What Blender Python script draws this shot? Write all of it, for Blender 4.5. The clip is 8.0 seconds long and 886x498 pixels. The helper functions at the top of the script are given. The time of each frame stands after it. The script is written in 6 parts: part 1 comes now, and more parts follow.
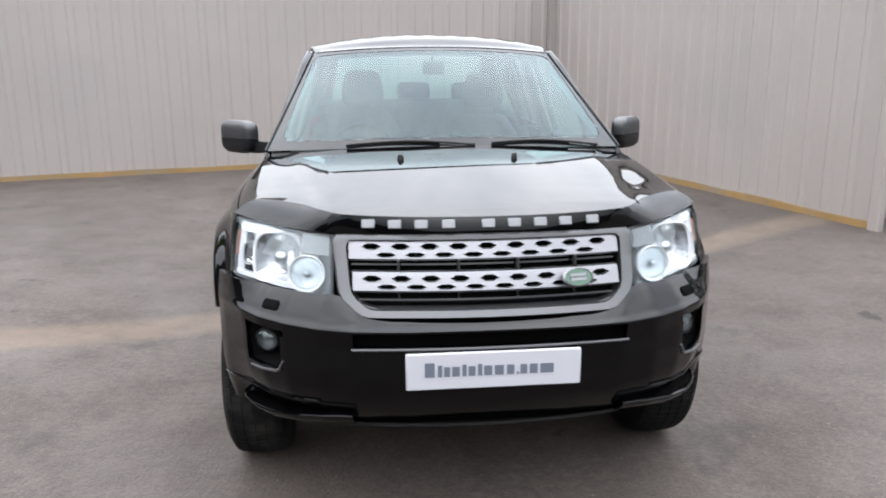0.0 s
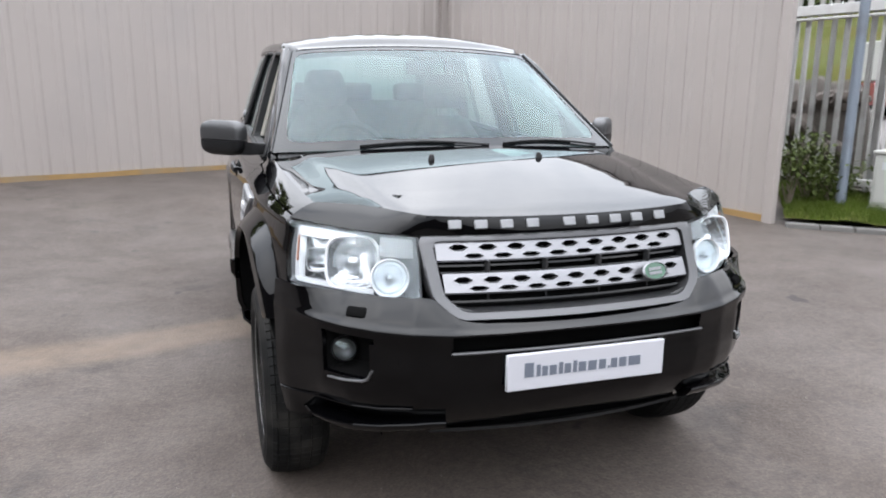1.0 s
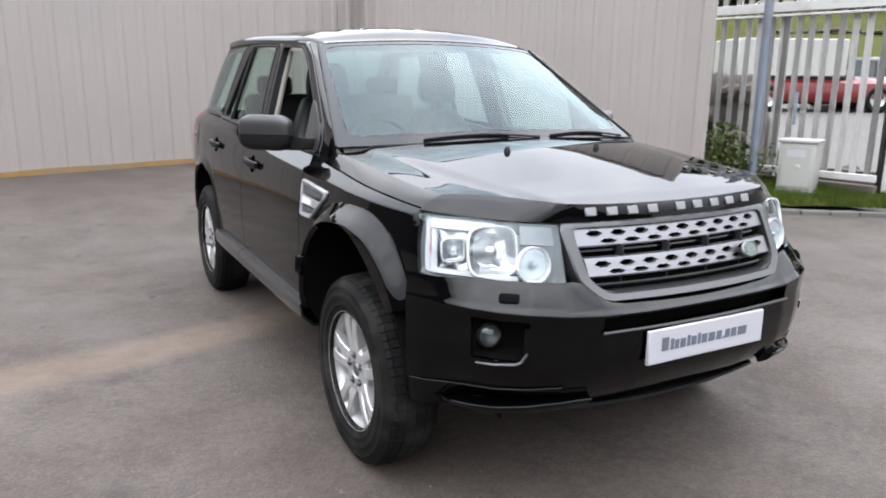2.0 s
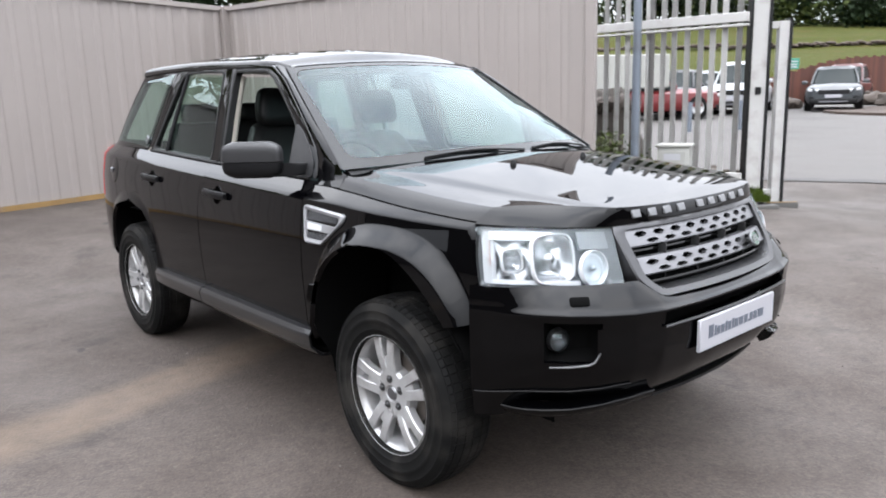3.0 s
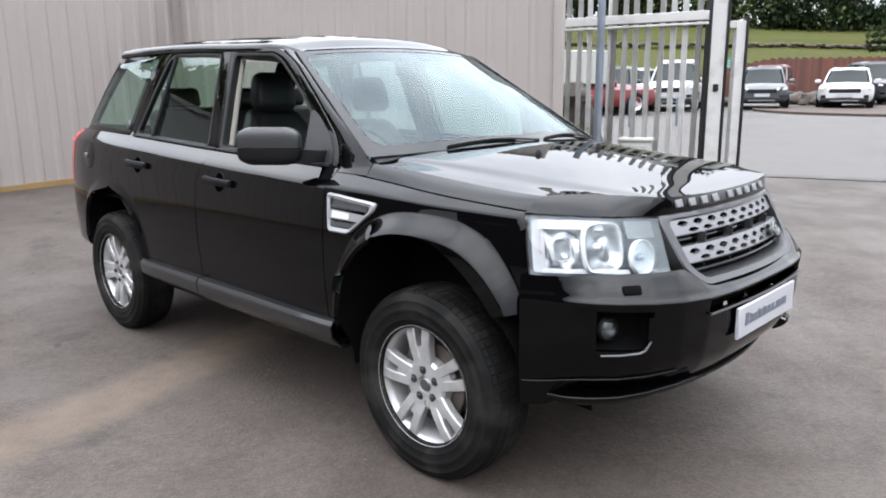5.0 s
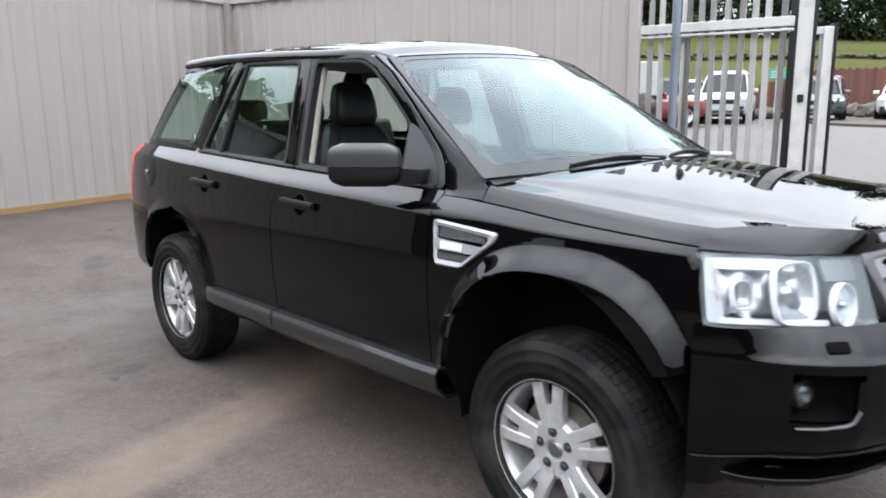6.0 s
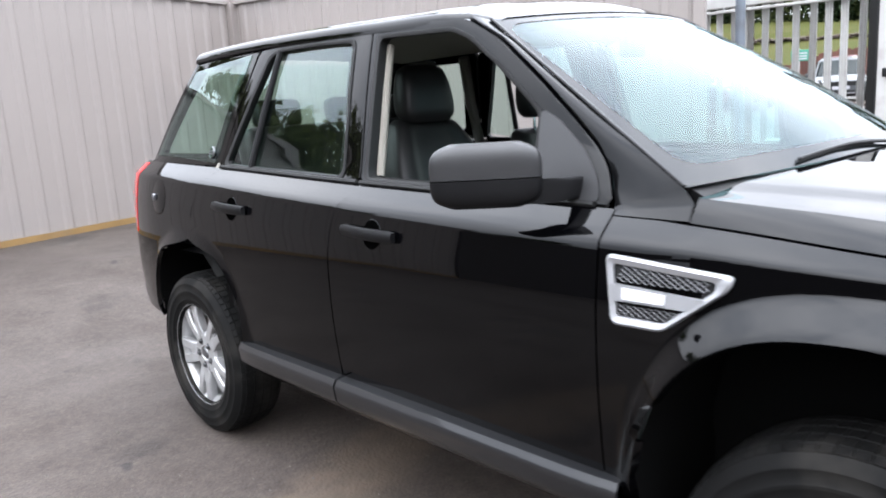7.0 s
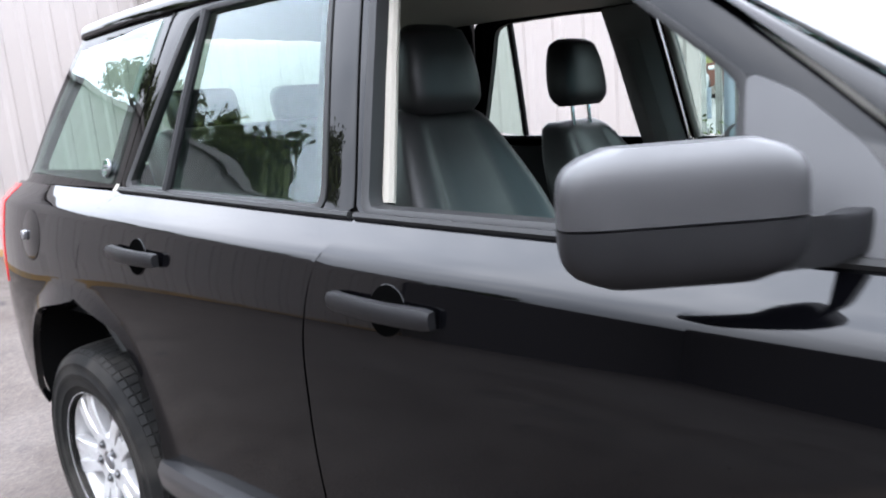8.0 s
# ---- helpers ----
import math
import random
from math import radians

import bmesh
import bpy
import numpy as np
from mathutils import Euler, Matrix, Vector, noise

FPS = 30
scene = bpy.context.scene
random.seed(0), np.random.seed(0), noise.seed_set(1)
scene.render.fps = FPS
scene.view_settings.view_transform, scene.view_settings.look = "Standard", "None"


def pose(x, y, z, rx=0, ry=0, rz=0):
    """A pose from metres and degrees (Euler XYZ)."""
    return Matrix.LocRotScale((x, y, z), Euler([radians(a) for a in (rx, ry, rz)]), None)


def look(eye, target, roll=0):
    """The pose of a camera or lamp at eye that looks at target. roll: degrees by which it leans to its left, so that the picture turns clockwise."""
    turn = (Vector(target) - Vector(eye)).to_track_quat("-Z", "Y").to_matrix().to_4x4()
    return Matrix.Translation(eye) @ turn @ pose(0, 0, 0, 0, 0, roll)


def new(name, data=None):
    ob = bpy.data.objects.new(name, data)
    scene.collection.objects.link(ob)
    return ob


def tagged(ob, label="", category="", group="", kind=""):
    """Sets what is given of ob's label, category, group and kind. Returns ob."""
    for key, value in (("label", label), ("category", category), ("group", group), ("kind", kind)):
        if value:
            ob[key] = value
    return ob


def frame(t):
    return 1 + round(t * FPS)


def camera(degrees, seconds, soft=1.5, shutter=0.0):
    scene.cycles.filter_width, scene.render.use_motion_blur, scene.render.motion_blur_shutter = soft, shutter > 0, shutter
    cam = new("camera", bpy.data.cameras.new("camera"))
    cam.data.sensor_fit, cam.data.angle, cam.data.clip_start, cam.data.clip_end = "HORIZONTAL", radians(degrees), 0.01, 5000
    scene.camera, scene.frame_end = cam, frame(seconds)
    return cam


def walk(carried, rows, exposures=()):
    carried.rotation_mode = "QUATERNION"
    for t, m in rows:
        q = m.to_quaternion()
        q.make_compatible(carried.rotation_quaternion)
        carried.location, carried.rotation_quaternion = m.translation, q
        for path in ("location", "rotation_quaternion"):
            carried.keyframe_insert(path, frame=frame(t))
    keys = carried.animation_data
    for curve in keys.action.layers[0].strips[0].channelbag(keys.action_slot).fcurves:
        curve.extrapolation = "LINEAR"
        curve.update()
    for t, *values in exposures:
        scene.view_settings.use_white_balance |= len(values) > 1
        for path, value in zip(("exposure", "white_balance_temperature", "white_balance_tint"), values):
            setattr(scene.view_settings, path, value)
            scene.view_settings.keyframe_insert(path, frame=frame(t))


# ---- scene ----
cam = camera(62.11, 8.0, soft=1.9, shutter=0.3)
# seconds, eye, yaw, pitch, lean
ROWS = [
    (0, -0.356, -2.896, 1.465, -5.88, -12.89, -0.28),
    (0.5, -0.677, -2.849, 1.461, -9.95, -12.26, 1.05),
    (1, -1.038, -2.726, 1.448, -17.69, -12.60, 0.42),
    (1.5, -1.456, -2.626, 1.448, -23.01, -13.48, 0.77),
    (3, -2.415, -2.107, 1.429, -40.77, -11.38, -1.66),
    (3.5, -2.581, -1.973, 1.425, -45.10, -12.38, -1.71),
    (4, -2.662, -1.899, 1.436, -45.96, -11.94, -1.24),
    (5.5, -2.670, -1.685, 1.411, -45.70, -11.97, 0.08),
    (6, -2.577, -1.308, 1.411, -43.43, -11.05, -0.67),
    (6.5, -2.462, -0.897, 1.392, -46.41, -11.27, -2.17),
    (7, -2.232, -0.400, 1.367, -42.99, -10.80, -3.65),
    (7.5, -2.039, 0.025, 1.355, -46.67, -10.81, -3.36),
    (8, -1.724, 0.463, 1.342, -48.17, -11.07, -4.84),
]
walk(cam, [(t, pose(x, y, z) @ pose(0, 0, 0, 0, 0, yaw) @ pose(0, 0, 0, 90 + pitch, 0, 0) @ pose(0, 0, 0, 0, 0, roll))
           for t, x, y, z, yaw, pitch, roll in ROWS],
     exposures=((0, -.34, 6500, 11), (4, -.32, 6480, 12), (5.5, -.36, 6420, 11), (6.5, -.12, 6350, 11), (7, .02, 6320, 12), (7.5, .30, 6250, 12), (8, .66, 6150, 13)))

# ---------------------------------------------------------------- sky and sun
world = bpy.data.worlds.new("world")
scene.world = world
world.use_nodes = True
wn, wl = world.node_tree.nodes, world.node_tree.links
wn.clear()
w_out = wn.new("ShaderNodeOutputWorld")
w_bg = wn.new("ShaderNodeBackground")
w_sky = wn.new("ShaderNodeTexSky")
w_sky.sky_type = "NISHITA"
w_sky.sun_disc = False
w_sky.sun_elevation = radians(48)
w_sky.sun_rotation = radians(247)
w_sky.air_density, w_sky.dust_density = 1.0, 3.0
w_co = wn.new("ShaderNodeTexCoord")
w_noise = wn.new("ShaderNodeTexNoise")
w_noise.inputs["Scale"].default_value = 2.6
w_noise.inputs["Detail"].default_value = 6
w_noise.inputs["Roughness"].default_value = 0.55
w_ramp = wn.new("ShaderNodeValToRGB")
w_ramp.color_ramp.elements[0].position = 0.34
w_ramp.color_ramp.elements[0].color = (0.66, 0.71, 0.79, 1)
w_ramp.color_ramp.elements[1].position = 0.68
w_ramp.color_ramp.elements[1].color = (1.10, 1.13, 1.18, 1)
# a heavy overcast sky, darkest towards the horizon
w_sep = wn.new("ShaderNodeSeparateXYZ")
w_up = wn.new("ShaderNodeMapRange")
w_up.inputs["From Min"].default_value, w_up.inputs["From Max"].default_value = 0.0, 1.0
w_up.inputs["To Min"].default_value, w_up.inputs["To Max"].default_value = 20.0, 134.0
w_mul = wn.new("ShaderNodeVectorMath")
w_mul.operation = "SCALE"
w_mix = wn.new("ShaderNodeMix")
w_mix.data_type = "RGBA"
w_mix.inputs["Factor"].default_value = 0.9
wl.new(w_co.outputs["Generated"], w_noise.inputs["Vector"])
wl.new(w_co.outputs["Generated"], w_sep.inputs["Vector"])
w_pow = wn.new("ShaderNodeMath")
w_pow.operation = "POWER"
w_pow.use_clamp = True
w_pow.inputs[1].default_value = 1.25
wl.new(w_sep.outputs["Z"], w_pow.inputs[0])
wl.new(w_pow.outputs["Value"], w_up.inputs["Value"])
wl.new(w_noise.outputs["Fac"], w_ramp.inputs["Fac"])
wl.new(w_ramp.outputs["Color"], w_mul.inputs[0])
wl.new(w_up.outputs["Result"], w_mul.inputs["Scale"])
wl.new(w_sky.outputs["Color"], w_mix.inputs["A"])
wl.new(w_mul.outputs["Vector"], w_mix.inputs["B"])
wl.new(w_mix.outputs["Result"], w_bg.inputs["Color"])
w_bg.inputs["Strength"].default_value = 0.10
wl.new(w_bg.outputs["Background"], w_out.inputs["Surface"])

sun = new("sun", bpy.data.lights.new("sun", "SUN"))
sun.data.energy, sun.data.angle, sun.data.color = 0.9, radians(60), (1.0, 0.98, 0.96)
sun.matrix_world = look((-19, -8, 23), (0, 0, 0))


# ---------------------------------------------------------------- materials


def mat(name, col, rough=0.5, metal=0.0, var=0.0, scale=8.0, bump=0.0, bscale=60.0, coat=0.0, dirt=None, dscale=1.5, rand=0.0, spec=0.5):
    """A surface: colour, gloss, mottling in two sizes, fine relief, and a second colour in patches."""
    m = bpy.data.materials.new(name)
    m.use_nodes = True
    n, l = m.node_tree.nodes, m.node_tree.links
    p = n["Principled BSDF"]
    p.inputs["Base Color"].default_value = (*col, 1)
    p.inputs["Roughness"].default_value = rough
    p.inputs["Metallic"].default_value = metal
    p.inputs["Coat Weight"].default_value = coat
    p.inputs["Coat Roughness"].default_value = 0.02
    p.inputs["Coat IOR"].default_value = 1.32
    p.inputs["Specular IOR Level"].default_value = spec
    if spec == 0:
        p.inputs["IOR"].default_value = 1.0
    co = n.new("ShaderNodeTexCoord")
    last = None
    if var or dirt:
        a = n.new("ShaderNodeTexNoise")
        a.inputs["Scale"].default_value, a.inputs["Detail"].default_value = scale, 6
        l.new(co.outputs["Object"], a.inputs["Vector"])
        mx = n.new("ShaderNodeMix")
        mx.data_type = "RGBA"
        mx.inputs["A"].default_value = (*[c * (1 - var) for c in col], 1)
        mx.inputs["B"].default_value = (*[min(1, c * (1 + var)) for c in col], 1)
        l.new(a.outputs["Fac"], mx.inputs["Factor"])
        last = mx.outputs["Result"]
        rr = n.new("ShaderNodeMapRange")
        rr.inputs["To Min"].default_value, rr.inputs["To Max"].default_value = max(0.0, rough - 0.12 * (rough > 0.3)), min(1.0, rough + 0.12 * (rough > 0.3))
        l.new(a.outputs["Fac"], rr.inputs["Value"])
        l.new(rr.outputs["Result"], p.inputs["Roughness"])
    if dirt:
        b = n.new("ShaderNodeTexNoise")
        b.inputs["Scale"].default_value, b.inputs["Detail"].default_value = dscale, 8
        l.new(co.outputs["Object"], b.inputs["Vector"])
        rp = n.new("ShaderNodeMapRange")
        rp.inputs["From Min"].default_value, rp.inputs["From Max"].default_value = 0.5, 0.72
        l.new(b.outputs["Fac"], rp.inputs["Value"])
        m2 = n.new("ShaderNodeMix")
        m2.data_type = "RGBA"
        l.new(rp.outputs["Result"], m2.inputs["Factor"])
        l.new(last, m2.inputs["A"])
        m2.inputs["B"].default_value = (*dirt, 1)
        last = m2.outputs["Result"]
    if rand:
        oi = n.new("ShaderNodeObjectInfo")
        hs = n.new("ShaderNodeHueSaturation")
        mr = n.new("ShaderNodeMapRange")
        mr.inputs["To Min"].default_value, mr.inputs["To Max"].default_value = 1 - rand, 1 + rand
        l.new(oi.outputs["Random"], mr.inputs["Value"])
        l.new(mr.outputs["Result"], hs.inputs["Value"])
        if last:
            l.new(last, hs.inputs["Color"])
        else:
            hs.inputs["Color"].default_value = (*col, 1)
        last = hs.outputs["Color"]
    if last:
        l.new(last, p.inputs["Base Color"])
    if bump:
        c = n.new("ShaderNodeTexNoise")
        c.inputs["Scale"].default_value, c.inputs["Detail"].default_value = bscale, 4
        l.new(co.outputs["Object"], c.inputs["Vector"])
        bp = n.new("ShaderNodeBump")
        bp.inputs["Strength"].default_value, bp.inputs["Distance"].default_value = bump, 0.01
        l.new(c.outputs["Fac"], bp.inputs["Height"])
        l.new(bp.outputs["Normal"], p.inputs["Normal"])
    return m


def glass_mat(name, tint, ior=1.5):
    """Thin clear or tinted pane: see-through, with a gloss that grows towards grazing views."""
    m = bpy.data.materials.new(name)
    m.use_nodes = True
    n, l = m.node_tree.nodes, m.node_tree.links
    n.remove(n["Principled BSDF"])
    tr, gl, mx, fr = n.new("ShaderNodeBsdfTransparent"), n.new("ShaderNodeBsdfGlossy"), n.new("ShaderNodeMixShader"), n.new("ShaderNodeLayerWeight")
    tr.inputs["Color"].default_value = (*tint, 1)
    gl.inputs["Roughness"].default_value = 0.0
    gl.inputs["Color"].default_value = (0.86, 0.98, 1.0, 1)
    fr.inputs["Blend"].default_value = 0.5
    f0 = ((ior - 1) / (ior + 1)) ** 2
    pw, ma = n.new("ShaderNodeMath"), n.new("ShaderNodeMath")
    pw.operation, ma.operation = "POWER", "MULTIPLY_ADD"
    pw.inputs[1].default_value = 5.0
    ma.inputs[1].default_value, ma.inputs[2].default_value = 1 - f0, f0
    l.new(fr.outputs["Facing"], pw.inputs[0])
    l.new(pw.outputs["Value"], ma.inputs[0])
    l.new(ma.outputs["Value"], mx.inputs["Fac"])
    l.new(tr.outputs["BSDF"], mx.inputs[1])
    l.new(gl.outputs["BSDF"], mx.inputs[2])
    l.new(mx.outputs["Shader"], n["Material Output"].inputs["Surface"])
    return m


PAINT = mat("black_paint", (0.0006, 0.0006, 0.0008), 0.4, coat=1.0, spec=0.0)
PIANO = mat("gloss_black_trim", (0.0012, 0.0012, 0.0012), 0.4, coat=0.9, spec=0.0)
PLASTIC = mat("black_plastic", (0.00672, 0.00672, 0.007), 0.5, var=0.15, scale=30, bump=0.04, bscale=900, spec=0.2)
SATIN = mat("satin_black_plastic", (0.00405, 0.00405, 0.004455), 0.42, var=0.1, scale=20, bump=0.06, bscale=900, spec=0.16)
RUBBER = mat("tyre_rubber", (0.0056, 0.0056, 0.0055), 0.6, var=0.3, scale=14, bump=0.06, bscale=160, dirt=(0.0205, 0.0190, 0.0170), dscale=7, spec=0.06)
SILL = mat("sill_plastic", (0.006, 0.0062, 0.007), 0.36, coat=0.9, spec=0.3)
SHELL = mat("mirror_shell_plastic", (0.0090, 0.0090, 0.0098), 0.44, var=0.08, scale=20, bump=0.05, bscale=900, spec=0.5)
SEAL = mat("rubber_seal", (0.008, 0.008, 0.008), 0.55, spec=0.2)
RECESS_SHADE = mat("handle_shade_black", (0.0008, 0.0008, 0.0008), 0.9, spec=0.0)
# near-black without gloss: the shade of hollows is put into this colour
VOID = mat("shade_black", (0.004, 0.004, 0.004), 0.95, spec=0.0)
GRILLE_GREY = mat("grille_grey_metal", (0.0544, 0.0544, 0.05632), 0.36, 0.75, var=0.08, scale=40)
VENT_SILVER = mat("vent_silver", (0.25, 0.25, 0.258), 0.35, 0.5, var=0.05, scale=30)
SILVER = mat("silver_paint", (0.138, 0.138, 0.144), 0.33, 0.8, var=0.06, scale=30)
ALLOY = mat("alloy_wheel", (0.3443, 0.3443, 0.3443), 0.32, 0.45, var=0.08, scale=20, dirt=(0.2479, 0.2409, 0.2341), dscale=9)
DISC = mat("brake_disc", (0.10, 0.085, 0.075), 0.5, 0.6, var=0.3, scale=30)
CHROME = mat("chrome", (0.78, 0.78, 0.79), 0.08, 1.0)
LAMP_CHROME = mat("lamp_chrome", (0.38, 0.384, 0.395), 0.26, 1.0, bump=0.05, bscale=120)
LETTER = mat("letter_silver", (0.1381, 0.1403, 0.1448), 0.4, 0.4)
LAMP_GREY = mat("lamp_bezel", (0.075, 0.078, 0.082), 0.3, 0.3)
LAMP_WHITE = mat("lamp_white", (0.46, 0.465, 0.475), 0.3, var=0.06, scale=40)
AMBER = mat("amber_reflector", (0.30, 0.135, 0.085), 0.3, var=0.2, scale=60)
BADGE_GREEN = mat("badge_green", (0.01, 0.05, 0.025), 0.25, coat=0.5)
PLATE = mat("plate_white", (0.2988, 0.2988, 0.318), 0.35)
INK = mat("plate_ink", (0.07, 0.08, 0.10), 0.5)
RED_LENS = mat("red_lens", (0.45, 0.012, 0.015), 0.15, coat=0.6)
LEATHER = mat("black_leather", (0.0085, 0.0080, 0.0080), 0.45, var=0.2, scale=12, bump=0.03, bscale=240, spec=0.26)
CREAM = mat("cream_trim", (0.1562, 0.1451, 0.1228), 0.75, bump=0.1, bscale=300)
LINING = mat("roof_lining", (0.2041, 0.1928, 0.1701), 0.9, bump=0.02, bscale=500)
GREY_TRIM = mat("grey_pillar_trim", (0.095, 0.092, 0.085), 0.8, bump=0.1, bscale=300)
BELT = mat("belt_webbing", (0.07, 0.068, 0.062), 0.85, var=0.1, scale=40, bump=0.1, bscale=600)
CARPET = mat("dark_carpet", (0.012, 0.012, 0.012), 0.95)
FRIT = mat("printed_border", (0.0035, 0.0045, 0.005), 0.05, spec=0.22)
SCREEN = glass_mat("windscreen_glass", (0.38, 0.58, 0.58), 1.46)
TINT = glass_mat("tinted_glass", (0.66, 0.80, 0.73), 1.65)
CLEAR = glass_mat("lamp_glass", (0.95, 0.97, 0.98), 1.55)
CLADDING = mat("steel_cladding", (0.2035, 0.1802, 0.1668), 0.45, var=0.05, scale=1.6, bump=0.02, bscale=20, dirt=(0.1870, 0.1692, 0.1606), dscale=0.7)
OCHRE = mat("ochre_base_strip", (0.165, 0.098, 0.032), 0.75, var=0.3, scale=6, dirt=(0.13, 0.10, 0.065), dscale=2)
GALV = mat("galvanised_steel", (0.340, 0.335, 0.322), 0.55, 0.1, var=0.14, scale=5, dirt=(0.2355, 0.2225, 0.2095), dscale=5)
GALV_BLUE = mat("blue_grey_pole", (0.1157, 0.1349, 0.1619), 0.5, 0.2, var=0.1, scale=6, dirt=(0.08484, 0.09252, 0.1041), dscale=4)
BLACK_STEEL = mat("black_steel", (0.006, 0.006, 0.0065), 0.5, spec=0.2)
KERB = mat("kerb_concrete", (0.0559, 0.05312, 0.04889), 0.85, var=0.2, scale=9, bump=0.3, bscale=80, rand=0.12)
CABINET = mat("cabinet_white", (0.2506, 0.2506, 0.2313), 0.5, var=0.05, scale=4, dirt=(0.2409, 0.2409, 0.2169), dscale=3)
SOIL = mat("dark_soil", (0.02795, 0.02196, 0.01677), 0.95, var=0.4, scale=6, bump=0.8, bscale=30)
GRASS = mat("grass", (0.03163, 0.03592, 0.004952), 0.95, var=0.35, scale=3, bump=0.5, bscale=50, dirt=(0.04335, 0.03592, 0.008252), dscale=0.6, spec=0.1)
BLADE = mat("grass_blade", (0.03732, 0.05589, 0.006709), 0.8, var=0.3, scale=2, spec=0.1)
LEAF = mat("leaf_green", (0.01437, 0.02475, 0.005987), 0.7, var=0.5, scale=1.2, spec=0.15)
LEAF_LIGHT = mat("leaf_light_green", (0.03075, 0.04192, 0.007668), 0.7, var=0.45, scale=1.5, spec=0.15)
LEAF_PALE = mat("leaf_pale_green", (0.098, 0.120, 0.036), 0.7, var=0.45, scale=1.5, spec=0.15)
LEAF_DARK = mat("leaf_dark_green", (0.007188, 0.01437, 0.004391), 0.75, var=0.5, scale=0.8, spec=0.1)
BARK = mat("bark", (0.09, 0.07, 0.055), 0.95, var=0.35, scale=8, bump=0.8, bscale=25)
FENCE_RED = mat("red_brown_timber", (0.068, 0.021, 0.012), 0.8, var=0.3, scale=5, rand=0.3)
BOULDER = mat("boulder_stone", (0.043, 0.033, 0.026), 0.9, var=0.3, scale=3, bump=0.7, bscale=12)
GRAVEL = mat("gravel_bed", (0.03893, 0.02635, 0.01916), 0.95, var=0.4, scale=7, bump=0.9, bscale=30)
SIGN_GREEN = mat("sign_green", (0.01814, 0.1633, 0.1089), 0.5)
TIMBER = mat("grey_timber", (0.07985, 0.06786, 0.05589), 0.9, var=0.3, scale=6, bump=0.3, bscale=60)


def asphalt_mat():
    """Worn yard asphalt: stones, broad light and dark patches, damp stains."""
    m = bpy.data.materials.new("yard_asphalt")
    m.use_nodes = True
    n, l = m.node_tree.nodes, m.node_tree.links
    p = n["Principled BSDF"]
    p.inputs["Specular IOR Level"].default_value = 0.35
    co = n.new("ShaderNodeTexCoord")

    def noise_of(scale, detail=6, rough=0.55):
        t = n.new("ShaderNodeTexNoise")
        t.inputs["Scale"].default_value, t.inputs["Detail"].default_value, t.inputs["Roughness"].default_value = scale, detail, rough
        l.new(co.outputs["Object"], t.inputs["Vector"])
        return t.outputs["Fac"]

    def ranged(v, a, b, c, d):
        r = n.new("ShaderNodeMapRange")
        for k, x in zip(("From Min", "From Max", "To Min", "To Max"), (a, b, c, d)):
            r.inputs[k].default_value = x
        l.new(v, r.inputs["Value"])
        return r.outputs["Result"]

    def mixed(f, a, b, mode="MIX"):
        x = n.new("ShaderNodeMix")
        x.data_type, x.blend_type = "RGBA", mode
        if isinstance(f, float):
            x.inputs["Factor"].default_value = f
        else:
            l.new(f, x.inputs["Factor"])
        for k, v in (("A", a), ("B", b)):
            if isinstance(v, tuple):
                x.inputs[k].default_value = (*v, 1)
            else:
                l.new(v, x.inputs[k])
        return x.outputs["Result"]

    broad = mixed(ranged(noise_of(0.35, 6, 0.6), 0.38, 0.62, 0, 1), (0.0315, 0.0247, 0.0208), (0.0455, 0.0362, 0.0304))
    mid = mixed(ranged(noise_of(2.2, 8, 0.62), 0.45, 0.66, 0, 0.85), broad, (0.02143, 0.01626, 0.01309))
    spots = mixed(ranged(noise_of(5.0, 6, 0.6), 0.60, 0.70, 0, 0.85), mid, (0.01167, 0.008979, 0.007302))
    fine = mixed(ranged(noise_of(110, 4, 0.75), 0.35, 0.7, 0, 0.8), spots, (0.06618, 0.05148, 0.04201))
    vo = n.new("ShaderNodeTexVoronoi")
    vo.inputs["Scale"].default_value = 75
    l.new(co.outputs["Object"], vo.inputs["Vector"])
    grit = mixed(ranged(vo.outputs["Distance"], 0.0, 0.38, 0.4, 0), fine, (0.01869, 0.01491, 0.01279))
    # large dark oil and damp stains with ragged edges
    stain = mixed(ranged(noise_of(1.35, 7, 0.66), 0.585, 0.66, 0, 0.62), grit, (0.0150, 0.0118, 0.0098))
    drops = mixed(ranged(noise_of(3.3, 3, 0.5), 0.705, 0.735, 0, 0.8), stain, (0.0085, 0.0070, 0.0062))
    grit = mixed(ranged(noise_of(0.7, 6, 0.6), 0.56, 0.70, 0, 0.35), drops, (0.070, 0.058, 0.049))
    # single stones of the surface, lighter and darker
    st = n.new("ShaderNodeTexVoronoi")
    st.inputs["Scale"].default_value = 105
    l.new(co.outputs["Object"], st.inputs["Vector"])
    sp = n.new("ShaderNodeSeparateColor")
    l.new(st.outputs["Color"], sp.inputs["Color"])
    stone = n.new("ShaderNodeVectorMath")
    stone.operation = "SCALE"
    l.new(grit, stone.inputs[0])
    tone = n.new("ShaderNodeMath")
    tone.operation = "MULTIPLY"
    l.new(ranged(sp.outputs["Red"], 0, 1, 0.72, 1.06), tone.inputs[0])
    l.new(ranged(noise_of(26, 4, 0.6), 0.3, 0.7, 0.80, 1.2), tone.inputs[1])
    l.new(tone.outputs["Value"], stone.inputs["Scale"])
    grit = stone.outputs["Vector"]
    # a faded tan repair strip that runs slantwise across the yard
    dot = n.new("ShaderNodeVectorMath")
    dot.operation = "DOT_PRODUCT"
    l.new(co.outputs["Object"], dot.inputs[0])
    dot.inputs[1].default_value = (-0.322, 0.947, 0)
    wob = n.new("ShaderNodeMath")
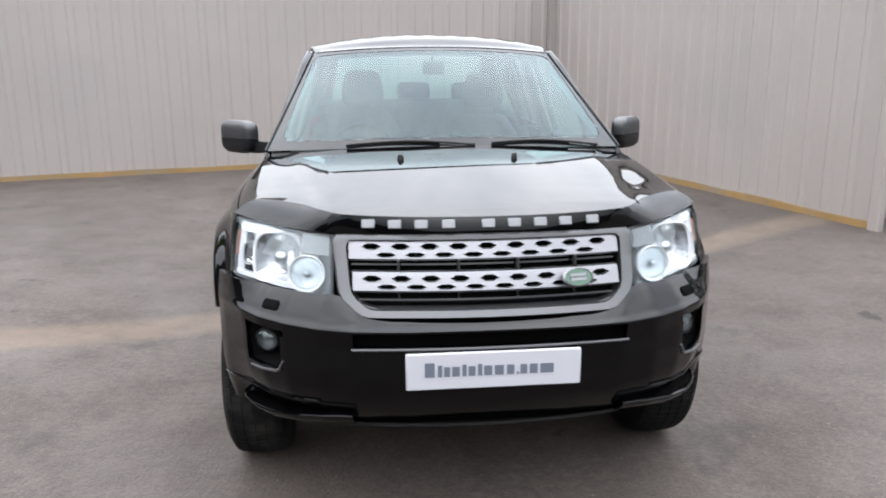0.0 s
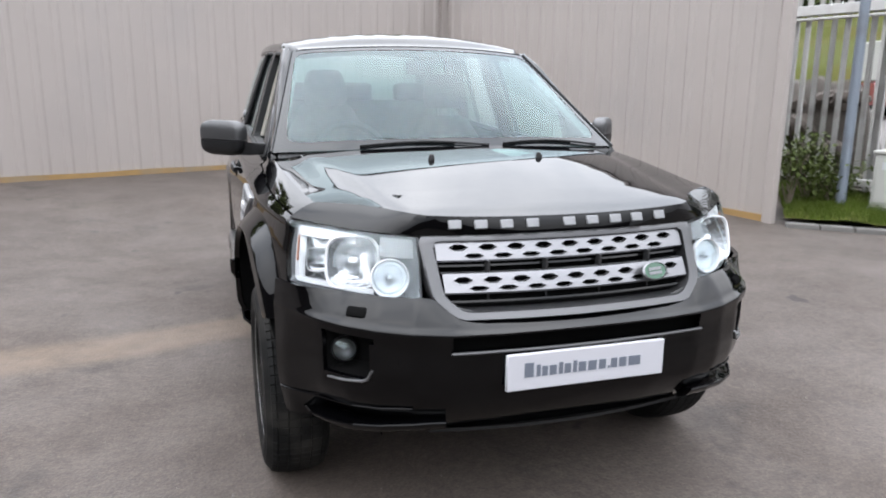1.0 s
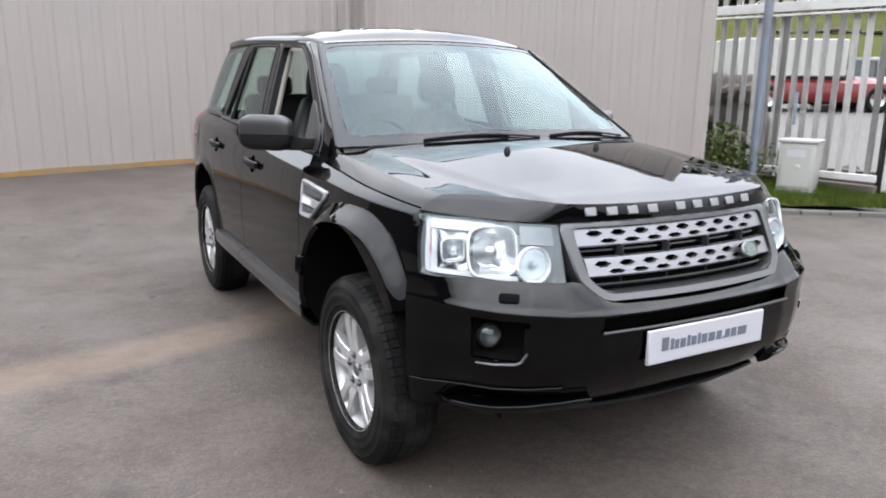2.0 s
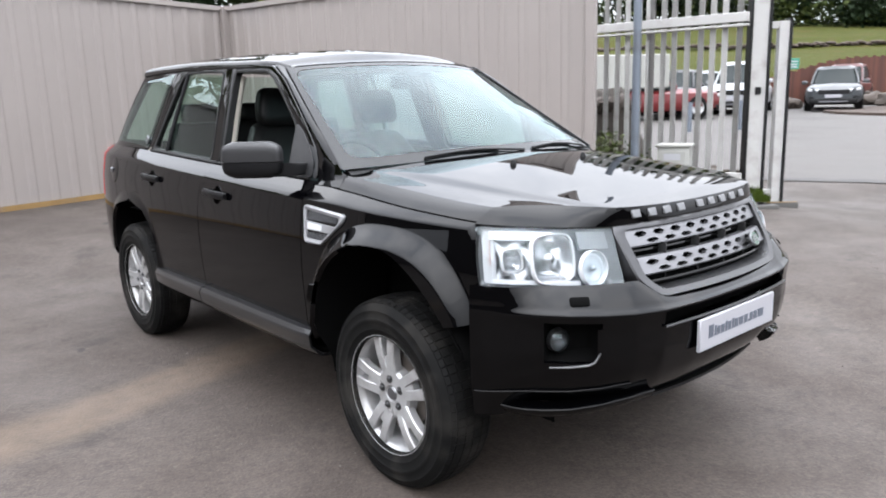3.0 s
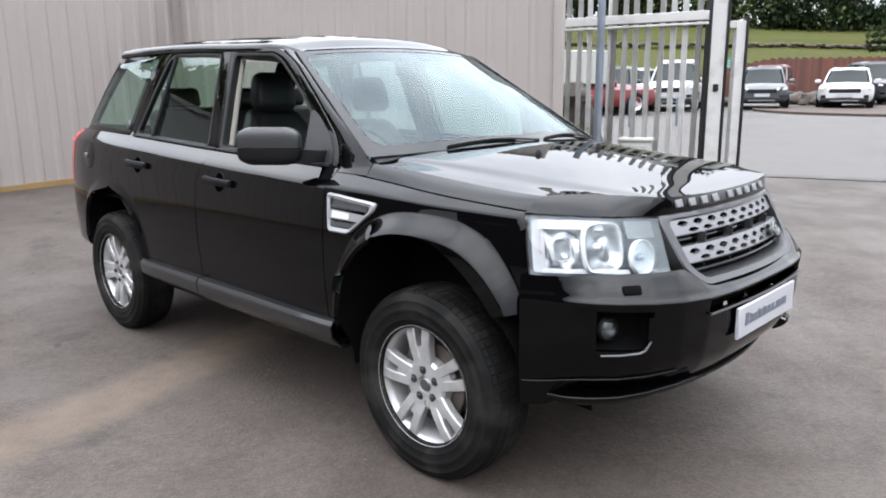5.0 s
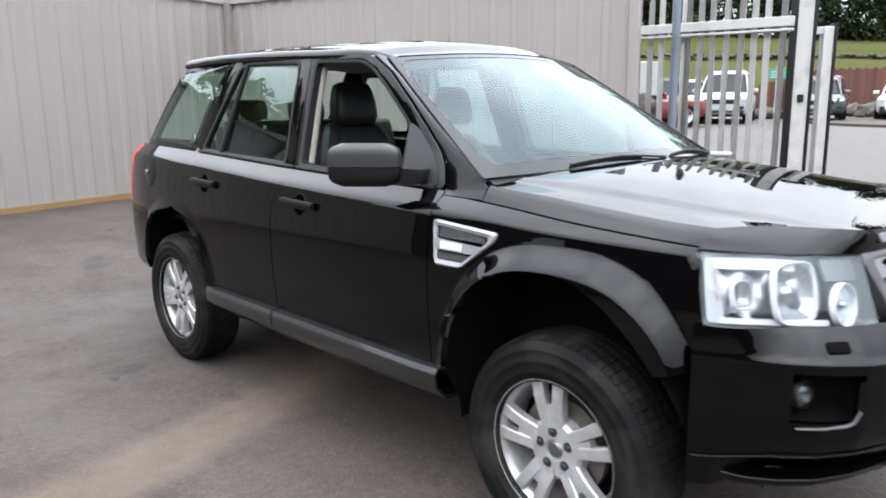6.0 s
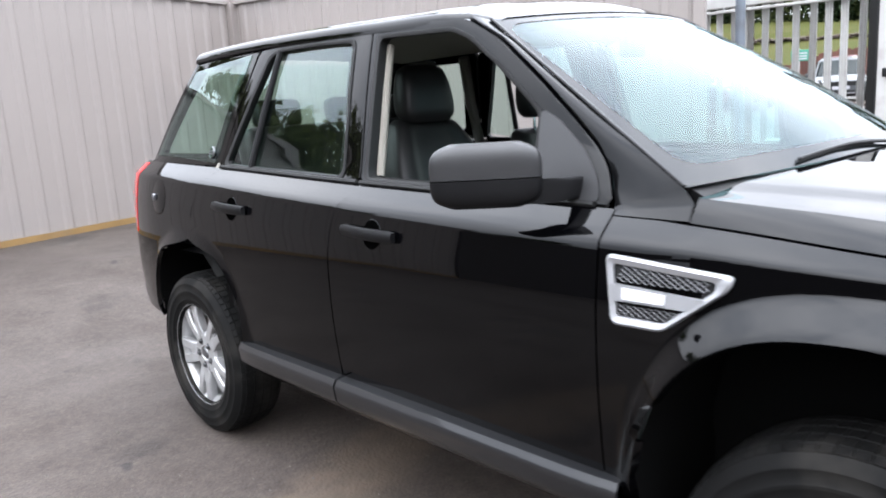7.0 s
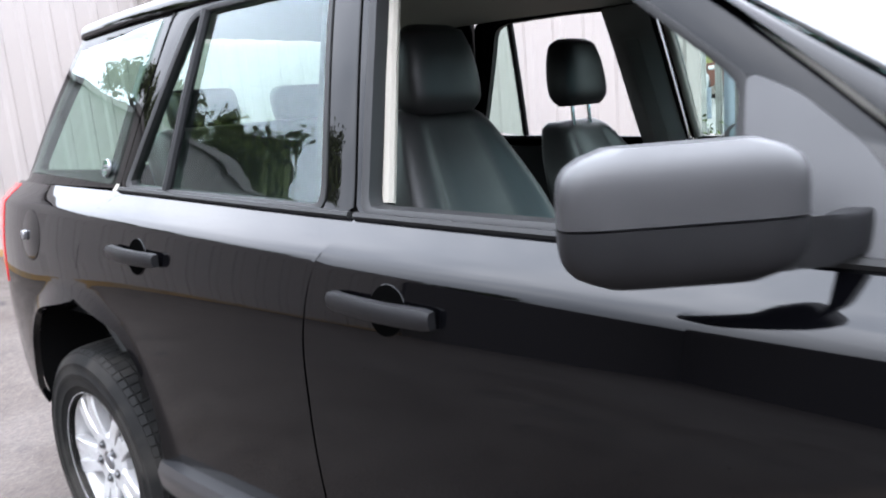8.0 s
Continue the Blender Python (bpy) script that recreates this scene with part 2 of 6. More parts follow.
    wob.operation = "MULTIPLY_ADD"
    l.new(noise_of(2.5, 6, 0.65), wob.inputs[0])
    wob.inputs[1].default_value, wob.inputs[2].default_value = 0.16, -2.01
    dist = n.new("ShaderNodeMath")
    l.new(dot.outputs["Value"], dist.inputs[0])
    l.new(wob.outputs["Value"], dist.inputs[1])
    band = n.new("ShaderNodeMath")
    band.operation = "ABSOLUTE"
    l.new(dist.outputs["Value"], band.inputs[0])
    strip = mixed(ranged(noise_of(9, 5), 0.3, 0.7, 0.2, 0.6), (0.100, 0.074, 0.053), grit)
    amount = ranged(band.outputs["Value"], 0.12, 0.25, 0.85, 0)
    l.new(mixed(amount, grit, strip), p.inputs["Base Color"])
    l.new(ranged(noise_of(1.1, 5), 0.3, 0.7, 0.62, 0.92), p.inputs["Roughness"])
    bp = n.new("ShaderNodeBump")
    bp.inputs["Strength"].default_value, bp.inputs["Distance"].default_value = 0.35, 0.006
    l.new(vo.outputs["Distance"], bp.inputs["Height"])
    l.new(bp.outputs["Normal"], p.inputs["Normal"])
    return m


ASPHALT = asphalt_mat()
UNSEEN_WALL = mat("unseen_wall_dark", (0.036, 0.031, 0.028), 0.9, var=0.3, scale=6, bump=0.4, bscale=30)
ROAD = mat("road_asphalt", (0.056, 0.0505, 0.0465), 0.85, var=0.2, scale=1.2, bump=0.3, bscale=90, dirt=(0.042, 0.0375, 0.0345), dscale=0.4)
SEAM = mat("road_seam_tar", (0.030, 0.027, 0.025), 0.8, var=0.3, scale=6, bump=0.4, bscale=60, dirt=(0.042, 0.0375, 0.0345), dscale=2.5)

# ---------------------------------------------------------------- mesh helpers


def mesh_of(name, verts, faces, material, smooth=True):
    me = bpy.data.meshes.new(name)
    me.from_pydata([tuple(v) for v in verts], [], faces)
    me.update()
    if material:
        me.materials.append(material)
    for f in me.polygons:
        f.use_smooth = smooth
    return me


def hung(name, me, parent=None, label="", m=None):
    ob = new(name, me)
    if m is not None:
        ob.matrix_basis = m
    if parent is not None:
        ob.parent = parent
    if label:
        ob["label"] = label
    return ob


def sharpen(me, angle=40):
    """Marks edges between faces that meet at more than the angle, so that smooth shading breaks there."""
    me.set_sharp_from_angle(angle=radians(angle))
    return me


def done(name, bm, material, parent=None, label="", m=None, smooth=True, angle=40):
    bmesh.ops.recalc_face_normals(bm, faces=bm.faces)
    me = bpy.data.meshes.new(name)
    bm.to_mesh(me)
    bm.free()
    if material:
        me.materials.append(material)
    for f in me.polygons:
        f.use_smooth = smooth
    if smooth:
        sharpen(me, angle)
    return hung(name, me, parent, label, m)


def bm_box(x0, x1, y0, y1, z0, z1, bevel=0.0, seg=2, bm=None):
    """A box, with rounded edges where bevel is given."""
    own = bmesh.new()
    r = bmesh.ops.create_cube(own, size=1.0)
    for v in r["verts"]:
        v.co = Vector((x0 + (v.co.x + 0.5) * (x1 - x0), y0 + (v.co.y + 0.5) * (y1 - y0), z0 + (v.co.z + 0.5) * (z1 - z0)))
    if bevel:
        bmesh.ops.bevel(own, geom=own.edges[:], offset=bevel, segments=seg, affect="EDGES", profile=0.5)
    if bm is None:
        return own
    me = bpy.data.meshes.new("tmp")
    own.to_mesh(me)
    own.free()
    bm.from_mesh(me)
    bpy.data.meshes.remove(me)
    return bm


def bm_lathe(profile, n=32, axis="x", bm=None, closed=False, first=True):
    """Turns (radius, height) pairs about an axis through the origin."""
    bm = bm or bmesh.new()
    rings = []
    for r, h in profile:
        ring = []
        for i in range(n):
            a = 2 * math.pi * i / n
            c, s = r * math.cos(a), r * math.sin(a)
            ring.append(bm.verts.new({"x": (h, c, s), "y": (c, h, s), "z": (c, s, h)}[axis]))
        rings.append(ring)
    pairs = list(zip(rings, rings[1:])) + ([(rings[-1], rings[0])] if closed else [])
    for a, b in pairs:
        for i in range(n):
            j = (i + 1) % n
            bm.faces.new((a[i], a[j], b[j], b[i]))
    if not closed:
        for k in ((0, -1) if first else (-1,)):
            if profile[k][0] > 1e-5:
                bm.faces.new(rings[k])
    return bm


def bm_tube(points, radius, n=8, bm=None):
    """A round bar along points; radius a number or one a point."""
    bm = bm or bmesh.new()
    pts = [Vector(p) for p in points]
    rings = []
    for i, p in enumerate(pts):
        d = (pts[min(i + 1, len(pts) - 1)] - pts[max(i - 1, 0)]).normalized()
        a = d.cross(Vector((0, 0, 1)) if abs(d.z) < 0.9 else Vector((1, 0, 0))).normalized()
        b = d.cross(a)
        r = radius if isinstance(radius, (int, float)) else radius[i]
        rings.append([bm.verts.new(p + r * (math.cos(2 * math.pi * k / n) * a + math.sin(2 * math.pi * k / n) * b)) for k in range(n)])
    for a, b in zip(rings, rings[1:]):
        for i in range(n):
            bm.faces.new((a[i], a[(i + 1) % n], b[(i + 1) % n], b[i]))
    bm.faces.new(rings[0])
    bm.faces.new(rings[-1])
    return bm


def bm_prism(poly, to3, depth):
    """A flat polygon given in its own plane, lifted by to3(a, b, k), k from 0 to depth."""
    bm = bmesh.new()
    lo = [bm.verts.new(to3(a, b, 0)) for a, b in poly]
    hi = [bm.verts.new(to3(a, b, depth)) for a, b in poly]
    bm.faces.new(lo)
    bm.faces.new(hi)
    for i in range(len(poly)):
        j = (i + 1) % len(poly)
        bm.faces.new((lo[i], lo[j], hi[j], hi[i]))
    return bm


def sheet(name, fn, us, vs, out, material, parent=None, label="", thick=0.012, skip=None, flip=1):
    """A curved panel over the grid us x vs with its rim turned inwards. fn(u, v) gives a point; out is a direction on its outer side;
    flip -1 mirrors it in x."""
    P = [[Vector(fn(u, v)) for v in vs] for u in us]
    if flip < 0:
        for row in P:
            for p in row:
                p.x = -p.x
        out = (-out[0], out[1], out[2])
    nu, nv = len(us), len(vs)
    verts = [p for row in P for p in row]
    idx = lambda i, j: i * nv + j
    faces = []
    for i in range(nu - 1):
        for j in range(nv - 1):
            if skip and skip(0.5 * (us[i] + us[i + 1]), 0.5 * (vs[j] + vs[j + 1]), (P[i][j] + P[i + 1][j + 1]) / 2):
                continue
            faces.append((idx(i, j), idx(i + 1, j), idx(i + 1, j + 1), idx(i, j + 1)))
    tot = Vector()
    nrm = [Vector() for _ in verts]
    for f in faces:
        a, b, c, d = (verts[k] for k in f)
        nn = (c - a).cross(d - b)
        tot += nn
        for k in f:
            nrm[k] += nn
    s = 1 if tot.dot(Vector(out)) > 0 else -1
    if s < 0:
        faces = [tuple(reversed(f)) for f in faces]
    if thick:
        count = {}
        for f in faces:
            for a, b in zip(f, f[1:] + f[:1]):
                count[(a, b)] = 1
        rim = [e for e in count if (e[1], e[0]) not in count]
        twin = {}
        for a, b in rim:
            for k in (a, b):
                if k not in twin:
                    verts.append(verts[k] - s * nrm[k].normalized() * thick)
                    twin[k] = len(verts) - 1
            faces.append((b, a, twin[a], twin[b]))
    me = mesh_of(name, verts, faces, material)
    sharpen(me, 48)
    return hung(name, me, parent, label)


def lin(a, b, n):
    return [a + (b - a) * i / (n - 1) for i in range(n)]


def herm(points):
    """A smooth curve through (t, value) pairs."""
    X, Y = [p[0] for p in points], [p[1] for p in points]
    m = np.gradient(np.array(Y), np.array(X))

    def f(t):
        t = min(max(t, X[0]), X[-1])
        i = 0
        while i < len(X) - 2 and t > X[i + 1]:
            i += 1
        h = X[i + 1] - X[i]
        s = (t - X[i]) / h
        return float((2 * s**3 - 3 * s * s + 1) * Y[i] + (s**3 - 2 * s * s + s) * h * m[i] + (3 * s * s - 2 * s**3) * Y[i + 1] + (s**3 - s * s) * h * m[i + 1])
    return f


def step(t):
    t = min(max(t, 0.0), 1.0)
    return t * t * (3 - 2 * t)


def along(points, n):
    """n points spaced evenly along a polyline of tuples."""
    d = [0.0]
    for a, b in zip(points, points[1:]):
        d.append(d[-1] + math.dist(a, b))
    res = []
    for k in range(n):
        t = d[-1] * k / (n - 1)
        i = 0
        while i < len(d) - 2 and t > d[i + 1]:
            i += 1
        s = (t - d[i]) / max(d[i + 1] - d[i], 1e-9)
        res.append(tuple(a + (b - a) * s for a, b in zip(points[i], points[i + 1])))
    return res


def rounded(poly, r, n=4):
    """A closed polygon with its corners rounded."""
    res = []
    for i, p in enumerate(poly):
        p = Vector(p)
        a, b = Vector(poly[i - 1]) - p, Vector(poly[(i + 1) % len(poly)]) - p
        k = min(r, a.length * 0.45, b.length * 0.45)
        s, e = p + a.normalized() * k, p + b.normalized() * k
        for j in range(n + 1):
            t = j / n
            res.append(tuple(s * (1 - t) ** 2 + p * 2 * t * (1 - t) + e * t * t))
    return res


def simple_mesh(name, bm, material):
    bmesh.ops.recalc_face_normals(bm, faces=bm.faces)
    me = bpy.data.meshes.new(name)
    bm.to_mesh(me)
    bm.free()
    me.materials.append(material)
    for f in me.polygons:
        f.use_smooth = True
    return sharpen(me, 35)

# ---------------------------------------------------------------- ground


def gz(x, y):
    """Height of the yard: level under the car, rising gently towards the walls, the verge and the road beyond the gate."""
    off = math.hypot(max(-1 - x, x - 1, 0), max(-1.2 - y, y - 3.4, 0))
    yard = max(.104 + .0053 * x + .0326 * y, 0) * step((off - .1) / 2.6)
    r = .034 * (y - 2.3) + .020 * x
    r = .5 * (r + math.sqrt(r * r + .0004)) - .004
    k = step((x - 5.2) / 1.6)
    return yard * (1 - k) + 1.2 * math.tanh(r / 1.2) * k


def spread(lo, hi, fine, n):
    """Grid lines close together near the yard and wide apart towards the horizon."""
    res = []
    for k in lin(-1, 1, n):
        res.append(fine * k + (hi if k > 0 else -lo) * abs(k) ** 7 * (1 if k > 0 else -1))
    return res


NG = 181
xs, ys = spread(-900, 900, 30, NG), spread(-900, 900, 30, NG)
verts = [(x, y, gz(x, y) if math.hypot(x, y) < 70 else gz(x * 70 / math.hypot(x, y), y * 70 / math.hypot(x, y))) for x in xs for y in ys]
faces = [(i * NG + j, (i + 1) * NG + j, (i + 1) * NG + j + 1, i * NG + j + 1) for i in range(NG - 1) for j in range(NG - 1)]
tagged(hung("ground", mesh_of("ground", verts, faces, ASPHALT)), "worn grey-brown asphalt yard with stains and patches", "ground", kind="structure")


def ground_patch(name, outline, material, lift, label, category, n=60, ragged=.02):
    """A thin sheet that follows the yard, cut to a strip between two edges (lists of x, y of equal count)."""
    a, b = along(outline[0], n), along(outline[1], n)
    w = 9
    verts, faces = [], []
    for i in range(n):
        for j in range(w):
            k = j / (w - 1)
            x, y = a[i][0] + (b[i][0] - a[i][0]) * k, a[i][1] + (b[i][1] - a[i][1]) * k
            if j in (0, w - 1):
                d = noise.noise(Vector((x * 3, y * 3, j))) * ragged + noise.noise(Vector((x * 11, y * 11, j))) * ragged * .6
                x, y = x + d, y + d * (1 if j else -1)
            verts.append((x, y, gz(x, y) + lift))
    for i in range(n - 1):
        for j in range(w - 1):
            faces.append((i * w + j, (i + 1) * w + j, (i + 1) * w + j + 1, i * w + j + 1))
    return tagged(hung(name, mesh_of(name, verts, faces, material)), label, category, kind="structure")


ground_patch("road", ([(16.4, -14), (11.5, -4), (8.40, 2.2), (7.9, 3.4), (9.5, 9), (11, 24)], [(60, -20), (60, -6), (60, 4), (60, 8), (60, 14), (60, 30)]), ROAD, .006, "pale grey asphalt access road", "road", 60, .1)
ground_patch("road_seam", ([(7.75, 3.2), (8.62, 1.7), (10.4, -1.9)], [(8.05, 3.3), (8.92, 1.8), (10.7, -1.8)]), SEAM, .012, "dark repaired seam across the road", "patch", 40, .05)
# loose grit
vs, fs = [], []
rg = random.Random(5)
for k in range(2600):
    x, y = rg.uniform(-4.5, 4.0), rg.uniform(-2.2, 8)
    r = rg.uniform(.002, .006) * (2.0 if rg.random() < .06 else 1)
    z = gz(x, y)
    b = len(vs)
    for a in range(4):
        t = a * math.pi / 2 + rg.random()
        vs.append((x + r * math.cos(t), y + r * math.sin(t), z))
    vs.append((x, y, z + r))
    fs += [(b + a, b + (a + 1) % 4, b + 4) for a in range(4)]
tagged(hung("grit", mesh_of("grit", vs, fs, mat("grit", (.075, .066, .06), .9, var=.4, scale=30), False)), "loose pale grit scattered over the asphalt", "grit", kind="stuff")

# ---------------------------------------------------------------- clad walls
CORNER = Vector((2.40, 8.066))
WALL_END = Vector((3.915, 2.816))
LEFT_DIR = Vector((-math.cos(radians(12)), -math.sin(radians(12))))


def clad_wall(name, start, end, face, top0, top1, label):
    """Trapezoid-ribbed steel sheets standing on the yard between two points; face is the side that is seen."""
    d = (end - start)
    length = d.length
    d.normalize()
    pitch, verts, faces = .25, [], []
    prof = []
    k = 0
    while k * pitch < length:
        for q, o in ((0, 0), (.135, 0), (.165, .016), (.220, .016)):
            if k * pitch + q <= length:
                prof.append((k * pitch + q, o))
        k += 1
    prof.append((length, 0))
    rows = []
    for s, o in prof:
        p = start + d * s + face * o
        zt = top0 + (top1 - top0) * s / length
        rows.append([len(verts), len(verts) + 1, len(verts) + 2, len(verts) + 3])
        q = start + d * s - face * .06
        zb = gz(p.x, p.y) - .05
        verts += [(p.x, p.y, zb), (p.x, p.y, zt), (q.x, q.y, zt), (q.x, q.y, zb)]
    for a, b in zip(rows, rows[1:]):
        for i in range(3):
            faces.append((a[i], b[i], b[i + 1], a[i + 1]))
    faces += [tuple(rows[0]), tuple(rows[-1])]
    bm = bmesh.new()
    me = mesh_of(name, verts, faces, CLADDING, False)
    bm.from_mesh(me)
    bpy.data.meshes.remove(me)
    ob = tagged(done(name, bm, CLADDING, smooth=False), label, "wall", kind="structure")
    # capping and ochre foot strip
    for nm, material, z0, z1, o0, o1, cat in (("wall_capping", CLADDING, None, None, -.075, .045, "capping"), ("base_strip", OCHRE, 0, .062, .018, .040, "trim")):
        vv, ff = [], []
        n = 40
        for i in range(n):
            s = length * i / (n - 1)
            p0, p1 = start + d * s + face * o0, start + d * s + face * o1
            if z0 is None:
                zt = top0 + (top1 - top0) * s / length
                a, b = zt - .05, zt + .012
            else:
                g = gz(p1.x, p1.y)
                wob = .012 * noise.noise(Vector((s * 1.3, 3, 7)))
                a, b = g - .03, g + z1 + wob
            vv += [(p0.x, p0.y, a), (p1.x, p1.y, a), (p1.x, p1.y, b), (p0.x, p0.y, b)]
            if i:
                k = 4 * i
                for q in range(4):
                    ff.append((k - 4 + q, k - 4 + (q + 1) % 4, k + (q + 1) % 4, k + q))
        ff += [(0, 1, 2, 3), tuple(range(4 * n - 4, 4 * n))]
        bm = bmesh.new()
        me = mesh_of(nm, vv, ff, material, False)
        bm.from_mesh(me)
        bpy.data.meshes.remove(me)
        tagged(done(nm, bm, material, smooth=False), {"capping": "folded steel capping along the wall top", "trim": "weathered ochre strip along the foot of the wall"}[cat], cat, kind="structure")
    return ob


wr = (WALL_END - CORNER).normalized()
clad_wall("wall_left", CORNER + LEFT_DIR * -.06, CORNER + LEFT_DIR * 8.8, Vector((LEFT_DIR.y, -LEFT_DIR.x)) * (1 if Vector((LEFT_DIR.y, -LEFT_DIR.x)).y < 0 else -1), 2.80, 2.88, "pale grey ribbed steel cladding wall")
clad_wall("wall_right", CORNER, WALL_END, Vector((wr.y, -wr.x)) * (1 if Vector((wr.y, -wr.x)).x < 0 else -1), 2.80, 2.80, "pale grey ribbed steel cladding wall")
bm = bmesh.new()
bm_box(-.05, .05, -.05, .05, gz(*CORNER) - .05, 2.785, 0, 1, bm)
tagged(done("corner_flashing", bm, CLADDING, m=Matrix.Translation((CORNER.x - .03, CORNER.y - .05, 0)) @ Matrix.Rotation(radians(12), 4, "Z"), smooth=False), "folded grey flashing in the wall corner", "flashing", kind="structure")
bm = bmesh.new()
bm_box(-.072, .003, -.08, .02, gz(*WALL_END) - .05, 2.81, .006, 1, bm)
tagged(done("end_flashing", bm, CLADDING, m=Matrix.Translation((WALL_END.x, WALL_END.y, 0)) @ Matrix.Rotation(radians(14), 4, "Z"), smooth=False), "folded grey flashing at the wall's end", "flashing", kind="structure")

# plain unseen walls added behind the camera to close the yard and darken reflections
for nm, x0, x1, y0, y1, top in (("wall_west", -14.3, -14.0, -11.0, 6.2, 3.6), ("wall_south", -14.3, 9.0, -11.3, -11.0, 2.0), ("wall_north", -14.3, -6.1, 6.2, 6.5, 2.4)):
    bm = bmesh.new()
    bm_box(x0, x1, y0, y1, -.1, top, 0, 1, bm)
    tagged(done(nm, bm, UNSEEN_WALL, smooth=False), "plain unseen dark wall added to close the yard and darken reflections", "wall", kind="structure")

# ---------------------------------------------------------------- kerb, verge, fence and gate
K0, K1, K2 = Vector((3.93, 2.605)), Vector((4.62, 2.085)), Vector((5.55, 1.525))
kerb_line = along([tuple(K0), tuple(K1), tuple(K2)], 8)
verge = tagged(new("verge_kerb"), "row of worn concrete kerb stones edging the grass", "kerb", kind="structure")
for a, b in zip(kerb_line, kerb_line[1:]):
    a, b = Vector(a), Vector(b)
    m = (a + b) / 2
    ang = math.atan2((b - a).y, (b - a).x)
    bm = bmesh.new()
    bm_box(-(b - a).length / 2 + .004, (b - a).length / 2 - .004, -.06, .06, -.15, .030, .015, 2, bm)
    done("kerb_stone", bm, KERB, verge, "", pose(m.x, m.y, gz(m.x, m.y) + .01, 0, 0, math.degrees(ang)))
F0, F1, GATE_POST, GATE_END = Vector((4.915, 4.033)), Vector((5.395, 1.868)), Vector((5.615, 1.865)), Vector((5.815, 1.695))
ALONG = (F1 - F0).normalized()
BEHIND = Vector((-ALONG.y, ALONG.x))


def by_fence(u, v):
    """A place u metres along the fence and v metres behind it."""
    p = F0 + ALONG * u + BEHIND * v
    return p.x, p.y


vs, fs = [], []
a, b = along([(3.95, 2.64), (4.65, 2.12), (5.52, 1.58)], 24), along([(4.98, 3.95), (5.26, 2.8), (5.56, 1.76)], 24)
for i in range(24):
    for j in range(8):
        x, y = a[i][0] + (b[i][0] - a[i][0]) * j / 7, a[i][1] + (b[i][1] - a[i][1]) * j / 7
        vs.append((x, y, gz(x, y) + .075 + .03 * noise.noise(Vector((x * 4, y * 4, 0))) + .015 * j))
fs = [(i * 8 + j, (i + 1) * 8 + j, (i + 1) * 8 + j + 1, i * 8 + j + 1) for i in range(23) for j in range(7)]
tagged(hung("verge", mesh_of("verge", vs, fs, GRASS)), "strip of rough green grass behind the kerb", "grass", kind="structure")
rg = random.Random(11)
bv, bf = [], []
for k in range(9000):
    i, t = rg.uniform(0, 22.99), rg.uniform(0, 1)
    ii = int(i)
    p = Vector(a[ii]).lerp(Vector(a[ii + 1]), i - ii).lerp(Vector(b[ii]).lerp(Vector(b[ii + 1]), i - ii), t)
    z = gz(p.x, p.y) + .07 + .1 * t
    h, an, w = rg.uniform(.03, .09), rg.uniform(0, 6.28), .004
    lx, ly = rg.uniform(-.03, .03), rg.uniform(-.03, .03)
    n0 = len(bv)
    bv += [(p.x - w * math.cos(an), p.y - w * math.sin(an), z), (p.x + w * math.cos(an), p.y + w * math.sin(an), z), (p.x + lx, p.y + ly, z + h)]
    bf.append((n0, n0 + 1, n0 + 2))
tagged(hung("grass_blades", mesh_of("grass_blades", bv, bf, BLADE, False)), "short rough grass blades on the verge", "grass", kind="stuff")


def pale_mesh(h):
    """A W-section fence pale with a triple-pointed head, foot at the origin."""
    prof = [(-.033, .010), (-.024, -.004), (-.009, .002), (0, -.004), (.009, .002), (.024, -.004), (.033, .010)]
    bm = bmesh.new()
    lo = [bm.verts.new((x, y, 0)) for x, y in prof]
    mid = [bm.verts.new((x, y, h - .13)) for x, y in prof]
    neck = [bm.verts.new((x * .62, y, h - .10)) for x, y in prof]
    top = [bm.verts.new((x * 1.15, y - .02 * abs(x) / .034, h - (.045 if i in (1, 5) else .01 if i != 3 else -.02))) for i, (x, y) in enumerate(prof)]
    for p, q in ((lo, mid), (mid, neck), (neck, top)):
        for i in range(6):
            bm.faces.new((p[i], p[i + 1], q[i + 1], q[i]))
    r = bmesh.ops.solidify(bm, geom=bm.faces[:], thickness=.003)
    return simple_mesh("pale", bm, GALV)


def palisade(name, p, q, z_low, z_high, rails, label, pitch=.146, first=.07, posts=()):
    d = (q - p)
    L = d.length
    ang = math.degrees(math.atan2(d.y, d.x))
    thing = tagged(hung(name, None, None, "", pose(p.x, p.y, 0, 0, 0, ang)), label, "fence")
    me = pale_mesh(z_high - z_low)
    n = int((L - first) / pitch)
    for i in range(n + 1):
        hung("pale", me, thing, "", pose(first + i * pitch, .036, z_low + .01 * math.sin(i * 2.1), 0, .4 * math.sin(i * 1.7), 0))
    for z0, z1, w in rails:
        bm = bmesh.new()
        bm_box(0, L, -.032, .018, z0, z1, .006, 1, bm)
        done("rail", bm, GALV, thing, "galvanised cross rail")
    for s in posts:
        bm = bmesh.new()
        bm_box(s - .04, s + .04, .06, .14, gz(p.x, p.y) - .1, z_high - .12, .004, 1, bm)
        done("post", bm, GALV, thing)
    return thing


